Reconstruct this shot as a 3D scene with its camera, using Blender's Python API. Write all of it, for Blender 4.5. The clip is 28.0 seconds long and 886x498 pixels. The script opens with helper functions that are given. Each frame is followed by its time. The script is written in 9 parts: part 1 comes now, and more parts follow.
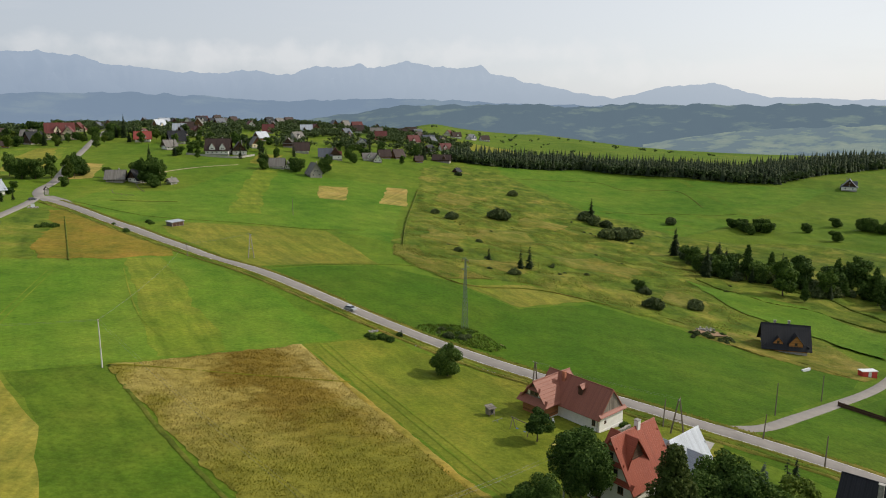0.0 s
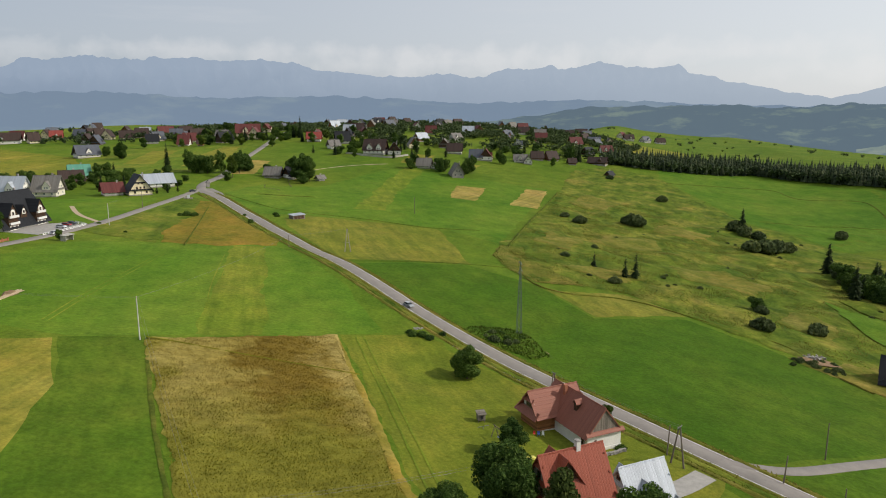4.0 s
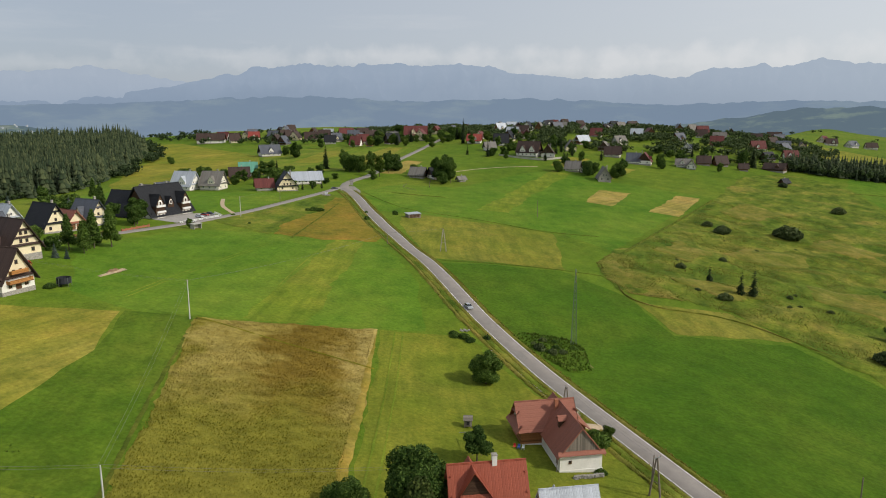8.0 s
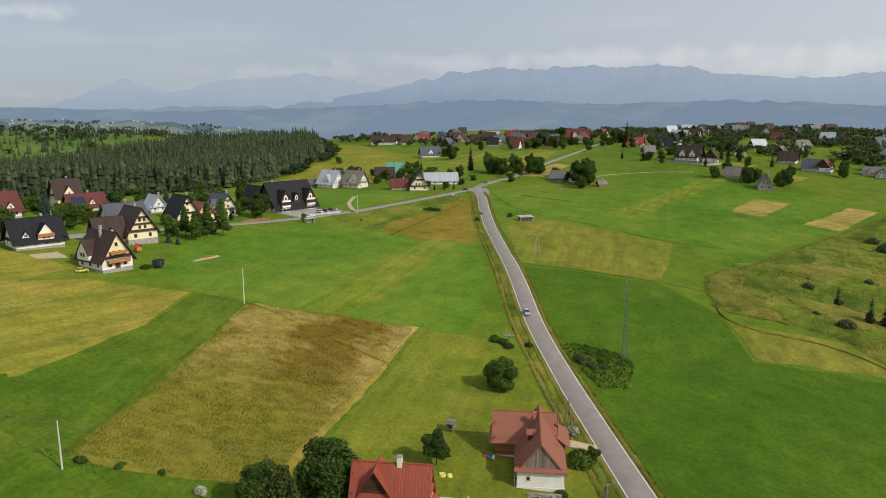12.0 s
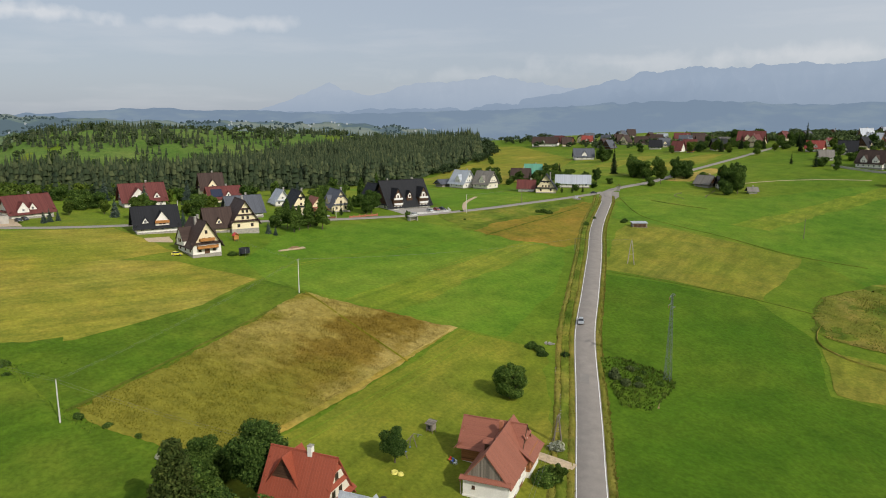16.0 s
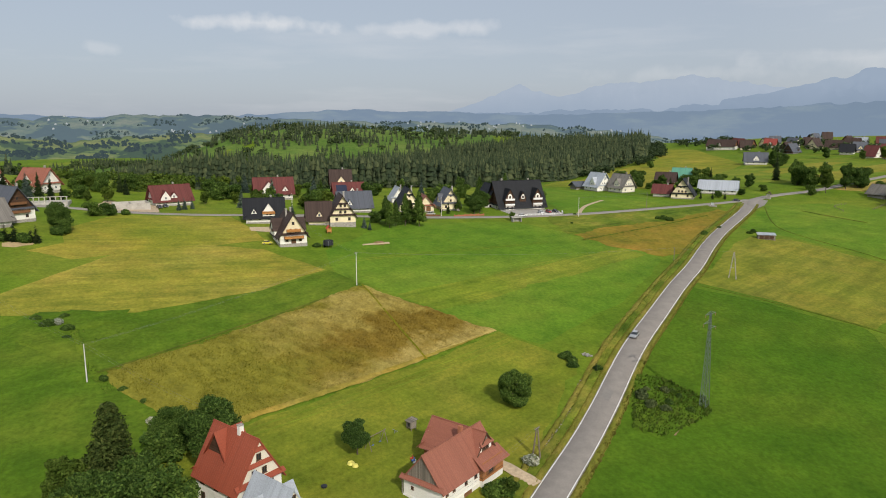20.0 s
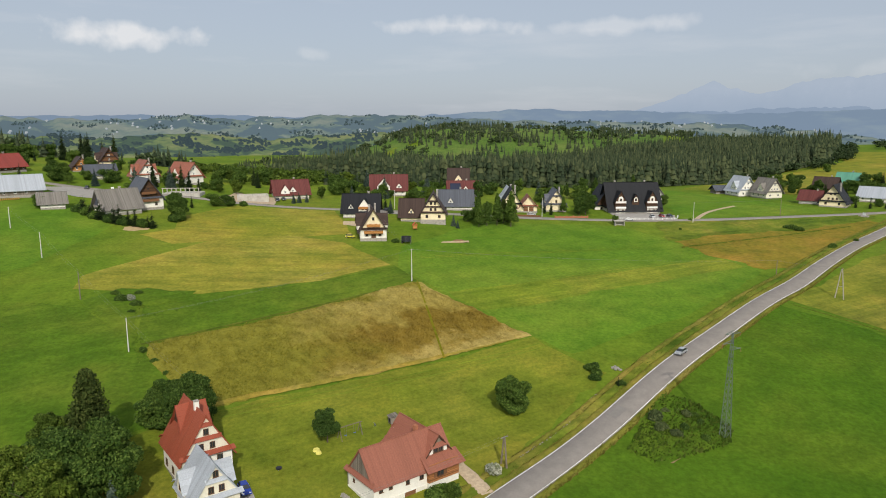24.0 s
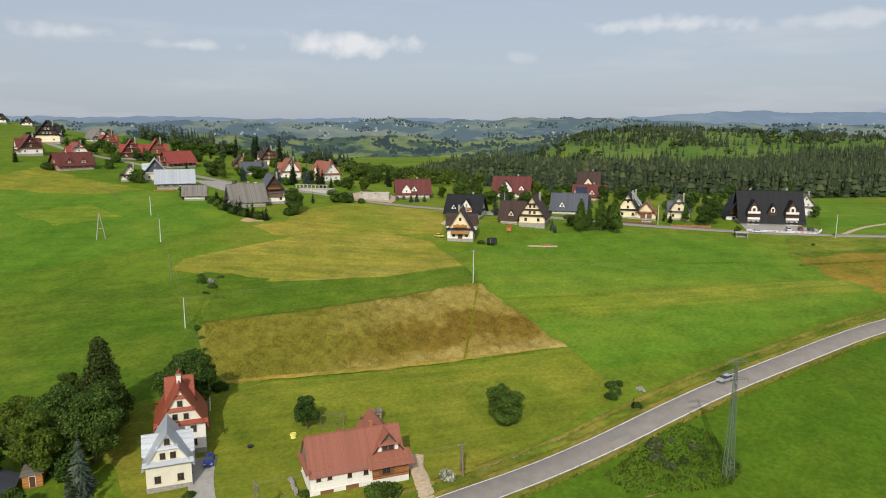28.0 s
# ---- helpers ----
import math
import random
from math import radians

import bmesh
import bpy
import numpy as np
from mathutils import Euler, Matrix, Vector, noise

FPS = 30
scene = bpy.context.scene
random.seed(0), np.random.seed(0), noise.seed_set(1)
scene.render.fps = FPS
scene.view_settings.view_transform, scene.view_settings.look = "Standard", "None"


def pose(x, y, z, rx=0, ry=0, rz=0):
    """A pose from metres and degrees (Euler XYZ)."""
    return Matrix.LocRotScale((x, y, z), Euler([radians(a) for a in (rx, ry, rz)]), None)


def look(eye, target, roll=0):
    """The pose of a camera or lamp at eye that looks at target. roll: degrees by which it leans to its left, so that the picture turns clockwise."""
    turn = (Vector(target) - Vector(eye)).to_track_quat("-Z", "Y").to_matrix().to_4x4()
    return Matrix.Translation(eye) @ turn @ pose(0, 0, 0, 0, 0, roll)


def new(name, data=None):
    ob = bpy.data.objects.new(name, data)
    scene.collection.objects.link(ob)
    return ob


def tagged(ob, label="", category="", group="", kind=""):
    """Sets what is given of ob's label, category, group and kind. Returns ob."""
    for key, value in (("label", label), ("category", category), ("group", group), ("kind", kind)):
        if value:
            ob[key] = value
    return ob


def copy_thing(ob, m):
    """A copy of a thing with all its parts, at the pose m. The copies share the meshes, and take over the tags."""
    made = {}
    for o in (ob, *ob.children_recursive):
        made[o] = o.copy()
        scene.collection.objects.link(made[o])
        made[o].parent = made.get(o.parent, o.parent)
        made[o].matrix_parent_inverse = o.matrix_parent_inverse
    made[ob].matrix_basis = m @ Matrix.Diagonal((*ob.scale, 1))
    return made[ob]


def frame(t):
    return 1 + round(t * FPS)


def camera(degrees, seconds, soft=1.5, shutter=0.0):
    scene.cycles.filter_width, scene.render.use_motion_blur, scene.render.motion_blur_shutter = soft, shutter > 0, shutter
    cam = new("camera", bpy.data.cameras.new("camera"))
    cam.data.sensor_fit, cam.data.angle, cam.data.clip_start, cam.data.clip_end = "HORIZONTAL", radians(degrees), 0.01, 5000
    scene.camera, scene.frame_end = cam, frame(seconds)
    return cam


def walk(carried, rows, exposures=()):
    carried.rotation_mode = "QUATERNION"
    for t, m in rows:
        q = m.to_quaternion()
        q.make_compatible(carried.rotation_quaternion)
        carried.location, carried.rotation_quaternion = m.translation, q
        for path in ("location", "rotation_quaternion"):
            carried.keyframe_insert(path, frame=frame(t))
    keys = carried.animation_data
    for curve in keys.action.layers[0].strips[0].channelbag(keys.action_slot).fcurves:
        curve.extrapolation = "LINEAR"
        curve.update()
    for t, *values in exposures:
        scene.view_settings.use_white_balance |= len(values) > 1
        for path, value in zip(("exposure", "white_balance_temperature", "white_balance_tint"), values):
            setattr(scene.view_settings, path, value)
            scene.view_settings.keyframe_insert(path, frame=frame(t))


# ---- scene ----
cam = camera(64.6, 28.0, 1.0)
METRES, EYE, TILT, LEAN, TURN = 290.0, 65.0, -11.07, -0.226, 0.0
ROWS = [
    (0.0, 0.0, 0.0, 0.0, 0.0, 0.0, -0.0),
    (0.5, 0.0178, 0.0004, -0.0, 1.94, 0.02, -0.35),
    (1.0, 0.0356, 0.0016, 0.0001, 3.87, 0.02, -0.69),
    (1.5, 0.0534, 0.0034, 0.0002, 5.79, -0.0, -1.05),
    (2.0, 0.0711, 0.0057, 0.0004, 7.74, -0.06, -1.41),
    (2.5, 0.089, 0.0084, 0.0009, 9.69, -0.11, -1.77),
    (3.0, 0.1066, 0.0117, 0.0016, 11.65, -0.15, -2.14),
    (3.5, 0.123, 0.0154, 0.002, 13.45, -0.18, -2.47),
    (5.5, 0.1908, 0.0374, 0.0056, 21.26, -0.54, -3.87),
    (6.0, 0.2074, 0.0441, 0.0066, 23.2, -0.64, -4.19),
    (6.5, 0.2238, 0.0517, 0.0078, 25.17, -0.73, -4.52),
    (7.0, 0.24, 0.0595, 0.0093, 27.15, -0.86, -4.84),
    (7.5, 0.2556, 0.0683, 0.011, 29.1, -1.01, -5.2),
    (8.0, 0.2711, 0.0775, 0.0125, 31.05, -1.19, -5.5),
    (8.5, 0.2862, 0.0872, 0.014, 32.99, -1.37, -5.82),
    (9.0, 0.301, 0.0974, 0.0157, 34.93, -1.57, -6.1),
    (9.5, 0.315, 0.1082, 0.0173, 36.86, -1.78, -6.45),
    (10.0, 0.3291, 0.1193, 0.0193, 38.84, -1.99, -6.75),
    (10.5, 0.343, 0.1309, 0.0214, 40.81, -2.18, -7.03),
    (11.0, 0.356, 0.1429, 0.0235, 42.79, -2.36, -7.31),
    (11.5, 0.3686, 0.1552, 0.0255, 44.74, -2.57, -7.57),
    (12.0, 0.3807, 0.1682, 0.0276, 46.73, -2.77, -7.81),
    (12.5, 0.3924, 0.1814, 0.0299, 48.71, -3.0, -8.03),
    (14.5, 0.4335, 0.2373, 0.0391, 56.36, -4.05, -8.97),
    (15.0, 0.4427, 0.2518, 0.0418, 58.26, -4.35, -9.2),
    (15.5, 0.4516, 0.2669, 0.0445, 60.18, -4.65, -9.42),
    (16.0, 0.4597, 0.2824, 0.0475, 62.14, -4.98, -9.62),
    (16.5, 0.4673, 0.2982, 0.05, 64.15, -5.27, -9.82),
    (17.0, 0.4744, 0.3141, 0.053, 66.11, -5.6, -10.0),
    (17.5, 0.481, 0.3304, 0.0559, 68.09, -5.92, -10.19),
    (18.0, 0.4868, 0.3468, 0.0591, 70.05, -6.25, -10.37),
    (18.5, 0.4922, 0.3635, 0.062, 72.0, -6.59, -10.5),
    (19.0, 0.4969, 0.3804, 0.0651, 73.95, -6.95, -10.65),
    (19.5, 0.5011, 0.3972, 0.0681, 75.93, -7.34, -10.79),
    (20.0, 0.5047, 0.4143, 0.0711, 77.9, -7.7, -10.89),
    (20.5, 0.5078, 0.4316, 0.0742, 79.86, -8.1, -10.95),
    (21.0, 0.51, 0.4489, 0.0774, 81.82, -8.5, -11.05),
    (21.5, 0.5117, 0.4665, 0.0806, 83.79, -8.89, -11.09),
    (23.5, 0.5135, 0.5349, 0.094, 91.48, -10.34, -11.11),
    (24.0, 0.5128, 0.5501, 0.097, 93.21, -10.67, -11.11),
    (24.5, 0.5114, 0.5666, 0.1001, 95.07, -10.99, -11.1),
    (25.0, 0.5087, 0.5888, 0.1042, 97.62, -11.43, -11.05),
    (25.5, 0.5053, 0.6074, 0.1077, 99.79, -11.81, -11.01),
    (26.0, 0.5016, 0.6249, 0.1109, 101.81, -12.16, -10.96),
    (26.5, 0.4973, 0.6423, 0.1142, 103.82, -12.52, -10.88),
    (27.0, 0.4922, 0.6595, 0.1173, 105.84, -12.88, -10.79),
    (27.5, 0.4866, 0.6764, 0.1202, 107.84, -13.23, -10.69),
    (28.0, 0.4806, 0.6932, 0.1232, 109.87, -13.6, -10.58),
]
walk(cam, [(t, pose(0, 0, EYE, TILT, LEAN, TURN) @ pose(METRES * x, METRES * y, METRES * z, 90 + pitch, roll, yaw)) for t, x, y, z, yaw, pitch, roll in ROWS], exposures=((0.0, 0.000), (3.0, -0.040), (6.0, -0.090), (10.0, -0.080), (15.0, -0.040), (19.0, 0.000), (25.0, 0.030), (28.0, 0.050)))

# ---- world and sun ----
SUN_EL, SUN_AZ = 35.0, 78.0          # degrees; azimuth clockwise from +y
world = bpy.data.worlds.new("sky")
scene.world = world
world.use_nodes = True
wn, wl = world.node_tree.nodes, world.node_tree.links
wn.clear()
w_out = wn.new("ShaderNodeOutputWorld")
w_bg = wn.new("ShaderNodeBackground")
w_sky = wn.new("ShaderNodeTexSky")
w_sky.sky_type = "NISHITA"
w_sky.sun_disc = False
w_sky.sun_elevation = radians(SUN_EL)
w_sky.sun_rotation = radians(SUN_AZ)
w_sky.altitude = 900
w_sky.air_density, w_sky.dust_density, w_sky.ozone_density = 1.0, 4.0, 1.0
w_tc = wn.new("ShaderNodeTexCoord")
w_sep = wn.new("ShaderNodeSeparateXYZ")
w_map = wn.new("ShaderNodeMapping")
w_map.inputs["Scale"].default_value = (2.2, 2.2, 16.0)
w_cl = wn.new("ShaderNodeTexNoise")
w_cl.inputs["Scale"].default_value = 1.7
w_cl.inputs["Detail"].default_value = 7
w_cl.inputs["Roughness"].default_value = 0.58
w_ramp = wn.new("ShaderNodeValToRGB")
w_ramp.color_ramp.elements[0].position, w_ramp.color_ramp.elements[1].position = 0.52, 0.74
w_mist = wn.new("ShaderNodeMixRGB")      # thin high overcast
w_mist.inputs["Fac"].default_value = 0.72
w_mix = wn.new("ShaderNodeMixRGB")
w_mix.inputs["Color2"].default_value = (7.4, 7.4, 7.6, 1)
w_amt = wn.new("ShaderNodeMath")
w_amt.operation = "MULTIPLY"
w_amt.inputs[1].default_value = 0.22
wl.new(w_tc.outputs["Generated"], w_map.inputs["Vector"])
wl.new(w_map.outputs["Vector"], w_cl.inputs["Vector"])
wl.new(w_cl.outputs["Fac"], w_ramp.inputs["Fac"])
wl.new(w_ramp.outputs["Color"], w_amt.inputs[0])
w_glow = wn.new("ShaderNodeVectorMath")          # haze scatters more light towards the sun
w_glow.operation = "DOT_PRODUCT"
w_glow.inputs[1].default_value = (math.sin(radians(SUN_AZ)), math.cos(radians(SUN_AZ)), 0)
wl.new(w_tc.outputs["Generated"], w_glow.inputs[0])
w_gr = wn.new("ShaderNodeValToRGB")
w_gr.color_ramp.elements[0].position, w_gr.color_ramp.elements[0].color = 0.15, (0.475, 0.525, 0.605, 1)
w_gr.color_ramp.elements[1].position, w_gr.color_ramp.elements[1].color = 0.80, (0.93, 0.95, 0.97, 1)
w_half = wn.new("ShaderNodeMath")
w_half.operation = "MULTIPLY_ADD"
w_half.inputs[1].default_value, w_half.inputs[2].default_value = 0.5, 0.5
wl.new(w_glow.outputs["Value"], w_half.inputs[0])
wl.new(w_half.outputs["Value"], w_gr.inputs["Fac"])
w_ten = wn.new("ShaderNodeVectorMath")
w_ten.operation = "SCALE"
w_ten.inputs["Scale"].default_value = 10.0
wl.new(w_gr.outputs["Color"], w_ten.inputs[0])
wl.new(w_ten.outputs["Vector"], w_mist.inputs["Color2"])
wl.new(w_sky.outputs["Color"], w_mist.inputs["Color1"])
wl.new(w_mist.outputs["Color"], w_mix.inputs["Color1"])
wl.new(w_amt.outputs["Value"], w_mix.inputs["Fac"])
# a few small separate clouds: azimuth (left of +y), elevation, half width, half height in degrees
w_nrm = wn.new("ShaderNodeVectorMath")
w_nrm.operation = "NORMALIZE"
wl.new(w_tc.outputs["Generated"], w_nrm.inputs[0])
wl.new(w_nrm.outputs["Vector"], w_sep.inputs["Vector"])


def w_math(op, a, b=0.0):
    m = wn.new("ShaderNodeMath")
    m.operation = op
    for k, q in enumerate((a, b)):
        if hasattr(q, "links"):
            wl.new(q, m.inputs[k])
        else:
            m.inputs[k].default_value = q
    return m.outputs["Value"]


w_az = w_math("ARCTAN2", w_math("MULTIPLY", w_sep.outputs["X"], -1.0), w_sep.outputs["Y"])
w_el = w_math("ARCSINE", w_sep.outputs["Z"])
w_puff = wn.new("ShaderNodeTexNoise")
w_puff.inputs["Scale"].default_value = 26.0
w_puff.inputs["Detail"].default_value = 6
wl.new(w_nrm.outputs["Vector"], w_puff.inputs["Vector"])
w_sum = None
for az_, el_, hw_, hh_, a_ in ((117.3, 6.2, 4.6, 0.85, 0.7), (92.5, 7.4, 5.0, 0.6, 0.5), (79.5, 7.2, 5.5, 0.55, 0.34), (103.5, 5.2, 1.2, 0.45, 0.2), (129.0, 5.8, 3.0, 0.4, 0.4), (136.0, 6.4, 3.0, 0.5, 0.4), (34.0, 4.6, 14.0, 0.9, 0.30), (14.0, 4.0, 12.0, 1.0, 0.34), (48.0, 4.4, 8.0, 0.8, 0.22), (-2.0, 4.6, 12.0, 0.9, 0.3), (-22.0, 3.0, 14.0, 1.0, 0.3), (60.0, 3.6, 8.0, 0.6, 0.16)):
    dx_ = w_math("DIVIDE", w_math("SUBTRACT", w_az, radians(az_)), radians(hw_))
    dy_ = w_math("DIVIDE", w_math("SUBTRACT", w_el, radians(el_)), radians(hh_))
    rr_ = w_math("SQRT", w_math("ADD", w_math("MULTIPLY", dx_, dx_), w_math("MULTIPLY", dy_, dy_)))
    kk_ = w_math("MULTIPLY", w_math("SUBTRACT", w_puff.outputs["Fac"], 0.42), 3.4)
    mm_ = w_math("MULTIPLY", w_math("MINIMUM", w_math("MAXIMUM", w_math("SUBTRACT", w_math("ADD", kk_, 0.9), rr_), 0.0), 1.0), a_)
    w_sum = mm_ if w_sum is None else w_math("MAXIMUM", w_sum, mm_)
w_mix2 = wn.new("ShaderNodeMixRGB")
w_mix2.inputs["Color2"].default_value = (8.6, 8.5, 8.5, 1)
wl.new(w_sum, w_mix2.inputs["Fac"])
wl.new(w_mix.outputs["Color"], w_mix2.inputs["Color1"])
wl.new(w_mix2.outputs["Color"], w_bg.inputs["Color"])
w_bg.inputs["Strength"].default_value = 0.1
wl.new(w_bg.outputs["Background"], w_out.inputs["Surface"])

sun_data = bpy.data.lights.new("sun", "SUN")
sun_data.energy, sun_data.angle, sun_data.color = 3.2, radians(0.6), (1.0, 0.93, 0.82)
sun = new("sun", sun_data)
sv = Vector((math.sin(radians(SUN_AZ)) * math.cos(radians(SUN_EL)), math.cos(radians(SUN_AZ)) * math.cos(radians(SUN_EL)), math.sin(radians(SUN_EL))))
sun.matrix_world = look(sv * 400, (0, 0, 0))

# ---- land form ----
POLY = [8.48, -7.83, 37.27, 2.49, -4.26, -3.66, -35.5, -10.38, 2.29, 5.74, -0.77, -27.33, 8.06, -4.62, -1.43, 10.97, 4.79, -0.12, 11.72, 3.92, 5.39]
SWELLS = [(2, 165, -0.58), (6, 113, -1.56), (-66, 258, 1.95), (-202, 458, -2.67), (70, 142, 2.38), (117, 247, -2.22), (-301, 323, -1.64), (23, 343, 0.9), (-150, 125, 1.24), (-206, 65, -1.59)]

DIPS = [(-71.4, 139.8, 1.0), (1.4, 169.3, -1.2), (-80, 279, -1.6), (-126, 326.5, 1.1), (7.2, 214.5, -0.7)]


def smooth(a, b, x):
    k = np.clip((x - a) / (b - a), 0, 1)
    return k * k * (3 - 2 * k)


def land(x, y):
    """Height of the ground, arrays or numbers."""
    x, y = np.asarray(x, float), np.asarray(y, float)
    u, v = (np.clip(x, -450, 250) + 100) / 350, (np.clip(y, -250, 850) - 300) / 550
    z = np.zeros(np.broadcast(x, y).shape)
    k = 0
    for i in range(6):
        for j in range(6 - i):
            z = z + POLY[k] * u ** i * v ** j
            k += 1
    for cx, cy, a in SWELLS:
        z = z + a * np.exp(-((x - cx) ** 2 + (y - cy) ** 2) / 2888.0)
    for cx, cy, a in DIPS:
        z = z + a * np.exp(-((x - cx) ** 2 + (y - cy) ** 2) / 450.0)
    north = smooth(850, 1500, y)
    z = z + north * (8 + 12 * smooth(60, -160, x))                              # village ridge goes on
    z = z + 13 * smooth(-250, -400, y) * smooth(-700, -450, x)                  # hill of the huts
    z = z - 60 * smooth(-330, -720, x) * smooth(70, -160, y)                    # valley to the west
    z = z - 42 * smooth(860, 1500, y) * smooth(130, 620, x)                      # the land falls away behind the spruces
    z = z + 40 * np.exp(-((x + 1130) / 230) ** 2 - ((y - 190) / 360) ** 2)      # wooded hill
    z = z - 20 * np.exp(-((x + 660) / 190) ** 2 - ((y - 130) / 230) ** 2)       # hollow under the wood
    moor = smooth(-28, 15, x) * smooth(268, 305, y) * smooth(640, 540, y)
    z = z + moor * 0.9 * np.sin(x / 9 + np.sin(y / 15) * 1.7) * np.sin(y / 12 + np.sin(x / 19) * 1.3)
    far = np.hypot(x, y - 200)
    z = z - 55 * smooth(1700, 2600, far) - 75 * smooth(1020, 1500, y) * smooth(0, -220, x) - 60 * smooth(-800, -1300, x) * smooth(520, 900, y)
    return z


def gz(x, y):
    return float(land(x, y))


# ---- materials ----
MATS = {}


def nodes_of(name):
    m = bpy.data.materials.new(name)
    m.use_nodes = True
    MATS[name] = m
    n, l = m.node_tree.nodes, m.node_tree.links
    return m, n, l, n["Principled BSDF"]


def ramp_of(n, stops):
    r = n.new("ShaderNodeValToRGB")
    e = r.color_ramp.elements
    while len(e) < len(stops):
        e.new(0.5)
    for el, (p, c) in zip(e, stops):
        el.position, el.color = p, (*c, 1)
    return r


def noise_of(n, l, coord, scale, detail=4, rough=0.55, stretch=None, turn=0.0):
    t = n.new("ShaderNodeTexNoise")
    t.inputs["Scale"].default_value = scale
    t.inputs["Detail"].default_value = detail
    t.inputs["Roughness"].default_value = rough
    if stretch or turn:
        mp = n.new("ShaderNodeMapping")
        mp.inputs["Scale"].default_value = stretch or (1, 1, 1)
        mp.inputs["Rotation"].default_value = (0, 0, radians(turn))
        # rotate first, then stretch along the turned axes
        mp.vector_type = "TEXTURE"
        mp.inputs["Scale"].default_value = tuple(1 / c for c in (stretch or (1, 1, 1)))
        l.new(coord, mp.inputs["Vector"])
        coord = mp.outputs["Vector"]
    l.new(coord, t.inputs["Vector"])
    return t


def mixed(n, l, a, b, fac, kind="MIX"):
    x = n.new("ShaderNodeMixRGB")
    x.blend_type = kind
    for sock, val in ((x.inputs["Color1"], a), (x.inputs["Color2"], b), (x.inputs["Fac"], fac)):
        if hasattr(val, "links"):
            l.new(val, sock)
        else:
            sock.default_value = val if isinstance(val, float) else (*val, 1)
    return x.outputs["Color"]


def bumped(n, l, bsdf, height, strength, distance):
    b = n.new("ShaderNodeBump")
    b.inputs["Strength"].default_value, b.inputs["Distance"].default_value = strength, distance
    l.new(height, b.inputs["Height"])
    l.new(b.outputs["Normal"], bsdf.inputs["Normal"])


def grass(name, dark, mid, light, big=0.012, fine=0.9, rows=0.0, turn=0.0, row_fac=0.25, relief=0.25):
    """Mown or growing grass: broad patches, tufts, and optional mowing rows."""
    m, n, l, b = nodes_of(name)
    c = n.new("ShaderNodeNewGeometry").outputs["Position"]
    broad = noise_of(n, l, c, big, 5, 0.6)
    r = ramp_of(n, [(0.3, dark), (0.5, mid), (0.72, light)])
    l.new(broad.outputs["Fac"], r.inputs["Fac"])
    tuft = noise_of(n, l, c, fine, 6, 0.7)
    tr = ramp_of(n, [(0.3, (0.52, 0.56, 0.49)), (0.7, (1.45, 1.41, 1.38))])
    l.new(tuft.outputs["Fac"], tr.inputs["Fac"])
    col = mixed(n, l, r.outputs["Color"], tr.outputs["Color"], 0.62, "MULTIPLY")
    spot = noise_of(n, l, c, 0.11, 5, 0.65)
    sr = ramp_of(n, [(0.3, (0.74, 0.79, 0.76)), (0.7, (1.27, 1.21, 1.15))])
    l.new(spot.outputs["Fac"], sr.inputs["Fac"])
    col = mixed(n, l, col, sr.outputs["Color"], 0.85, "MULTIPLY")
    dry = noise_of(n, l, c, 0.034, 6, 0.7)
    dr = ramp_of(n, [(0.32, (0.84, 0.95, 0.86)), (0.5, (1.0, 1.0, 1.0)), (0.68, (1.3, 1.07, 1.25))])
    l.new(dry.outputs["Fac"], dr.inputs["Fac"])
    col = mixed(n, l, col, dr.outputs["Color"], 0.8, "MULTIPLY")
    if rows:
        streak = noise_of(n, l, c, 1.0, 3, 0.6, (0.008, rows, 1), turn)
        rr = ramp_of(n, [(0.36, (0.68, 0.74, 0.66)), (0.64, (1.4, 1.28, 1.2))])
        l.new(streak.outputs["Fac"], rr.inputs["Fac"])
        col = mixed(n, l, col, rr.outputs["Color"], row_fac, "MULTIPLY")
    l.new(col, b.inputs["Base Color"])
    b.inputs["Roughness"].default_value = 0.9
    b.inputs["Diffuse Roughness"].default_value = 0.22
    b.inputs["Specular IOR Level"].default_value = 0.05
    bumped(n, l, b, tuft.outputs["Fac"], 0.8, relief)
    return m


grass("meadow", (0.0680, 0.1280, 0.0105), (0.0980, 0.1570, 0.0142), (0.1460, 0.1810, 0.0235), 0.008, rows=0.16, turn=95, row_fac=0.2)
grass("meadow_bright", (0.060, 0.138, 0.0110), (0.092, 0.170, 0.0155), (0.134, 0.195, 0.0230), 0.016, rows=0.24, turn=122, row_fac=0.18)
grass("meadow_deep", (0.0450, 0.1044, 0.0072), (0.0612, 0.1206, 0.0090), (0.0810, 0.1332, 0.0123), 0.016, rows=0.2, turn=130, row_fac=0.12)
grass("meadow_near", (0.0480, 0.1030, 0.0080), (0.0680, 0.1240, 0.0110), (0.1100, 0.1510, 0.0180), 0.02, rows=0.3, turn=-46, row_fac=0.35)
grass("meadow_mid", (0.081, 0.145, 0.0124), (0.118, 0.174, 0.0182), (0.168, 0.194, 0.0295), 0.014, rows=0.3, turn=110, row_fac=0.4)
grass("lawn", (0.1040, 0.1420, 0.0140), (0.1440, 0.1700, 0.0200), (0.1940, 0.1940, 0.0300), 0.03, 1.1, rows=0.35, turn=-54, row_fac=0.35)
grass("mown_pale", (0.1334, 0.1653, 0.0182), (0.1798, 0.1881, 0.0251), (0.2320, 0.2166, 0.0388), 0.018, rows=0.30, turn=96, row_fac=0.4)
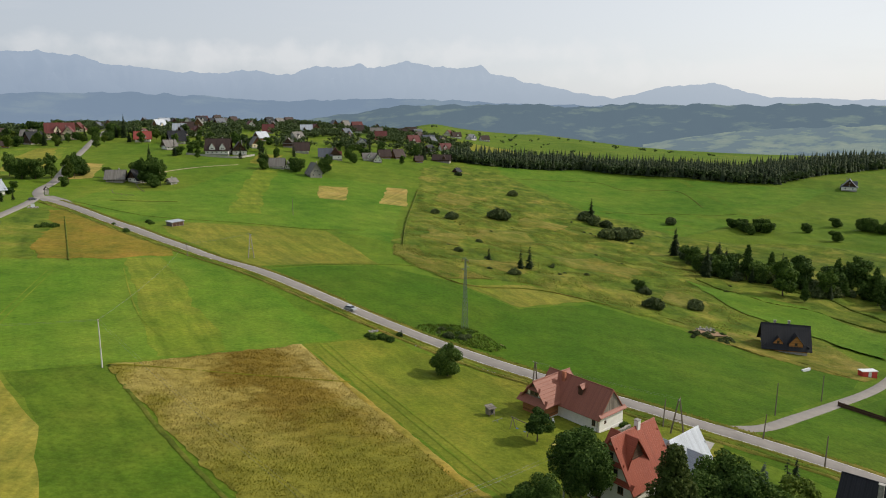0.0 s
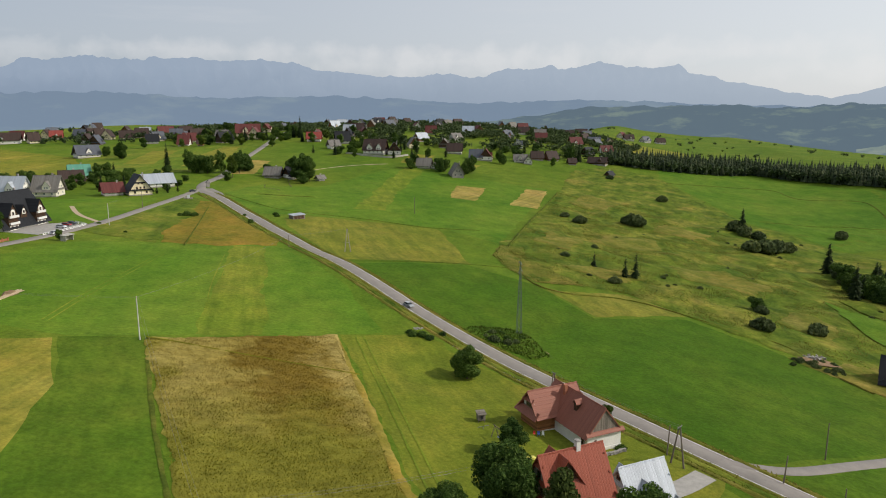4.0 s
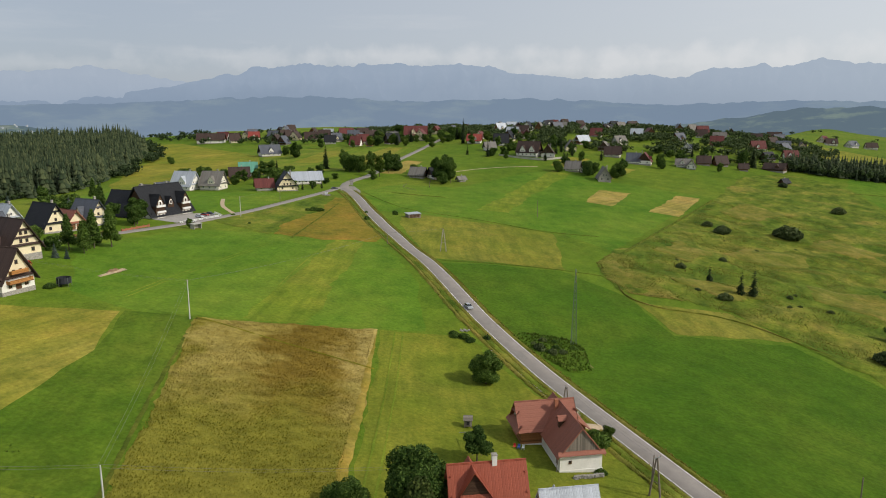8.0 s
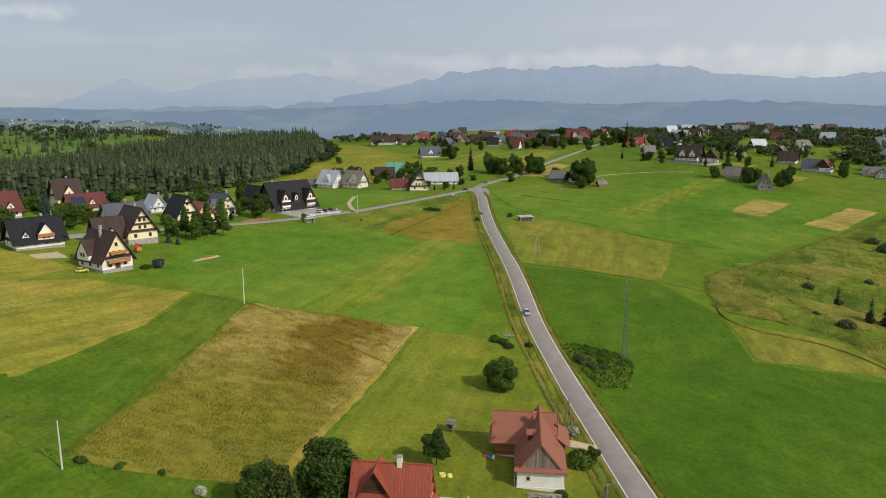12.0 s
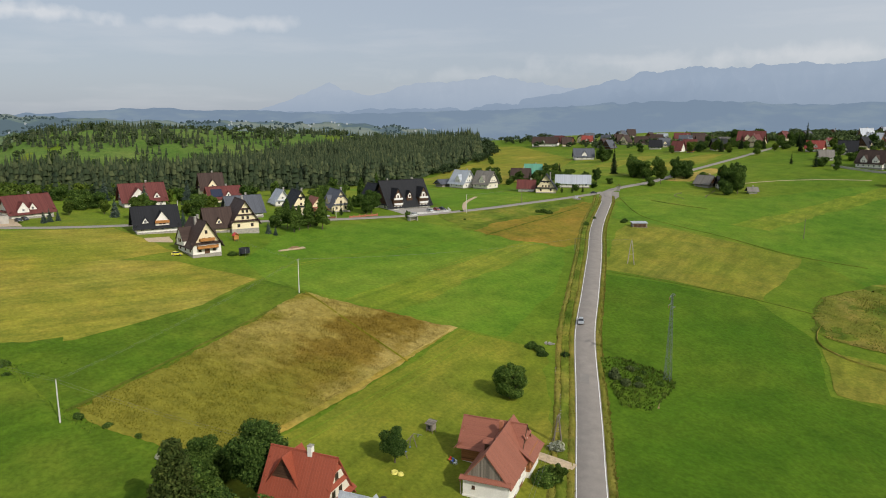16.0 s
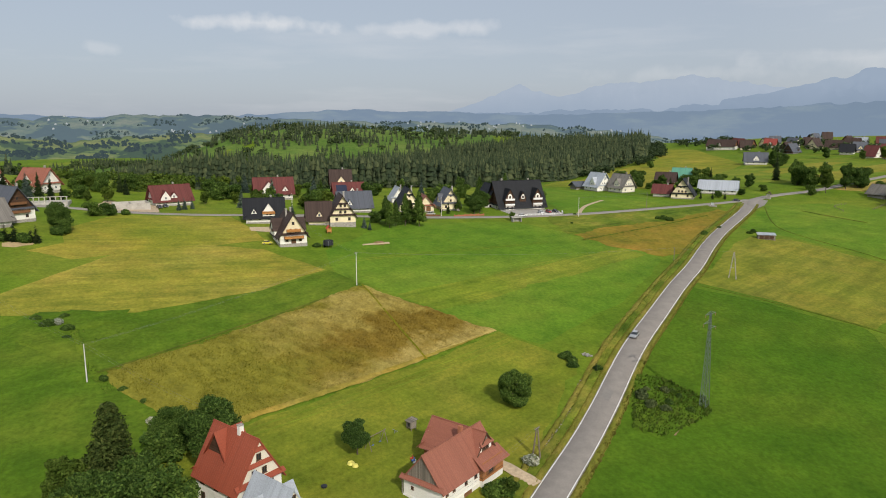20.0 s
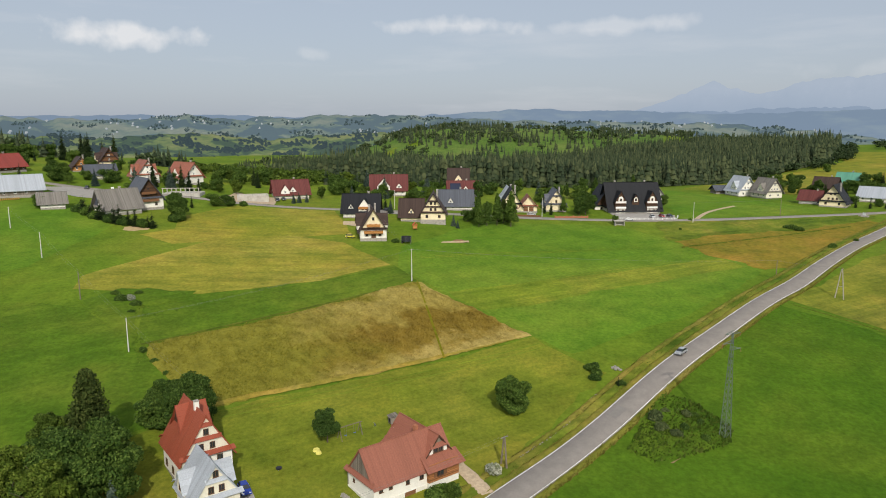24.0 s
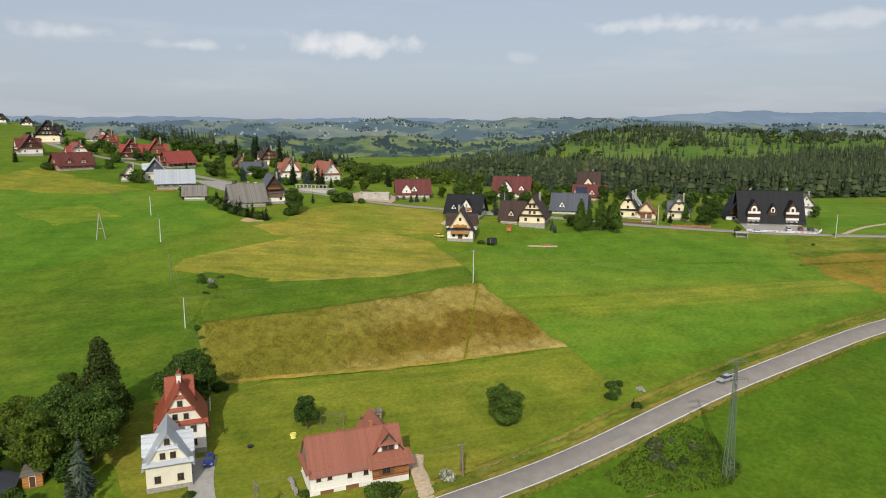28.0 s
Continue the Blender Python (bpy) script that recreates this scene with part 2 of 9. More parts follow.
grass("mown_rows", (0.1180, 0.1480, 0.0180), (0.1520, 0.1680, 0.0240), (0.1950, 0.1900, 0.0360), 0.02, rows=0.24, turn=125, row_fac=0.55)
grass("mown_tan", (0.1500, 0.1680, 0.0200), (0.2000, 0.1960, 0.0320), (0.2700, 0.2400, 0.0560), 0.02, rows=0.28, turn=98, row_fac=0.5)
grass("strip_pale", (0.1000, 0.1620, 0.0140), (0.1320, 0.1820, 0.0195), (0.1700, 0.1960, 0.0280), 0.03, rows=0.30, turn=120, row_fac=0.5)
grass("hay_gold", (0.2150, 0.1900, 0.0460), (0.2750, 0.2260, 0.0620), (0.3250, 0.2650, 0.0880), 0.05, rows=0.5, turn=78, row_fac=0.5)
grass("orange_meadow", (0.115, 0.120, 0.015), (0.180, 0.146, 0.021), (0.250, 0.172, 0.032), 0.045, 0.6, relief=0.4)
grass("verge", (0.0920, 0.1140, 0.0140), (0.1400, 0.1440, 0.0220), (0.2050, 0.1780, 0.0380), 0.12, 0.8, relief=0.4)
grass("moor", (0.056, 0.102, 0.012), (0.104, 0.144, 0.018), (0.205, 0.195, 0.042), 0.05, 0.45, rows=0.10, turn=120, row_fac=0.85, relief=0.6)
grass("hill_pasture", (0.0600, 0.1180, 0.0220), (0.0850, 0.1450, 0.0300), (0.1200, 0.1660, 0.0450), 0.012, 0.3, relief=0.4)
grass("weeds", (0.048, 0.077, 0.0097), (0.082, 0.106, 0.0146), (0.125, 0.134, 0.0243), 0.15, 0.8, relief=0.4)


def axis_of(n, l, coord, direction, low, high, seed_scale, wobble):
    """A place along a direction, 0 to 1, with a wandering border."""
    d = n.new("ShaderNodeVectorMath")
    d.operation = "DOT_PRODUCT"
    l.new(coord, d.inputs[0])
    d.inputs[1].default_value = direction
    r = n.new("ShaderNodeMapRange")
    r.clamp = False
    r.inputs["From Min"].default_value, r.inputs["From Max"].default_value = low, high
    l.new(d.outputs["Value"], r.inputs["Value"])
    w = noise_of(n, l, coord, seed_scale, 6, 0.68)
    a = n.new("ShaderNodeMath")
    a.operation = "MULTIPLY_ADD"
    l.new(w.outputs["Fac"], a.inputs[0])
    a.inputs[1].default_value = wobble
    l.new(r.outputs["Result"], a.inputs[2])
    b = n.new("ShaderNodeMath")
    b.operation = "SUBTRACT"
    l.new(a.outputs[0], b.inputs[0])
    b.inputs[1].default_value = wobble * 0.5
    return b.outputs[0]


def ripe_colour(n, l, c):
    """Ripe hay: straw-pale, brown and olive stands across one field."""
    across = axis_of(n, l, c, (0.79, 0.61, 0), 30.0, 76.0, 0.085, 0.9)
    r = ramp_of(n, [(0.0, (0.205, 0.180, 0.030)), (0.14, (0.300, 0.246, 0.070)), (0.40, (0.262, 0.208, 0.050)), (0.52, (0.176, 0.124, 0.021)), (0.80, (0.205, 0.148, 0.026)), (0.97, (0.330, 0.262, 0.084))])
    l.new(across, r.inputs["Fac"])
    along = axis_of(n, l, c, (0.61, -0.79, 0), -158.0, -74.0, 0.06, 0.9)
    fr = ramp_of(n, [(0.34, (0, 0, 0)), (0.74, (0.95, 0.95, 0.95))])
    l.new(along, fr.inputs["Fac"])
    col = mixed(n, l, r.outputs["Color"], (0.180, 0.174, 0.024), fr.outputs["Color"])
    lay = noise_of(n, l, c, 0.30, 6, 0.66, (0.75, 1.3, 1), 35)
    lr = ramp_of(n, [(0.30, (0.62, 0.62, 0.55)), (0.5, (1.0, 1.0, 0.97)), (0.72, (1.4, 1.37, 1.4))])
    l.new(lay.outputs["Fac"], lr.inputs["Fac"])
    return mixed(n, l, col, lr.outputs["Color"], 0.8, "MULTIPLY"), lay


def ripe(name):
    m, n, l, b = nodes_of(name)
    c = n.new("ShaderNodeNewGeometry").outputs["Position"]
    col, lay = ripe_colour(n, l, c)
    tuft = noise_of(n, l, c, 1.3, 6, 0.72)
    tr = ramp_of(n, [(0.3, (0.72, 0.72, 0.66)), (0.7, (1.25, 1.23, 1.2))])
    l.new(tuft.outputs["Fac"], tr.inputs["Fac"])
    l.new(mixed(n, l, col, tr.outputs["Color"], 0.8, "MULTIPLY"), b.inputs["Base Color"])
    b.inputs["Roughness"].default_value = 0.9
    b.inputs["Diffuse Roughness"].default_value = 0.22
    b.inputs["Specular IOR Level"].default_value = 0.08
    bumped(n, l, b, tuft.outputs["Fac"], 0.8, 0.35)


def ripe_stem(name):
    """Stems of the same stands, light shining through them."""
    m, n, l, b = nodes_of(name)
    g = n.new("ShaderNodeNewGeometry")
    col, lay = ripe_colour(n, l, g.outputs["Position"])
    vr = ramp_of(n, [(0.0, (0.75, 0.75, 0.7)), (1.0, (1.35, 1.32, 1.3))])
    l.new(g.outputs["Random Per Island"], vr.inputs["Fac"])
    col = mixed(n, l, col, vr.outputs["Color"], 1.0, "MULTIPLY")
    l.new(col, b.inputs["Base Color"])
    b.inputs["Roughness"].default_value = 0.9
    b.inputs["Specular IOR Level"].default_value = 0.05
    see_through(n, l, b, col, 0.5)


def see_through(n, l, b, col, amount):
    t = n.new("ShaderNodeBsdfTranslucent")
    l.new(col, t.inputs["Color"])
    x = n.new("ShaderNodeMixShader")
    x.inputs["Fac"].default_value = amount
    l.new(b.outputs["BSDF"], x.inputs[1])
    l.new(t.outputs["BSDF"], x.inputs[2])
    l.new(x.outputs["Shader"], n["Material Output"].inputs["Surface"])


ripe_stem("ripe_stem")
ripe("ripe_meadow")
grass("ripe_meadow_green", (0.120, 0.125, 0.0072), (0.165, 0.155, 0.0108), (0.230, 0.195, 0.0180), 0.035, 0.55, relief=0.5)
grass("straw_mix", (0.105, 0.128, 0.018), (0.155, 0.156, 0.027), (0.240, 0.205, 0.055), 0.10, 0.6, relief=0.5)
grass("straw", (0.190, 0.165, 0.020), (0.250, 0.200, 0.036), (0.330, 0.260, 0.070), 0.08, 0.7, relief=0.4)


def plain(name, col, rough=0.7, metal=0.0, vary=0.18, scale=1.2, bump=0.15, dist=0.01, spec=0.4, dirt=None):
    """One surface with grain, blotches and fine relief."""
    m, n, l, b = nodes_of(name)
    c = n.new("ShaderNodeTexCoord").outputs["Object"]
    t = noise_of(n, l, c, scale, 6, 0.65)
    r = ramp_of(n, [(0.3, tuple(v * (1 - vary) for v in col)), (0.7, tuple(min(1, v * (1 + vary)) for v in col))])
    l.new(t.outputs["Fac"], r.inputs["Fac"])
    fine = noise_of(n, l, c, scale * 9, 4, 0.7)
    fr = ramp_of(n, [(0.25, (0.86, 0.86, 0.86)), (0.75, (1.12, 1.12, 1.12))])
    l.new(fine.outputs["Fac"], fr.inputs["Fac"])
    col_out = mixed(n, l, r.outputs["Color"], fr.outputs["Color"], 0.7, "MULTIPLY")
    inf = n.new("ShaderNodeObjectInfo")
    tone = ramp_of(n, [(0.0, (0.9, 0.9, 0.9)), (1.0, (1.1, 1.1, 1.1))])
    l.new(inf.outputs["Random"], tone.inputs["Fac"])
    col_out = mixed(n, l, col_out, tone.outputs["Color"], 0.6, "MULTIPLY")
    if dirt:
        st = noise_of(n, l, c, 0.6, 5, 0.7, (1.6, 1.6, 0.35))
        sr = ramp_of(n, [(0.56, (0, 0, 0)), (0.78, (0.6, 0.6, 0.6))])
        l.new(st.outputs["Fac"], sr.inputs["Fac"])
        col_out = mixed(n, l, col_out, dirt, sr.outputs["Color"])
    l.new(col_out, b.inputs["Base Color"])
    b.inputs["Roughness"].default_value, b.inputs["Metallic"].default_value = rough, metal
    b.inputs["Specular IOR Level"].default_value = spec
    bumped(n, l, b, fine.outputs["Fac"], bump, dist)
    return m


def boards(name, col, pitch=0.18, axis=2, rough=0.75, vary=0.35, spec=0.3, metal=0.0):
    """Boards, seams or courses along one axis, with grooves in the relief."""
    m, n, l, b = nodes_of(name)
    c = n.new("ShaderNodeTexCoord").outputs["Object"]
    s = n.new("ShaderNodeSeparateXYZ")
    l.new(c, s.inputs["Vector"])
    k = n.new("ShaderNodeMath")
    k.operation = "DIVIDE"
    l.new(s.outputs[axis], k.inputs[0])
    k.inputs[1].default_value = pitch
    fl = n.new("ShaderNodeMath")
    fl.operation = "FLOOR"
    l.new(k.outputs[0], fl.inputs[0])
    wn_ = n.new("ShaderNodeTexWhiteNoise")
    wn_.noise_dimensions = "1D"
    l.new(fl.outputs[0], wn_.inputs["W"])
    r = ramp_of(n, [(0.0, tuple(v * (1 - vary) for v in col)), (1.0, tuple(min(1, v * (1 + vary)) for v in col))])
    l.new(wn_.outputs["Value"], r.inputs["Fac"])
    g = noise_of(n, l, c, 5.0, 5, 0.65)
    gr = ramp_of(n, [(0.3, (0.78, 0.78, 0.78)), (0.7, (1.18, 1.18, 1.18))])
    l.new(g.outputs["Fac"], gr.inputs["Fac"])
    l.new(mixed(n, l, r.outputs["Color"], gr.outputs["Color"], 0.8, "MULTIPLY"), b.inputs["Base Color"])
    fr = n.new("ShaderNodeMath")
    fr.operation = "FRACT"
    l.new(k.outputs[0], fr.inputs[0])
    gv = ramp_of(n, [(0.0, (0, 0, 0)), (0.1, (1, 1, 1)), (0.9, (1, 1, 1)), (1.0, (0, 0, 0))])
    l.new(fr.outputs[0], gv.inputs["Fac"])
    b.inputs["Roughness"].default_value, b.inputs["Metallic"].default_value = rough, metal
    b.inputs["Specular IOR Level"].default_value = spec
    bumped(n, l, b, gv.outputs["Color"], 0.8, 0.04)
    return m


plain("white_render", (0.74, 0.72, 0.66), 0.85, vary=0.07, scale=0.5, dirt=(0.5, 0.47, 0.4))
plain("cream_render", (0.77, 0.67, 0.45), 0.85, vary=0.07, scale=0.5)
plain("pale_cream_render", (0.70, 0.66, 0.54), 0.85, vary=0.07, scale=0.5)
plain("grey_stone", (0.30, 0.28, 0.25), 0.9, vary=0.4, scale=2.2, bump=0.6, dist=0.05)
plain("concrete", (0.40, 0.38, 0.34), 0.9, vary=0.2, scale=0.6, dirt=(0.24, 0.22, 0.2))
plain("red_brick", (0.34, 0.13, 0.07), 0.85, vary=0.3, scale=2.0)
boards("dark_timber", (0.075, 0.040, 0.022), 0.22)
boards("log_timber", (0.27, 0.115, 0.040), 0.26)
boards("brown_timber", (0.17, 0.080, 0.036), 0.22)
boards("orange_timber", (0.42, 0.19, 0.055), 0.16)
boards("grey_timber", (0.19, 0.165, 0.135), 0.2, 0)
boards("grey_timber_y", (0.19, 0.165, 0.135), 0.2, 1)
boards("rust_tin", (0.262, 0.098, 0.064), 0.52, 0, 0.55, 0.07, 0.25)
boards("red_tin", (0.280, 0.068, 0.036), 0.52, 0, 0.5, 0.07, 0.25)
boards("copper_tin", (0.36, 0.20, 0.10), 0.52, 0, 0.4, 0.12, 0.5)
boards("bright_red_tin", (0.25, 0.052, 0.040), 0.52, 0, 0.5, 0.12, 0.25)
boards("maroon_tile", (0.125, 0.040, 0.036), 0.36, 0, 0.6, 0.16, 0.15)
boards("brown_tile", (0.056, 0.037, 0.031), 0.36, 0, 0.6, 0.18, 0.15)
boards("black_tile", (0.013, 0.014, 0.017), 0.36, 0, 0.6, 0.2, 0.25)
boards("slate_tile", (0.075, 0.082, 0.100), 0.36, 0, 0.5, 0.15, 0.4)
boards("silver_tin", (0.40, 0.43, 0.47), 0.52, 0, 0.5, 0.10, 0.5, 0.2)
boards("grey_shingle", (0.185, 0.172, 0.155), 0.3, 0, 0.85, 0.2, 0.15)
boards("green_tin", (0.10, 0.28, 0.20), 0.52, 0, 0.5, 0.1)
boards("solar_cell", (0.015, 0.02, 0.045), 1.0, 0, 0.15, 0.1, 0.6)
plain("asphalt", (0.245, 0.222, 0.200), 0.88, vary=0.12, scale=0.35, bump=0.25, dist=0.006, spec=0.25)
plain("asphalt_patch", (0.205, 0.190, 0.174), 0.88, vary=0.12, scale=0.5, spec=0.25)
plain("paving", (0.30, 0.285, 0.26), 0.9, vary=0.15, scale=0.8)
plain("gravel", (0.43, 0.335, 0.225), 0.95, vary=0.25, scale=1.5, bump=0.5, dist=0.03)
plain("sand", (0.42, 0.31, 0.16), 0.95, vary=0.2, scale=0.8)
plain("bare_earth", (0.22, 0.14, 0.075), 0.95, vary=0.35, scale=1.0, bump=0.5, dist=0.05)
plain("road_paint", (0.70, 0.70, 0.67), 0.7, vary=0.2, scale=1.0)
plain("pole_concrete", (0.52, 0.50, 0.46), 0.85, vary=0.15, scale=1.5)
plain("pole_old", (0.33, 0.30, 0.26), 0.85, vary=0.2, scale=1.5)
plain("pole_wood", (0.16, 0.13, 0.10), 0.85, vary=0.25, scale=1.5)
plain("pylon_green", (0.13, 0.165, 0.135), 0.6, 0.1, vary=0.2, scale=2)
plain("galvanised", (0.24, 0.26, 0.25), 0.5, 0.5, vary=0.2, scale=2)
plain("porcelain", (0.25, 0.12, 0.07), 0.3, vary=0.1)
plain("cable_metal", (0.16, 0.165, 0.165), 0.5, 0.4, vary=0.1)
plain("glass_dark", (0.030, 0.036, 0.042), 0.08, vary=0.3, scale=0.4, bump=0.0, spec=0.7)
plain("frame_white", (0.72, 0.72, 0.70), 0.5, vary=0.05)
plain("frame_brown", (0.10, 0.045, 0.02), 0.5, vary=0.15)
plain("bark", (0.10, 0.075, 0.055), 0.95, vary=0.35, scale=4, bump=0.7, dist=0.03)
plain("rubber", (0.02, 0.02, 0.02), 0.8, vary=0.2)
plain("car_blue", (0.02, 0.05, 0.32), 0.25, 0.2, vary=0.03, spec=0.6)
plain("car_white", (0.66, 0.68, 0.70), 0.25, 0.1, vary=0.03, spec=0.6)
plain("car_red", (0.34, 0.03, 0.03), 0.25, 0.1, vary=0.03, spec=0.6)
plain("car_dark", (0.035, 0.04, 0.05), 0.25, 0.2, vary=0.03, spec=0.6)
plain("car_silver", (0.42, 0.44, 0.46), 0.3, 0.4, vary=0.03, spec=0.6)
plain("car_yellow", (0.66, 0.58, 0.06), 0.3, 0.0, vary=0.03, spec=0.6)
plain("plastic_yellow", (0.72, 0.66, 0.16), 0.5, vary=0.1)
plain("plastic_red", (0.55, 0.05, 0.04), 0.5, vary=0.1)
plain("plastic_blue", (0.06, 0.12, 0.45), 0.5, vary=0.1)
plain("plastic_white", (0.72, 0.73, 0.73), 0.55, vary=0.06)
plain("net_black", (0.02, 0.022, 0.028), 0.7, vary=0.2)


def leaves(name, dark, mid, light):
    m, n, l, b = nodes_of(name)
    g = n.new("ShaderNodeNewGeometry")
    r = ramp_of(n, [(0.0, dark), (0.55, mid), (1.0, light)])
    l.new(g.outputs["Random Per Island"], r.inputs["Fac"])
    o = n.new("ShaderNodeObjectInfo")
    tone = ramp_of(n, [(0.0, (0.72, 0.76, 0.8)), (1.0, (1.3, 1.22, 1.1))])
    l.new(o.outputs["Random"], tone.inputs["Fac"])
    big = noise_of(n, l, g.outputs["Position"], 0.35, 4, 0.6)
    br = ramp_of(n, [(0.3, (0.72, 0.76, 0.74)), (0.7, (1.25, 1.2, 1.15))])
    l.new(big.outputs["Fac"], br.inputs["Fac"])
    col = mixed(n, l, r.outputs["Color"], tone.outputs["Color"], 1.0, "MULTIPLY")
    col = mixed(n, l, col, br.outputs["Color"], 0.9, "MULTIPLY")
    l.new(col, b.inputs["Base Color"])
    b.inputs["Roughness"].default_value = 0.7
    b.inputs["Specular IOR Level"].default_value = 0.08
    see_through(n, l, b, col, 0.5 if name.startswith("tuft") else 0.22)
    return m


# far broadleaf: distance haze put into a paler base colour
leaves("leaf_haze", (0.034, 0.058, 0.022), (0.054, 0.084, 0.032), (0.088, 0.120, 0.050))
leaves("leaf", (0.030, 0.064, 0.013), (0.062, 0.114, 0.021), (0.120, 0.185, 0.040))
leaves("larch_needle", (0.030, 0.050, 0.012), (0.052, 0.078, 0.019), (0.086, 0.110, 0.030))
leaves("leaf_light", (0.045, 0.080, 0.010), (0.075, 0.120, 0.018), (0.120, 0.165, 0.030))
leaves("leaf_willow", (0.058, 0.086, 0.034), (0.090, 0.122, 0.046), (0.140, 0.168, 0.070))
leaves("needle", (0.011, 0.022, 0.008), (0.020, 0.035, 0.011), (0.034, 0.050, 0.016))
# far spruce: paler and bluer than needle, haze painted into the base colour
leaves("needle_haze", (0.028, 0.046, 0.026), (0.046, 0.066, 0.036), (0.076, 0.098, 0.050))
leaves("tuft_straw", (0.140, 0.148, 0.028), (0.175, 0.172, 0.038), (0.225, 0.205, 0.060))
leaves("tuft_hay", (0.175, 0.150, 0.024), (0.215, 0.176, 0.031), (0.270, 0.218, 0.050))
leaves("needle_blue", (0.030, 0.050, 0.038), (0.050, 0.076, 0.060), (0.095, 0.125, 0.105))
leaves("blossom", (0.16, 0.19, 0.09), (0.42, 0.44, 0.36), (0.62, 0.62, 0.56))
leaves("tuft_dry", (0.16, 0.13, 0.022), (0.25, 0.19, 0.042), (0.38, 0.30, 0.10))
leaves("tuft_green", (0.056, 0.104, 0.015), (0.084, 0.134, 0.021), (0.128, 0.165, 0.034))


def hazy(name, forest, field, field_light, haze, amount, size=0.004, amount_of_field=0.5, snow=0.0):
    """Far country with the haze of distance painted on as blue emission."""
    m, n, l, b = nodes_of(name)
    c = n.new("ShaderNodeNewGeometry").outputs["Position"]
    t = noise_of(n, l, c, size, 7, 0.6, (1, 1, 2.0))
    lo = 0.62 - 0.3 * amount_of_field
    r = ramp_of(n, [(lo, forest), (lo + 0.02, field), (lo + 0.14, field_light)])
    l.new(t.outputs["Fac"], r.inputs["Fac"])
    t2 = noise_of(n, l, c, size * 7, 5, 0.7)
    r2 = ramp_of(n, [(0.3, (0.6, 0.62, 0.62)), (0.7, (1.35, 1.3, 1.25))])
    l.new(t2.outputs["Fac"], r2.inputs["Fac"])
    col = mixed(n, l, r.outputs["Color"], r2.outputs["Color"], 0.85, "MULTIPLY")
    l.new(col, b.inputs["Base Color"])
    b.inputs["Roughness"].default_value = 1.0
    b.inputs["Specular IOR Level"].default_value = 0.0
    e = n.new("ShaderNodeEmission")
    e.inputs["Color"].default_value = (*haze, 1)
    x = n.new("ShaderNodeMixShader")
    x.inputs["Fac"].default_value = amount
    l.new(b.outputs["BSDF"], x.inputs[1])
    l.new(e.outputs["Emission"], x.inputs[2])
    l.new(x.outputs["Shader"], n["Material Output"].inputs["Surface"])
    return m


# haze colour and its share: emitted by the surface, no air in between
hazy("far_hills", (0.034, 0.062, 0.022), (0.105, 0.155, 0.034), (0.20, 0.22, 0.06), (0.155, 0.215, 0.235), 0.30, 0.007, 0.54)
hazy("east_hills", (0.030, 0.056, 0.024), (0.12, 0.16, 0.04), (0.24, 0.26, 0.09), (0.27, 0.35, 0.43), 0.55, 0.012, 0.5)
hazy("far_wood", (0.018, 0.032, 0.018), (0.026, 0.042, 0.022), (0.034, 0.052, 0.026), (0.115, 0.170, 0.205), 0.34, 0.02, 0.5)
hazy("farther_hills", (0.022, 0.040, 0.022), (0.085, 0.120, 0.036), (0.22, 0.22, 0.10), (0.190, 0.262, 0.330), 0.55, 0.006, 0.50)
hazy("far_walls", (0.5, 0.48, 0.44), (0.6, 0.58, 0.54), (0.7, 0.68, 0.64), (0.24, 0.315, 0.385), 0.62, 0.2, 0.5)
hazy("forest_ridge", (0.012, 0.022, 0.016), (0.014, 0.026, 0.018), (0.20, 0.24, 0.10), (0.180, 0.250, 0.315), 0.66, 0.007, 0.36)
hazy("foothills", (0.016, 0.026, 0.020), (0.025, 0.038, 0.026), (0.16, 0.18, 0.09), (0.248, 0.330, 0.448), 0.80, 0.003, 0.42)


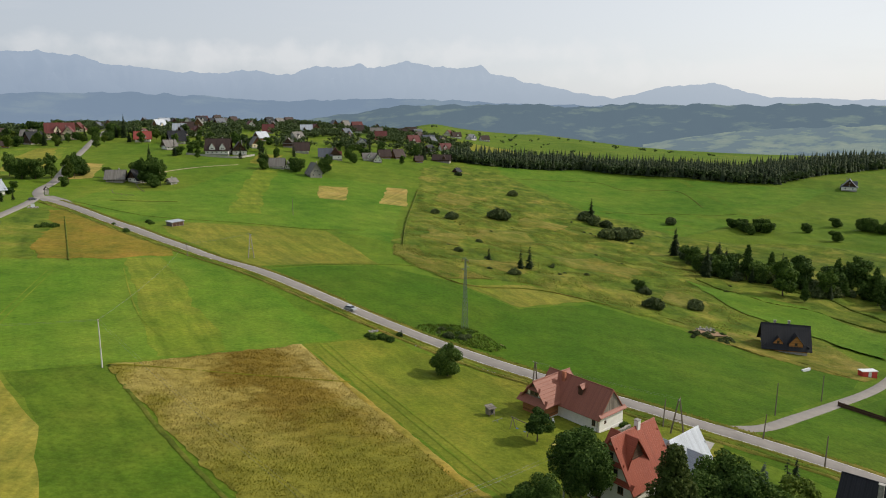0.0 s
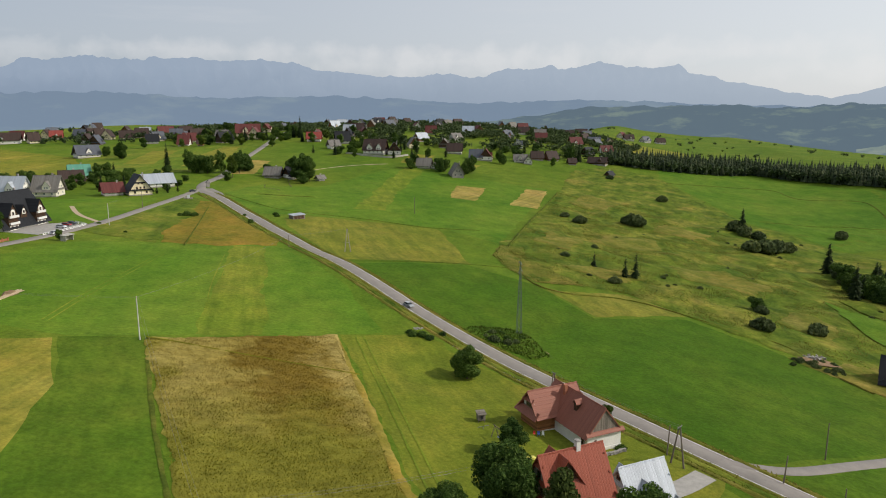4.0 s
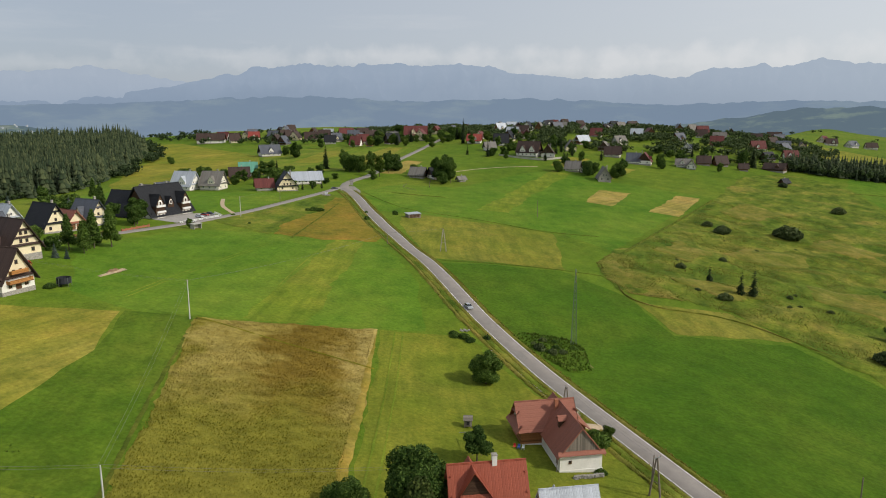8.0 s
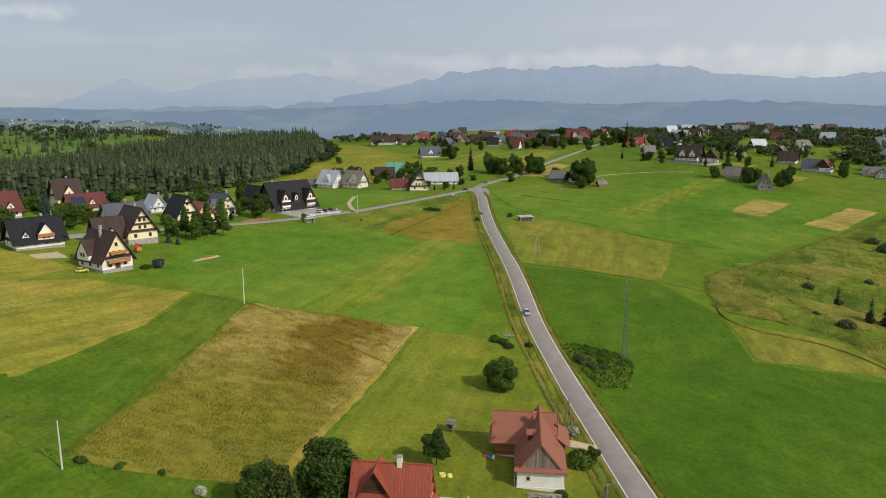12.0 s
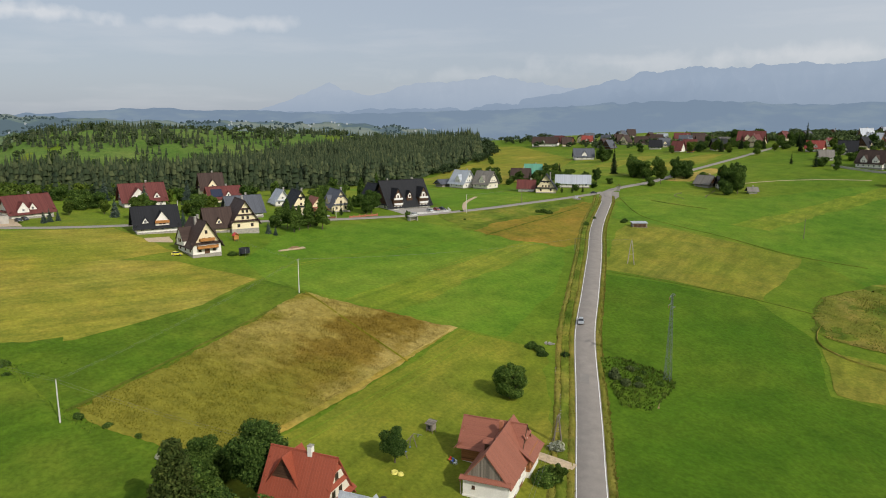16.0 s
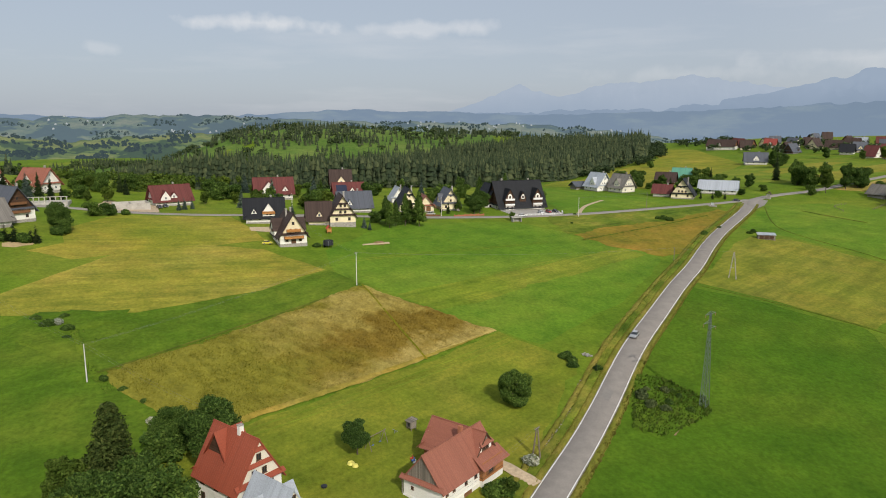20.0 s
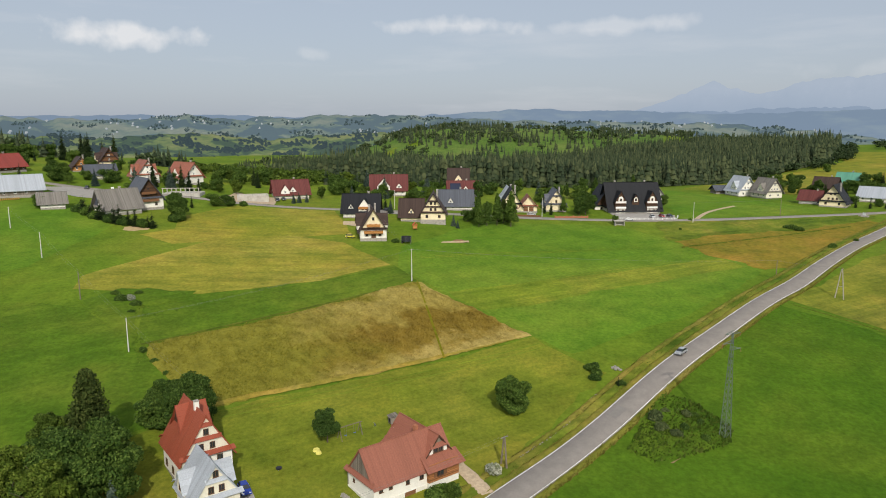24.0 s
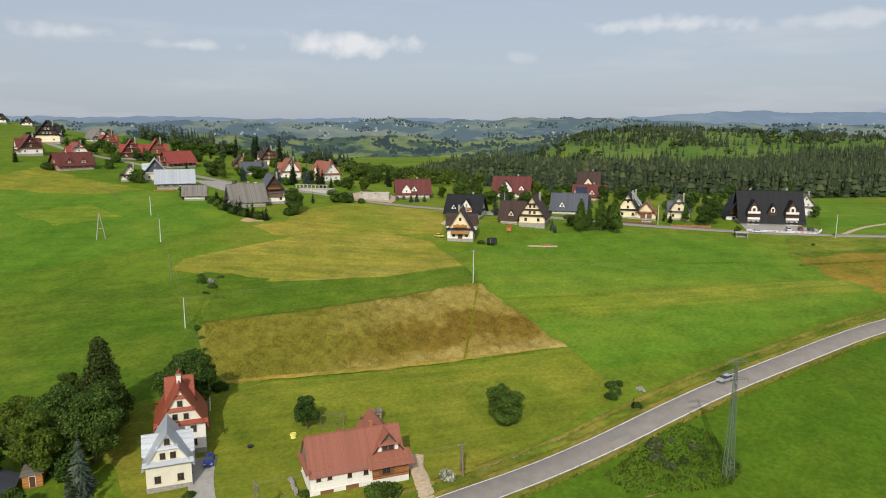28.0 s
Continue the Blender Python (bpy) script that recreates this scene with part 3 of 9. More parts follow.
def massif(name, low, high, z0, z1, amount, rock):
    """A far range, haze painted on as emission: blue at its foot, paler towards the cloud on its tops, scree on the
    rock.
    """
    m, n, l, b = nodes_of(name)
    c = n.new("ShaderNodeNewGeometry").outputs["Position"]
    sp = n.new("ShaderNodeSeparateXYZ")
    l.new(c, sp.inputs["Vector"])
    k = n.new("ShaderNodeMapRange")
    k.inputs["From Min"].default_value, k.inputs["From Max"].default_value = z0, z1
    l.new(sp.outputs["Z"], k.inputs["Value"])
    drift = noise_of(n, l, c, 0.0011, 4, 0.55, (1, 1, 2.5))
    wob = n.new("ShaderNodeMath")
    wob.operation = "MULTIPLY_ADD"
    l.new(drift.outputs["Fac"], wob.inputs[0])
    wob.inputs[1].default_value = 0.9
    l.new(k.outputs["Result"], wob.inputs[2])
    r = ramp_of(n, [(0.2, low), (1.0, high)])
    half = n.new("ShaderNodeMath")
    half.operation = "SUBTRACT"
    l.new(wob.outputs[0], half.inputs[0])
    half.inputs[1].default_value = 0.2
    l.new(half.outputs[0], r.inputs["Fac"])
    # emitted haze colour fades paler eastwards, towards the sun
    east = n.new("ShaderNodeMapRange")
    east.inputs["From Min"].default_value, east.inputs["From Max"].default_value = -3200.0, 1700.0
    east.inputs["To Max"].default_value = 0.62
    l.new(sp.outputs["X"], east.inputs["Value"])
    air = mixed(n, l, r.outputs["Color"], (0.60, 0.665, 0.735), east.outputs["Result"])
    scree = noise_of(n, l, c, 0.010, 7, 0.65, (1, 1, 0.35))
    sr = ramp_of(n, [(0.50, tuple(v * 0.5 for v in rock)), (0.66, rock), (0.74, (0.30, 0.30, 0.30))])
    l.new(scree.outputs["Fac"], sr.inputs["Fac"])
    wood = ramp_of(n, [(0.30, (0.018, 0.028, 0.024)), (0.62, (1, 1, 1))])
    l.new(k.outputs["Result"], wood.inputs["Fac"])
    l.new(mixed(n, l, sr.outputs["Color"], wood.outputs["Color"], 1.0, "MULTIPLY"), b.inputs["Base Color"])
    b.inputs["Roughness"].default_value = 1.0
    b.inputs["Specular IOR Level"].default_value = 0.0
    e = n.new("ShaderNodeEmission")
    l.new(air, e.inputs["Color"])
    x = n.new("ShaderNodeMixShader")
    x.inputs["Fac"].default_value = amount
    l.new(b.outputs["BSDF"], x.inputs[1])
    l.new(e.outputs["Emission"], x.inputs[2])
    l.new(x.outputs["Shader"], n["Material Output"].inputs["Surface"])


# low and high: haze colours that the slopes themselves emit
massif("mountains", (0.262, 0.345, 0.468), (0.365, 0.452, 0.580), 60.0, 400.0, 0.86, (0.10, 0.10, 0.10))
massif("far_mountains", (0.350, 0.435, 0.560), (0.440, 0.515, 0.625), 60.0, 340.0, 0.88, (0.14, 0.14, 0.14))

# ---- building helpers ----
class Shape:
    """Collects corners and faces of one mesh."""

    def __init__(self):
        self.v, self.f = [], []

    def poly(self, pts):
        k = len(self.v)
        self.v += [tuple(p) for p in pts]
        self.f.append(tuple(range(k, k + len(pts))))
        return self

    def box(self, x0, x1, y0, y1, z0, z1):
        k = len(self.v)
        self.v += [(x, y, z) for z in (z0, z1) for x, y in ((x0, y0), (x1, y0), (x1, y1), (x0, y1))]
        self.f += [tuple(k + i for i in q) for q in ((3, 2, 1, 0), (4, 5, 6, 7), (0, 1, 5, 4), (1, 2, 6, 5), (2, 3, 7, 6), (3, 0, 4, 7))]
        return self

    def slab(self, pts, thick):
        """A flat polygon with thickness, downwards along its normal."""
        p = [Vector(q) for q in pts]
        nrm = (p[1] - p[0]).cross(p[2] - p[0]).normalized()
        if nrm.z < 0:
            p.reverse()
            nrm = -nrm
        k, c = len(self.v), len(p)
        self.v += [tuple(q) for q in p] + [tuple(q - nrm * thick) for q in p]
        self.f.append(tuple(range(k, k + c)))
        self.f.append(tuple(reversed(range(k + c, k + 2 * c))))
        self.f += [(k + (i + 1) % c, k + i, k + c + i, k + c + (i + 1) % c) for i in range(c)]
        return self

    def rod(self, a, b, r0, r1=None, sides=6):
        a, b = Vector(a), Vector(b)
        r1 = r0 if r1 is None else r1
        d = (b - a).normalized()
        s = d.orthogonal().normalized()
        u = d.cross(s)
        k = len(self.v)
        for q, r in ((a, r0), (b, r1)):
            for i in range(sides):
                w = 2 * math.pi * i / sides
                self.v.append(tuple(q + (s * math.cos(w) + u * math.sin(w)) * r))
        self.f += [(k + i, k + (i + 1) % sides, k + sides + (i + 1) % sides, k + sides + i) for i in range(sides)]
        self.f.append(tuple(reversed(range(k, k + sides))))
        self.f.append(tuple(range(k + sides, k + 2 * sides)))
        return self

    def mesh(self, name, material):
        me = bpy.data.meshes.new(name)
        me.from_pydata(self.v, [], self.f)
        me.materials.append(MATS[material])
        me.update()
        return me


def part(name, shape, material, parent, label="", at=None):
    """One mesh object under a thing or a part. shape: a Shape or finished mesh data."""
    me = shape.mesh(name, material) if isinstance(shape, Shape) else shape
    ob = new(name, me)
    ob.parent = parent
    if at is not None:
        ob.matrix_basis = at
    if label:
        ob["label"] = label
    return ob


def thing(name, x, y, turn, label, category, group="", z=None, kind=""):
    ob = new(name)
    ob.empty_display_size = 0.3
    ob.matrix_basis = pose(x, y, gz(x, y) if z is None else z, 0, 0, turn)
    return tagged(ob, label, category, group, kind)


def solid(name, shape, material, label, category, kind="", group=""):
    return tagged(new(name, shape.mesh(name, material) if isinstance(shape, Shape) else shape), label, category, group, kind)


def array_mesh(name, verts, faces, material, shade=False):
    """Mesh from numpy arrays; faces of one size."""
    me = bpy.data.meshes.new(name)
    verts, faces = np.asarray(verts, np.float32), np.asarray(faces, np.int32)
    n = faces.shape[1]
    me.vertices.add(len(verts))
    me.vertices.foreach_set("co", verts.ravel())
    me.loops.add(faces.size)
    me.loops.foreach_set("vertex_index", faces.ravel())
    me.polygons.add(len(faces))
    me.polygons.foreach_set("loop_start", np.arange(0, faces.size, n, dtype=np.int32))
    me.polygons.foreach_set("loop_total", np.full(len(faces), n, np.int32))
    if shade:
        me.polygons.foreach_set("use_smooth", np.ones(len(faces), bool))
    me.materials.append(MATS[material])
    me.update(calc_edges=True)
    me.validate()
    return me


def inside(px, py, ring):
    px, py = np.asarray(px, float), np.asarray(py, float)
    hit = np.zeros(px.shape, bool)
    for (xa, ya), (xb, yb) in zip(ring, ring[1:] + ring[:1]):
        if ya == yb:
            continue
        cross = (ya > py) != (yb > py)
        hit ^= cross & (px < (xb - xa) * (py - ya) / (yb - ya) + xa)
    return hit


def wave(x, y, size, seed=0.0):
    return noise.noise(Vector((x / size + seed, y / size - seed * 1.7, seed * 0.37)))


# ---- ground ----
def axis_steps(lo, hi, a, b, fine):
    mid = np.arange(a, b + 0.1, fine)
    out = [mid]
    grow, p, s = [], b, fine
    while p < hi:
        s *= 1.14
        p += s
        grow.append(min(p, hi))
    out.append(np.array(grow))
    grow, p, s = [], a, fine
    while p > lo:
        s *= 1.14
        p -= s
        grow.append(max(p, lo))
    return np.concatenate([np.array(grow)[::-1], mid, np.array(out[1])])


gx, gy = axis_steps(-4700, 4700, -460, 300, 5.0), axis_steps(-4700, 4900, -260, 860, 5.0)
GX, GY = np.meshgrid(gx, gy)
GV = np.stack([GX, GY, land(GX, GY)], -1).reshape(-1, 3)
ii = np.arange(len(gy) - 1)[:, None] * len(gx) + np.arange(len(gx) - 1)[None]
GF = np.stack([ii, ii + 1, ii + len(gx) + 1, ii + len(gx)], -1).reshape(-1, 4)
tagged(new("ground", array_mesh("ground", GV, GF, "meadow", True)), "rolling green hay meadows on an upland slope", "ground", kind="structure")


def patch(name, ring, material, label, category="field", lift=0.06, step=5.0, relief=0.0, size=2.5, ragged=1.7, seed=1.0, kind="structure", edge_lift=0.0):
    """A field laid on the land: uneven outline, optional height of standing grass."""
    from mathutils.geometry import delaunay_2d_cdt
    border = []
    for (xa, ya), (xb, yb) in zip(ring, ring[1:] + ring[:1]):
        c = max(1, int(math.hypot(xb - xa, yb - ya) / min(max(step, 1.2), 4.0)))
        for i in range(c):
            x, y = xa + (xb - xa) * i / c, ya + (yb - ya) * i / c
            jit = ragged and min(ragged, 1.2) * 0.8
            border.append((x + ragged * wave(x, y, 9, seed) + jit * wave(x, y, 2.1, seed), y + ragged * wave(x, y, 9, seed + 9) + jit * wave(x, y, 2.1, seed + 5)))
    xs, ys = [p[0] for p in border], [p[1] for p in border]
    mx, my = np.meshgrid(np.arange(min(xs), max(xs), step), np.arange(min(ys), max(ys), step))
    mx, my = mx.ravel(), my.ravel()
    rng = np.random.default_rng(int(seed * 100))
    mx, my = mx + rng.uniform(-0.3, 0.3, mx.shape) * step, my + rng.uniform(-0.3, 0.3, my.shape) * step
    ok = inside(mx, my, border)
    pts = [Vector(p) for p in border] + [Vector(p) for p in zip(mx[ok], my[ok])]
    nb = len(border)
    v2, _, f2, *_ = delaunay_2d_cdt(pts, [], [list(range(nb))], 1, 1e-4)
    vx, vy = np.array([p[0] for p in v2]), np.array([p[1] for p in v2])
    vz = land(vx, vy) + lift
    if relief:
        near = np.min(np.hypot(vx[:, None] - np.array(xs)[None], vy[:, None] - np.array(ys)[None]), 1)
        up = np.array([0.55 + 0.5 * wave(a, b, size, seed) + 0.3 * wave(a, b, size * 4, seed + 3) for a, b in zip(vx, vy)])
        vz = vz + relief * np.clip(up, 0.05, 2) * smooth(-0.2, 1.2, near)
    f3 = [f for f in f2 if len(f) == 3]
    return tagged(new(name, array_mesh(name, np.stack([vx, vy, vz], -1), f3, material, True)), label, category, kind=kind)


patch("meadow_strip", [(-28, 186), (-54, 223), (-80, 246), (-106, 266), (-118, 253), (-166, 230), (-172, 215), (-165, 165), (-140, 150), (-112, 132), (-88, 133), (-72, 143), (-36, 177)], "meadow_bright", "bright green mown meadow below the road", lift=0.03, seed=2)
patch("roadside_meadow", [(64, 146), (40, 166), (10, 191), (-24, 217), (-66, 254), (-28, 290), (2, 280), (28, 250), (62, 276), (92, 258), (122, 232), (136, 214), (110, 188), (86, 166)], "meadow_deep", "smooth bright green hay meadow beside the road", lift=0.03, seed=3)
patch("village_meadow", [(-150, 330), (-205, 385), (-212, 440), (-175, 455), (-160, 560), (-30, 570), (-26, 350), (-60, 366), (-110, 352), (-126, 342)], "meadow_bright", "bright green meadow rising to the village", lift=0.03, seed=4)
patch("near_meadow", [(-72, 142), (-87, 132), (-69, 111), (-51, 79), (-44, 66), (-24, 72), (-16, 78), (-42, 108)], "meadow_near", "green meadow strip beside the ripe hay", lift=0.035, seed=61)
patch("grove_meadow", [(-34, 54), (-24, 64), (-14, 76), (0, 93), (8, 104), (22, 92), (40, 84), (58, 70), (58, 40), (10, 20), (-30, 25)], "meadow_near", "shaded green meadow round the grove", lift=0.03, seed=63)
patch("house_lawn", [(-35.5, 176.5), (-24, 187), (-18, 193), (10, 175), (46, 150), (60, 139), (54, 120), (40, 96), (24, 92), (8.5, 108), (-13, 141)], "lawn", "mown yellowish lawn round the red-roofed house", lift=0.04, seed=5, step=4)
patch("ripe_field", [(-71, 140.5), (-53.5, 160.5), (-36.8, 175.5), (-15, 141.5), (3, 112.5), (9.4, 103.5), (1.7, 92.5), (-16, 77.5), (-42, 108)], "ripe_meadow", "tall ripe golden-brown standing hay", lift=0.1, step=0.95, relief=0.4, size=2.6, seed=6)
patch("straw_edge", [(-36.6, 175.2), (-14.4, 142.0), (3.6, 112.9), (9.6, 104.0), (8.2, 103.2), (1.8, 111.6), (-16.2, 140.8)], "straw", "pale straw-coloured edge of the ripe hay", lift=0.25, step=0.9, relief=0.4, seed=60, ragged=0.35)
patch("tan_field", [(-45, 43), (-56, 39), (-82, 51), (-104, 62), (-118, 88), (-112, 110), (-88, 131), (-69, 111), (-50, 79)], "mown_tan", "freshly mown tan meadow with swath rows", lift=0.07, seed=8, ragged=0.6)
patch("pale_field", [(-104, 34), (-116, 42), (-137, 36), (-174, 47), (-173, 94), (-126, 110), (-116, 92), (-104, 64), (-96, 50)], "mown_pale", "pale yellow-green mown meadow by the village road", lift=0.06, seed=9, ragged=0.7)
patch("rough_bank", [(-38, 50), (-49, 55), (-52, 77), (-44, 76), (-36, 66), (-22, 72), (-14, 77), (-12, 74), (-24, 64), (-32, 55)], "meadow_near", "weedy unmown bank", lift=0.06, step=1.4, relief=0.4, seed=10)
patch("mown_strip", [(-117, 253), (-105, 258), (-52, 163), (-65, 150)], "strip_pale", "paler mown strip across the green meadow", lift=0.07, seed=11, ragged=2.5)
patch("dry_triangle", [(-141, 241), (-158, 262), (-170, 300), (-199, 350), (-191, 352), (-150, 312), (-107, 274), (-103, 265), (-120, 250)], "orange_meadow", "dry orange-brown uncut meadow between two roads", lift=0.08, step=1.6, relief=0.3, seed=12, ragged=3)
patch("dry_triangle_margin", [(-143, 240), (-186, 244), (-190, 268), (-203, 330), (-214, 362), (-200, 352), (-170, 302), (-157, 264)], "moor", "weedy green margin beside the dry meadow", lift=0.06, step=2, relief=0.3, seed=13)
patch("rowed_field", [(-72, 258), (-119, 306), (-131, 322), (-124, 337), (-109, 347), (-61, 361), (-44, 328), (-28, 293)], "mown_rows", "pale mown meadow with drying rows", lift=0.07, seed=14)
patch("hay_patch", [(-83, 469), (-93, 522), (-71, 530), (-66, 471)], "hay_gold", "golden cut patch of hay", lift=0.08, seed=15)
patch("hay_patch", [(-43, 477), (-44, 555), (-28, 560), (-25, 481)], "hay_gold", "golden cut patch of hay beside the moor", lift=0.08, seed=16)
patch("pale_stripe", [(-118, 383), (-128, 430), (-139, 480), (-152, 575), (-134, 575), (-122, 480), (-103, 390)], "strip_pale", "pale mown stripe running up the slope", lift=0.07, seed=17, ragged=3)
patch("pale_stripe", [(-165, 600), (-172, 660), (-150, 664), (-148, 600)], "mown_pale", "pale mown plot below the village", lift=0.08, seed=18)
patch("pale_stripe", [(-112, 590), (-112, 640), (-100, 640), (-100, 560)], "mown_tan", "pale tan mown plot by the stone barn", lift=0.08, seed=19)
patch("moor", [(-25, 340), (-23, 420), (-20, 560), (-21, 690), (10, 745), (56, 728), (105, 600), (119, 561), (172, 494), (240, 470), (300, 440), (300, 370), (210, 300), (160, 268), (137, 246), (110, 244), (92, 262), (67, 279), (38, 296), (22, 298), (0, 285), (-14, 300)], "moor", "rough tussocky moor grass with humps", lift=0.1, step=2.6, relief=0.55, size=6, ragged=4, seed=20)
patch("pale_moor_field", [(8, 275), (29, 252), (61, 281), (38, 295)], "mown_rows", "pale short grass inside the moor", lift=0.09, step=4, seed=21)
patch("moor_margin", [(-25, 345), (-23, 320), (-12, 300), (2, 284), (22, 296), (8, 305), (-8, 322), (-12, 350)], "straw_mix", "dry straw-coloured edge of the moor", lift=0.16, step=1.5, relief=0.6, seed=22, ragged=2)
patch("building_plot", [(92, 256), (112, 238), (136, 214), (150, 226), (150, 262), (118, 270)], "straw_mix", "disturbed dry ground round the unfinished house", lift=0.12, step=1.8, relief=0.4, seed=23)
patch("lower_meadow", [(160, 262), (215, 300), (300, 330), (300, 200), (200, 220)], "meadow_bright", "green meadow beyond the unfinished house", lift=0.05, seed=24)
patch("upper_right_meadow", [(60, 728), (108, 605), (122, 565), (175, 500), (300, 600), (380, 690), (300, 715), (228, 756), (140, 800), (60, 775)], "meadow_bright", "wide green meadow below the spruce belt", lift=0.1, step=9, seed=25)
patch("hill_meadow", [(-266, 480), (-305, 560), (-345, 650), (-420, 640), (-470, 560), (-400, 480), (-320, 430)], "meadow_mid", "green meadow on the hill west of the road", lift=0.08, step=8, seed=26)
patch("hill_stripe", [(-285, 500), (-330, 600), (-350, 640), (-368, 640), (-345, 560), (-312, 490)], "mown_tan", "tan mown stripe on the hill", lift=0.14, seed=27)
patch("hill_stripe", [(-345, 500), (-400, 610), (-430, 610), (-375, 500)], "mown_pale", "pale mown stripe on the hill", lift=0.14, seed=28)
patch("road_stripe", [(-253, 470), (-280, 545), (-262, 545), (-240, 480)], "hay_gold", "golden plot beside the hill road", lift=0.08, seed=29)
patch("west_meadow", [(-345, 300), (-395, 330), (-480, 400), (-620, 545), (-760, 610), (-700, 640), (-480, 560), (-330, 420), (-300, 360)], "mown_pale", "yellow-green meadow along the wood", lift=0.1, step=12, seed=30)
patch("hotel_meadow", [(-192, 258), (-205, 300), (-222, 345), (-236, 340), (-285, 318), (-330, 290), (-318, 240), (-262, 248), (-225, 262)], "meadow_bright", "green meadow behind the village road", lift=0.06, step=6, seed=31)
patch("east_meadow", [(58, 136), (88, 160), (114, 182), (160, 220), (200, 150), (110, 100), (80, 116)], "meadow_deep", "green meadow beyond the side road", lift=0.03, seed=32)
patch("pasture", [(-60, 20), (-112, 20), (-140, -10), (-135, -40), (-140, -90), (-120, -140), (-30, -100), (-20, 0)], "meadow_bright", "grazed green pasture under the farms", lift=0.03, step=6, seed=33)
patch("dry_pasture", [(-112, -60), (-136, -50), (-140, -100), (-150, -130), (-90, -120)], "mown_pale", "drier yellowish pasture", lift=0.06, step=5, seed=34, ragged=4)
patch("dry_pasture", [(-66, -30), (-90, -20), (-98, -48), (-72, -60)], "strip_pale", "drier yellowish patch of pasture", lift=0.06, step=4, seed=35, ragged=4)
patch("sand_patch", [(-108, 27), (-113, 24), (-117, 28), (-116, 33), (-111, 34), (-107, 31)], "sand", "bare round patch of yellow sand", lift=0.1, step=2, seed=36)
patch("north_fields", [(-60, 960), (40, 920), (110, 960), (100, 1060), (20, 1120), (-60, 1100)], "mown_pale", "pale fields far beyond the spruce belt", lift=0.3, step=12, seed=37)
for ring in ([(18, 400), (40, 392), (58, 412), (50, 440), (26, 436)], [(62, 345), (92, 338), (104, 362), (84, 384), (60, 372)], [(-12, 372), (6, 362), (12, 392), (-6, 410)], [(50, 470), (78, 462), (88, 492), (60, 505)], [(96, 300), (116, 286), (122, 312), (104, 326)], [(10, 320), (34, 312), (44, 330), (20, 338)], [(-8, 520), (18, 512), (30, 560), (2, 580)]):
    patch("moor_straw", ring, "straw_mix", "paler dry grass on the moor", lift=0.4, step=2.2, relief=0.7, size=3, ragged=5, seed=abs(ring[0][0]) + 70)
patch("hill_fields", [(-640, -120), (-600, 60), (-640, 200), (-800, 300), (-960, 440), (-1420, 560), (-1500, 100), (-1350, -200), (-900, -260)], "hill_pasture", "open green pasture on a wooded hill", lift=0.4, step=30, seed=38)
SCRUB = [(15, 192), (-0.6, 199), (-8.5, 204.5), (-7.3, 210), (-2, 213.5), (4, 216.5), (10, 214), (15, 205), (19, 196.5)]
patch("scrub_ground", SCRUB, "meadow_near", "dark weedy ground under the lattice pylon", lift=0.1, step=1.1, relief=0.5, size=2.0, ragged=1.6, seed=64)
patch("moor_wedge", [(126, 352), (130, 302), (162, 243), (181, 274), (166, 322)], "meadow_bright", "mown green wedge inside the moor", lift=0.75, step=4, seed=62, ragged=2.5)


# ---- roads ----
def curve_through(pts, step):
    p = [Vector((*q, 0)) for q in pts]
    out = []
    for i in range(len(p) - 1):
        a, b, c, d = p[max(i - 1, 0)], p[i], p[i + 1], p[min(i + 2, len(p) - 1)]
        n = max(2, int((c - b).length / step))
        for k in range(n):
            t = k / n
            out.append(0.5 * ((2 * b) + (c - a) * t + (2 * a - 5 * b + 4 * c - d) * t * t + (3 * b - a - 3 * c + d) * t ** 3))
    out.append(p[-1])
    return out


def ribbon(name, line, offsets, material, label, category, lift, kind="structure", ragged=0.0, seed=0.0, relief=0.0):
    """A strip along a line between offsets to its right; several offsets give a cross section (offset, height)."""
    v, f, c = [], [], len(offsets)
    for i, q in enumerate(line):
        d = (line[min(i + 1, len(line) - 1)] - line[max(i - 1, 0)]).normalized()
        r = Vector((d.y, -d.x, 0))
        for k, (o, h) in enumerate(offsets):
            o2 = o + (ragged * wave(q.x, q.y, 3, seed + k) if k in (0, c - 1) else 0)
            s = q + r * o2
            hh = h + (relief * (0.5 + wave(s.x, s.y, 1.3, seed + k)) if 0 < k < c - 1 else 0)
            v.append((s.x, s.y, gz(s.x, s.y) + lift + hh))
    for i in range(len(line) - 1):
        for k in range(c - 1):
            f.append((i * c + k, i * c + k + 1, (i + 1) * c + k + 1, (i + 1) * c + k))
    f = [q[::-1] for q in f]
    return tagged(new(name, array_mesh(name, v, f, material, True)), label, category, kind=kind)


main_line = curve_through([(150, 84), (110, 112), (82, 132.5), (60, 147), (37, 164.6), (20, 178), (5, 189.5), (-22, 210.2), (-48, 233), (-74, 255.6), (-99, 277), (-124, 298), (-153, 324.5), (-190, 360), (-212, 379)], 2.5)
hill_line = curve_through([(-206, 376), (-226, 392), (-242, 420), (-255, 462), (-291, 552), (-322, 635), (-357, 728), (-392, 830), (-400, 900)], 4)
village_line = curve_through([(-226, 388), (-218, 365), (-205, 315), (-193, 272), (-186, 237), (-182, 200), (-179, 165), (-178, 99), (-181, 45), (-184, 20), (-180, -20), (-186, -60), (-196, -110), (-206, -170), (-230, -230)], 4)
side_line = curve_through([(60, 147), (73, 150), (88, 162.5), (111, 184), (138, 209), (168, 240), (220, 290)], 3)
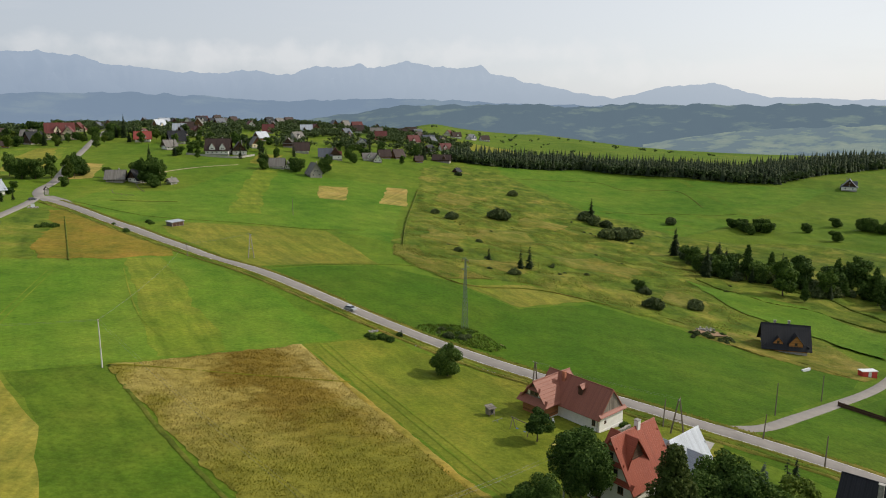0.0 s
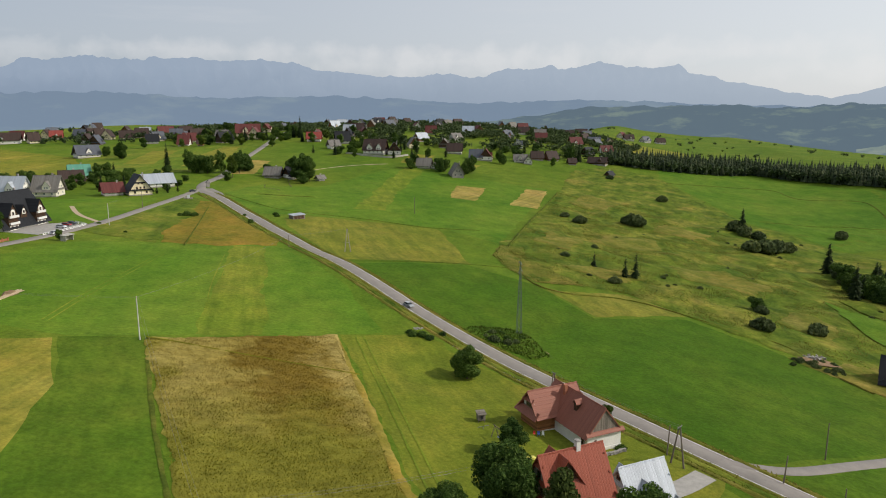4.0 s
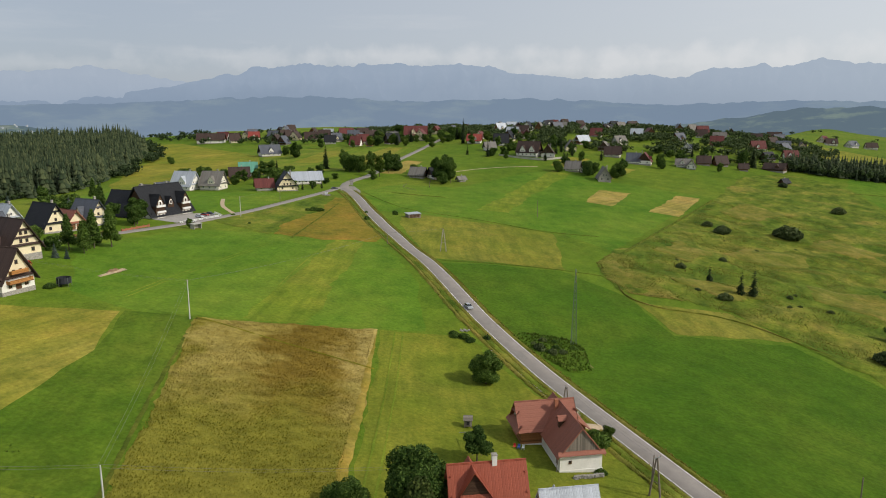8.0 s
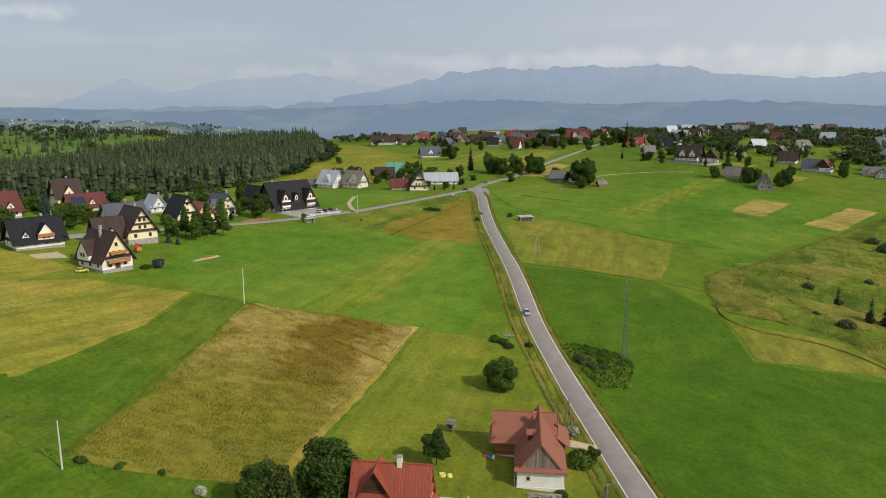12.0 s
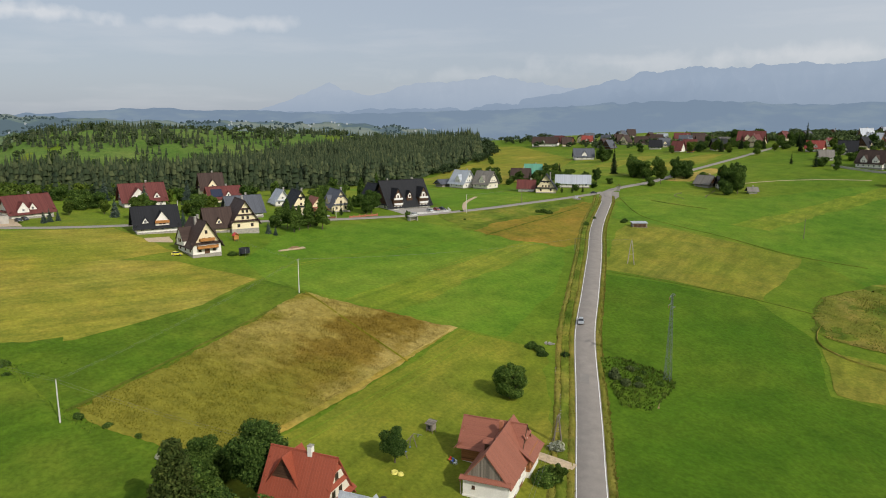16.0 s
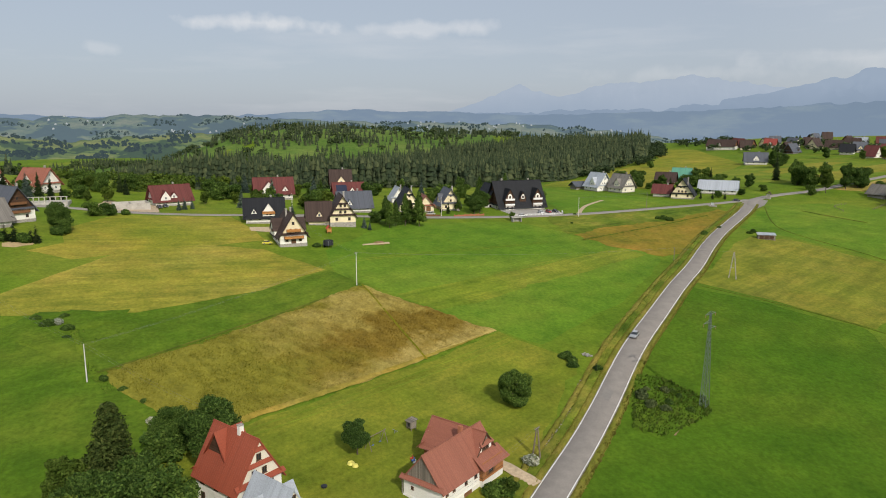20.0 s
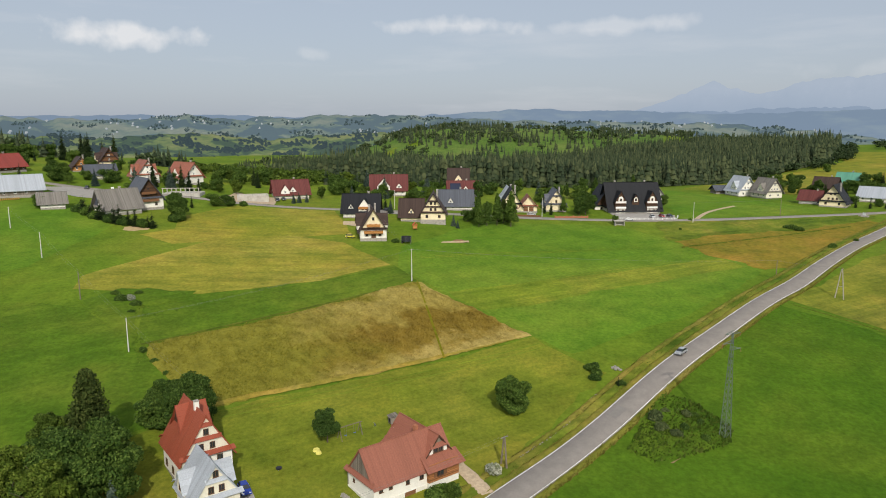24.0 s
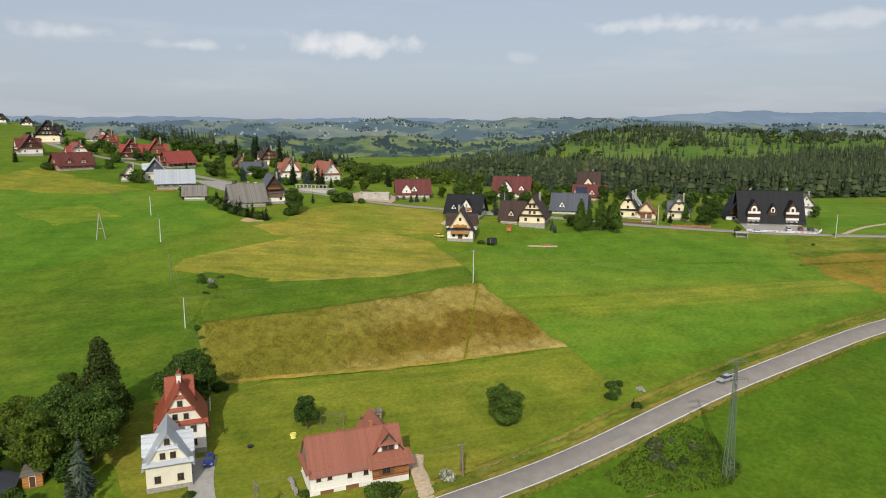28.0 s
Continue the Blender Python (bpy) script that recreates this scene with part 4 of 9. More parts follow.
ribbon("road_verge", main_line, [(3.0, 0), (3.5, 0.18), (4.1, 0.15), (4.7, 0.0)], "straw_mix", "dry uncut grass along the road edge", "verge", 0.07, ragged=0.22, seed=1, relief=0.3)
ribbon("road_verge", main_line, [(-4.5, 0), (-4.0, 0.15), (-3.5, 0.15), (-3.0, 0)], "straw_mix", "dry uncut grass along the road edge", "verge", 0.07, ragged=0.22, seed=5, relief=0.25)
ribbon("road_ditch", main_line, [(-6.6, 0.05), (-6.0, 0.1), (-5.4, -0.02), (-4.9, 0.08), (-4.4, 0.02)], "moor", "shallow weedy ditch beside the road", "ditch", 0.06, ragged=0.6, seed=6, relief=0.35)
ribbon("field_balk", main_line, [(-8.0, 0), (-7.5, 0.15), (-7.0, 0.15), (-6.5, 0)], "straw_mix", "strip of dry grass along the lawn edge", "verge", 0.07, ragged=0.8, seed=8, relief=0.25)
ribbon("road", main_line, [(-3.15, -0.12), (-3.0, 0.0), (0, 0.05), (3.0, 0.0), (3.15, -0.12)], "asphalt", "grey worn asphalt country road with white edge lines", "road", 0.16)
ribbon("road_line", main_line, [(-2.86, 0), (-2.7, 0)], "road_paint", "white painted edge line", "road marking", 0.178)
ribbon("road_line", main_line, [(2.7, 0), (2.86, 0)], "road_paint", "white painted edge line", "road marking", 0.178)
ribbon("road", hill_line, [(-2.9, -0.12), (-2.75, 0.0), (0, 0.05), (2.75, 0.0), (2.9, -0.12)], "asphalt", "grey asphalt road climbing to the village", "road", 0.20)
ribbon("road", village_line, [(-2.6, -0.12), (-2.45, 0.0), (0, 0.05), (2.45, 0.0), (2.6, -0.12)], "asphalt", "narrow grey asphalt road past the guesthouses", "road", 0.22)
ribbon("road", side_line, [(-1.7, -0.12), (-1.55, 0.0), (0, 0.04), (1.55, 0.0), (1.7, -0.12)], "asphalt", "narrow pale asphalt side road", "road", 0.18)
patch("junction_apron", [(-196, 361), (-214, 374), (-230, 392), (-222, 398), (-206, 384), (-194, 369)], "asphalt", "widened asphalt mouth of the junction", "road", lift=0.2, step=3, ragged=0)
patch("tar_repair", [(1, 190), (-3, 193.4), (-1.4, 195.2), (2.6, 191.8)], "asphalt_patch", "darker tar repair across the road", "road", lift=0.225, step=1.5, ragged=0.2)
ribbon("footpath", curve_through([(-170, 585), (-190, 560), (-205, 530), (-214, 500)], 4), [(-0.8, 0), (0.8, 0)], "gravel", "pale gravel footpath across the meadow", "path", 0.16)
ribbon("driveway", curve_through([(33.2, 163.7), (28.5, 160.9), (24.5, 158.2), (20.5, 156.6)], 1), [(-1.5, -0.2), (-1.2, 0), (0, 0.03), (1.2, 0), (1.5, -0.2)], "gravel", "sandy gravel drive to the house", "driveway", 0.42, ragged=0.3)
ribbon("driveway", curve_through([(56, 139), (50, 130), (43, 123.5), (36, 119)], 1), [(-2.2, 0), (0, 0.03), (2.2, 0)], "paving", "grey paved yard drive", "driveway", 0.12)
for off in (0.0, 1.9):
    ribbon("tyre_track", curve_through([(-32.5 + off, 178 + off * 0.66), (-12.5 + off, 146 + off * 0.66), (5.5 + off, 116 + off * 0.66), (11.5 + off, 106 + off * 0.66)], 2), [(-0.2, 0), (0.2, 0)], "strip_pale", "pale worn wheel track in the grass", "track", 0.12, ragged=0.15, seed=off)
ribbon("field_path", curve_through([(-71, 141.5), (-50, 146.5), (-30, 151), (-21, 153)], 2), [(-0.3, 0), (0.3, 0)], "ripe_meadow_green", "trodden line through the grass", "track", 0.45)
ribbon("furrow", curve_through([(-71, 142), (-43, 107.5), (-15.5, 77)], 2), [(-0.45, 0), (0, 0.1), (0.45, 0)], "weeds", "dark trodden furrow along the ripe hay", "track", 0.12, ragged=0.4)
ribbon("farm_track", curve_through([(-186, 262), (-215, 278), (-240, 300)], 4), [(-1.1, 0), (1.1, 0)], "gravel", "pale field track", "track", 0.15)

# ---- ditches, balks and worn lines ----
for high, wide, mat, pts in (
        (0.25, 0.8, "weeds", [(66, 701), (110, 722), (162, 733), (181, 697), (230, 689), (229, 612)]), (0.25, 0.7, "weeds", [(59, 638), (88, 584), (106, 556)]), (0.25, 0.7, "weeds", [(133, 570), (185, 585), (246, 579)]),
        (0.35, 0.22, "straw_mix", [(-18, 325), (0, 284), (14, 276), (36, 285), (56, 283), (77, 275), (95, 268), (104, 248), (113, 234)]), (0.6, 0.4, "weeds", [(134, 361), (149, 327), (170, 305), (187, 283)]), (0.6, 0.4, "weeds", [(164, 361), (188, 338), (195, 296)]),
        (0.15, 0.28, "weeds", [(-202, 381), (-146, 350), (-99, 357), (-67, 361), (-42, 377)]), (0.2, 0.6, "weeds", [(-188, 394), (-172, 398), (-154, 405)]), (0.35, 0.35, "weeds", [(-132, 242), (-157, 288), (-181, 332)]),
        (0.7, 0.6, "weeds", [(-20, 345), (-22, 420), (-21, 500), (-20, 560)]), (0.12, 0.25, "weeds", [(-66, 258), (-48, 275), (-28, 291), (-10, 301)])):
    line = curve_through(pts, 1.5)
    ribbon("ditch_growth", line, [(-wide, 0), (-wide * 0.3, high * 0.6), (wide * 0.4, high * 0.5), (wide, 0)], mat, "dark rank growth along a shallow ditch", "ditch", high * 0.45, ragged=0.5 * wide, seed=wide, relief=high)
for a, b, c in (((-52, 150), (-80, 180), (-110, 236)), ((-50.4, 151.2), (-78, 181.4), (-108, 237)), ((-100, 140), (-112, 170), (-130, 225)), ((-98.4, 140.6), (-110.3, 170.6), (-128.4, 225.6))):
    ribbon("wheel_track", curve_through([a, b, c], 2), [(-0.2, 0), (0.2, 0)], "strip_pale", "faint wheel track in the meadow", "track", 0.12, ragged=0.1)

# ---- far country ----
def far_range(name, profile, r0, r1, foot, material, label, az_step=0.25, rough=0.25, centre=(85, 100), seed=1.0, back=160.0, gully=0.0):
    """Hills round the horizon: skyline given as azimuth (degrees left of +y) and elevation."""
    az = np.arange(profile[0][0], profile[-1][0] + 0.01, az_step)
    el = np.interp(az, [p[0] for p in profile], [p[1] for p in profile])
    rows = np.linspace(0, 1, 22)
    v = []
    for k in list(rows) + [1.15]:
        for a, e in zip(az, el):
            w = radians(a)
            top = 64 + math.tan(radians(e)) * r1
            jag = noise.fractal(Vector((a * 0.8, seed, 0)), 0.85, 2.1, 6) * rough * max(top - foot, 30) * 0.17
            rel = noise.fractal(Vector((a * 0.45, k * 2.6, seed)), 0.9, 2.0, 6)
            kk = min(k, 1.0)
            z = foot + (top + jag - foot) * (kk ** 0.9 + 0.16 * rough * rel * math.sin(math.pi * kk))
            if gully:
                fold = abs(noise.noise(Vector((a * 0.55 + 0.8 * noise.noise(Vector((a * 0.3, k * 2, seed))), k * 1.1, seed + 4)))) + 0.5 * abs(noise.noise(Vector((a * 1.5, k * 2.0, seed + 8))))
                z += gully * (top - foot) * (0.35 - fold) * math.sin(math.pi * kk) ** 0.8
            r = r0 + (r1 - r0) * kk + (rel * (r1 - r0) * 0.1 * math.sin(math.pi * kk))
            if k > 1:
                z, r = foot - 40, r1 + back
            v.append((centre[0] - math.sin(w) * r, centre[1] + math.cos(w) * r, z))
    n = len(az)
    q = np.arange(len(rows))[:, None] * n + np.arange(n - 1)[None]
    f = np.stack([q, q + n, q + n + 1, q + 1], -1).reshape(-1, 4)
    return tagged(new(name, array_mesh(name, v, f, material, True)), label, "distant hills", kind="structure")


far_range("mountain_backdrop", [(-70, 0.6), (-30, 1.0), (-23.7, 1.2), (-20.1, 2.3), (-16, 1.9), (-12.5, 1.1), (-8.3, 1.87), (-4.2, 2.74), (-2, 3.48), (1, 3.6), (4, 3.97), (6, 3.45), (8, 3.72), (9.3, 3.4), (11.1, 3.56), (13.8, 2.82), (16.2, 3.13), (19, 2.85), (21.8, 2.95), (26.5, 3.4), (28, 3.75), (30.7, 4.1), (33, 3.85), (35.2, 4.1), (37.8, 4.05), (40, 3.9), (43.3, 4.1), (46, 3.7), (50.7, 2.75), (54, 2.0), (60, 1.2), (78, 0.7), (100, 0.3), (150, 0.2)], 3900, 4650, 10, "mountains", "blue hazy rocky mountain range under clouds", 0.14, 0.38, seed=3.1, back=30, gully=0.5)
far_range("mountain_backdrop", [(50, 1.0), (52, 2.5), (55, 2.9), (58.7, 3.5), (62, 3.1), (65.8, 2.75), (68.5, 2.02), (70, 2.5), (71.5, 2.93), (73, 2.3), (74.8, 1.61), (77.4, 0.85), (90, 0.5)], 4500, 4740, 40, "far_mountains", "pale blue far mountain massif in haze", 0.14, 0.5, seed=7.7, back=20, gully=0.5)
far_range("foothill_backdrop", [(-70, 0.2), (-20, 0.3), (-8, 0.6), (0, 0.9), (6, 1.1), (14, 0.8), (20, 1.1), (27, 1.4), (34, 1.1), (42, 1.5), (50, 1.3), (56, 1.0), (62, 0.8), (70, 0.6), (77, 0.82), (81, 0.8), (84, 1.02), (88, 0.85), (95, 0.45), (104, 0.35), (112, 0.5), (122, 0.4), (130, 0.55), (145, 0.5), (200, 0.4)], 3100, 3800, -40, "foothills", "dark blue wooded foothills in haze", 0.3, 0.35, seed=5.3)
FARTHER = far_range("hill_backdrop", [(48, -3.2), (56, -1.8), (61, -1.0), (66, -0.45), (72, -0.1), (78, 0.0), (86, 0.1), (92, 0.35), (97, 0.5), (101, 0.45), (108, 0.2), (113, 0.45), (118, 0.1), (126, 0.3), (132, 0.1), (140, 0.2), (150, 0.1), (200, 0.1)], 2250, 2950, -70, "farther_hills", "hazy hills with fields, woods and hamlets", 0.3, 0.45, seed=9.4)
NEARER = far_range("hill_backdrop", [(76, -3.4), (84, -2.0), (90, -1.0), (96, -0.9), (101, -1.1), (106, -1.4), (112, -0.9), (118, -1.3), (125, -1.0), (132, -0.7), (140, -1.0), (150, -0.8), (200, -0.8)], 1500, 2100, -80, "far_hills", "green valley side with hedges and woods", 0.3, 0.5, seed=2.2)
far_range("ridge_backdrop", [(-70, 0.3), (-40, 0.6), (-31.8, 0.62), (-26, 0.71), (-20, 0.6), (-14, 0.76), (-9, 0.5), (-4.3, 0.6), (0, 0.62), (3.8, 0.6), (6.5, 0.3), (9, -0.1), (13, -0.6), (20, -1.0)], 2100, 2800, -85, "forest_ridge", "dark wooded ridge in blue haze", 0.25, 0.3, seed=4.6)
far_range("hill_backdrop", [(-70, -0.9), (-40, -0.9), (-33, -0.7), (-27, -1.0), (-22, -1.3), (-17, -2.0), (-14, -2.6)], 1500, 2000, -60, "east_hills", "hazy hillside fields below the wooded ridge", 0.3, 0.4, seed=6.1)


def on_hill(ob, share, size, seed, jitter):
    """Places on a far hillside, gathered in drifts."""
    rng = np.random.default_rng(seed)
    out = []
    me = ob.data
    for p in me.polygons:
        if p.normal.z < 0.15:
            continue
        c = p.center
        k = noise.fractal(Vector((c.x / size, c.y / size, seed)), 1.0, 2.0, 3)
        if k > share:
            for _ in range(2):
                a, b, d, e = [me.vertices[i].co for i in p.vertices]
                u, v = rng.random(), rng.random()
                out.append(tuple((a * (1 - u) + b * u) * (1 - v) + (e * (1 - u) + d * u) * v))
    return np.array(out)


def far_woods(name, ob, share, size, seed, material, label, low, high):
    pts = on_hill(ob, share, size, seed, 8)
    rng = np.random.default_rng(seed)
    v0, f0 = [], []
    for i in range(14):
        d = rng.normal(size=3)
        d /= np.linalg.norm(d)
        t = np.cross(d, rng.normal(size=3))
        t /= np.linalg.norm(t)
        u = np.cross(d, t)
        c = np.array([0, 0, 0.5]) + d * np.array([0.5, 0.5, 0.42])
        v0 += [c + t * 0.42, c - t * 0.25 + u * 0.4, c - t * 0.25 - u * 0.4]
        f0.append((3 * i, 3 * i + 1, 3 * i + 2))
    v0, f0 = np.array(v0), np.array(f0)
    h = rng.uniform(low, high, len(pts))
    v = (v0[None] * h[:, None, None] + pts[:, None, :]).reshape(-1, 3)
    f = (f0[None] + (np.arange(len(pts)) * len(v0))[:, None, None]).reshape(-1, 3)
    return tagged(new(name, array_mesh(name, v, f, material)), label, "forest", kind="stuff")


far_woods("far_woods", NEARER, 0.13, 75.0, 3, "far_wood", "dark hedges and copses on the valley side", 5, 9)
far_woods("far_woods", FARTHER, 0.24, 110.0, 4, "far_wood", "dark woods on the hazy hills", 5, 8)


def far_hamlet(ob, share, size, seed, count):
    pts = on_hill(ob, share, size, seed, 8)
    rng = np.random.default_rng(seed)
    pts = pts[rng.choice(len(pts), min(count, len(pts)), replace=False)]
    s = Shape()
    for x, y, z in pts:
        a = rng.uniform(3, 5)
        k = len(s.v)
        s.v += [(x - a, y - 3, z - 2), (x + a, y - 3, z - 2), (x + a, y + 3, z - 2), (x - a, y + 3, z - 2), (x - a, y - 3, z + 3), (x + a, y - 3, z + 3), (x + a, y + 3, z + 3), (x - a, y + 3, z + 3), (x - a, y, z + 6), (x + a, y, z + 6)]
        s.f += [tuple(k + i for i in q) for q in ((0, 1, 5, 4), (1, 2, 6, 9, 5), (2, 3, 7, 6), (3, 0, 4, 8, 7), (4, 5, 9, 8), (6, 7, 8, 9))]
    return tagged(new("far_hamlet", s.mesh("far_hamlet", "far_walls")), "pale specks of far houses on the hills", "houses", kind="stuff")


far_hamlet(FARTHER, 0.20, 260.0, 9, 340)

# ---- trees ----
def leaf_cloud(blobs, count, size, rng, flat=0.25):
    """Small leaf cards over rounded masses: corner and face arrays."""
    b = np.array(blobs, float)                       # x y z rx ry rz
    share = b[:, 3] * b[:, 4] + b[:, 5] * b[:, 4]
    pick = rng.choice(len(b), count, p=share / share.sum())
    d = rng.normal(size=(count, 3))
    d /= np.linalg.norm(d, axis=1)[:, None]
    rad = 1 - 0.5 * rng.random(count) ** 2.2
    lump = np.array([1 + 0.22 * noise.noise(Vector(q) * 2.3 + Vector((i * 3.7, 0, 0))) for q, i in zip(d, pick)])
    c = b[pick, :3] + d * b[pick, 3:6] * (rad * lump)[:, None]
    nrm = d + rng.normal(size=(count, 3)) * 0.75 + np.array([0, 0, flat])
    nrm /= np.linalg.norm(nrm, axis=1)[:, None]
    t = np.cross(nrm, rng.normal(size=(count, 3)))
    t /= np.linalg.norm(t, axis=1)[:, None]
    u = np.cross(nrm, t)
    s = size * rng.uniform(0.55, 1.35, count)[:, None]
    v = np.stack([c - t * s * 0.9, c - u * s * 0.55 + nrm * s * 0.12, c + t * s * 0.9, c + u * s * 0.55 + nrm * s * 0.12], 1).reshape(-1, 3)
    return v, np.arange(count * 4).reshape(-1, 4)


def trunk_shape(h, r, limbs, rng, lean=0.0):
    s = Shape()
    p, rr = Vector((0, 0, -0.6)), r
    for i in range(4):
        q = Vector((lean * (i + 1) * 0.25 + rng.uniform(-0.1, 0.1), rng.uniform(-0.1, 0.1), h * (i + 1) / 4))
        s.rod(p, q, rr, rr * 0.78, 8)
        p, rr = q, rr * 0.78
    for i in range(limbs):
        z = h * rng.uniform(0.45, 0.95)
        w = 2 * math.pi * i / limbs + rng.uniform(-0.4, 0.4)
        ln = h * rng.uniform(0.35, 0.6)
        a = Vector((lean * z / h, 0, z))
        m = a + Vector((math.cos(w) * ln * 0.5, math.sin(w) * ln * 0.5, ln * 0.35))
        s.rod(a, m, r * 0.4, r * 0.25, 5)
        s.rod(m, m + Vector((math.cos(w + 0.3) * ln * 0.5, math.sin(w + 0.3) * ln * 0.5, ln * 0.45)), r * 0.25, r * 0.08, 5)
    return s


PROTO = {}


def proto_tree(key, name, label, category, crown_mesh, trunk, crown_label=""):
    e = new(name)
    e.empty_display_size = 0.3
    tagged(e, label, category)
    if trunk:
        part("trunk", trunk, "bark", e)
    part("crown", crown_mesh, "", e, crown_label)
    PROTO[key] = [e, False]


def plant(key, x, y, size=1.0, turn=None, label="", group="", wide=1.0, sink=0.15):
    """Put a tree of a kind at a place; the first one uses the pattern itself."""
    e, used = PROTO[key]
    sink = sink + (0.85 * size if key in ("round", "oval", "pale") else 0.3 * size if key == "maple" else 0.0)
    w = turn if turn is not None else (x * 37.1 + y * 17.3) % 360
    m = pose(x, y, gz(x, y) - sink, 0, 0, w) @ Matrix.Diagonal((size * wide, size * wide, size, 1))
    if used:
        ob = copy_thing(e, m)
        s = e.scale
        ob.matrix_basis = m
    else:
        ob = e
        ob.matrix_basis = m
        PROTO[key][1] = True
    if label:
        ob["label"] = label
    if group:
        ob["group"] = group
    return ob


def broad(key, blobs, count, size, h, r, mat="leaf", limbs=6, seed=1, name="tree", label="leafy green broad-crowned tree on the grass", category="tree", lean=0.0):
    rng = np.random.default_rng(seed)
    v, f = leaf_cloud(blobs, count, size, rng)
    proto_tree(key, name, label, category, array_mesh("crown", v, f, mat), trunk_shape(h, r, limbs, rng, lean) if h else None)


def lumps(n, rx, rz, z, lump, seed):
    """A crown outline out of several masses round an axis."""
    rng = np.random.default_rng(seed)
    out = [(0, 0, z, rx * 0.58, rx * 0.58, rz * 0.74)]
    lx, ly = rng.uniform(-0.16, 0.16, 2) * rx
    for i in range(n):
        w, k = i * 2.4 + rng.uniform(-0.5, 0.5), rng.uniform(-0.85, 0.95)
        o = rx * math.sqrt(max(0.08, 1 - k * k)) * rng.uniform(0.5, 0.82)
        q = lump * rng.uniform(0.6, 1.3) * (1.1 - 0.3 * max(k, 0))
        out.append((math.cos(w) * o + lx * k, math.sin(w) * o + ly * k, z + k * rz * 0.8, q * rng.uniform(0.85, 1.2), q * rng.uniform(0.85, 1.2), q * rng.uniform(0.65, 0.95)))
    return out


def cone_lumps(n, r, h, lump, seed, low=0.14, blunt=0.25):
    """A tall crown that narrows upwards, out of many masses."""
    rng = np.random.default_rng(seed)
    out = [(0, 0, h * (low + 0.30), r * 0.6, r * 0.6, h * 0.28), (0, 0, h * 0.68, r * 0.38, r * 0.38, h * 0.24)]
    for i in range(n):
        k = (i + rng.random()) / n
        o = r * (1 - k) ** 0.8 * (1 - blunt) + r * blunt * 0.5 * (1 - k * k)
        w, q = i * 2.4 + rng.uniform(-0.5, 0.5), lump * (1.15 - 0.6 * k)
        out.append((math.cos(w) * o * 0.8, math.sin(w) * o * 0.8, h * (low + (0.95 - low) * k), q * rng.uniform(0.8, 1.3), q * rng.uniform(0.8, 1.3), q * rng.uniform(0.6, 0.95)))
    return out


def spruce_mesh(name, h, r, whorls, arms, mat, seed, droop=0.35, low=0.06, card=0.55):
    """Spruce crown: whorls of drooping boughs, each a few overlapping bent cards."""
    rng = np.random.default_rng(seed)
    v, f = [], []
    for i in range(whorls):
        k = i / (whorls - 1)
        z = h * (low + (1 - low) * k ** 0.92)
        ln = r * (1 - k) ** 0.85 * rng.uniform(0.85, 1.12) + 0.12
        for j in range(max(4, int(arms * (1 - 0.45 * k)))):
            w = 2 * math.pi * (j + rng.uniform(-0.25, 0.25)) / arms + i * 1.3
            L = ln * rng.uniform(0.7, 1.15)
            d, s = np.array([math.cos(w), math.sin(w), 0]), np.array([-math.sin(w), math.cos(w), 0])
            wd = (0.16 + card * L * 0.34)
            b = len(v)
            for q, (along, wide, dz) in enumerate(((0.05, 0.4, 0.12), (0.55, 1.0, -0.10), (1.0, 0.12, -droop))):
                c = d * L * along + np.array([0, 0, z + dz * L])
                v += [tuple(c - s * wd * wide - np.array([0, 0, 0.12 * L * (q == 1)])), tuple(c + np.array([0, 0, 0.05 * L])), tuple(c + s * wd * wide - np.array([0, 0, 0.12 * L * (q == 1)]))]
            for q in (0, 1):
                a = b + q * 3
                f += [(a, a + 1, a + 4, a + 3), (a + 1, a + 2, a + 5, a + 4)]
    v += [(0.1, 0, h * 0.96), (-0.1, 0.05, h * 0.96), (0, -0.1, h * 0.96), (0, 0, h * 1.03)]
    b = len(v) - 4
    f += [(b, b + 1, b + 3, b + 3)]
    return array_mesh(name, v, [q if len(set(q)) == 4 else q for q in f[:-1]], mat)


broad("lime", lumps(24, 3.7, 4.7, 5.5, 1.45, 11), 20000, 0.22, 5.5, 0.32, "leaf", 7, 21, label="dense dark green lime tree standing alone on the lawn")
broad("ash", lumps(14, 2.7, 2.9, 4.9, 1.1, 12), 9000, 0.22, 3.8, 0.20, "leaf", 6, 22, label="small leafy green tree with a short trunk")
broad("maple", lumps(30, 5.0, 5.8, 8.0, 1.7, 13), 24000, 0.25, 6.5, 0.38, "leaf", 8, 23, label="large dark green maple with a dense crown")
broad("tall_lime", lumps(40, 4.9, 6.6, 8.4, 1.7, 41), 28000, 0.25, 6, 0.36, "leaf", 6, 42, label="tall dense dark green lime tree with a rounded crown")
broad("soft_larch", cone_lumps(46, 4.9, 16, 1.5, 43, 0.1, 0.3), 17000, 0.24, 6, 0.28, "larch_needle", 8, 44, name="larch_tree", label="tall feathery olive-green larch")
broad("pine", cone_lumps(26, 2.7, 14, 1.15, 45, 0.2, 0.35), 5200, 0.32, 5, 0.22, "leaf", 6, 46, name="pine_tree", label="tall dark green garden tree with tiers of boughs")
broad("birch", lumps(26, 3.5, 5.9, 7.6, 1.2, 14), 13000, 0.25, 8.0, 0.22, "leaf_light", 7, 24, label="tall light green birch with a loose crown")
broad("round", lumps(16, 3.3, 3.4, 4.4, 1.25, 15), 4200, 0.33, 3.4, 0.22, "leaf", 5, 25, label="rounded dark green broadleaf tree")
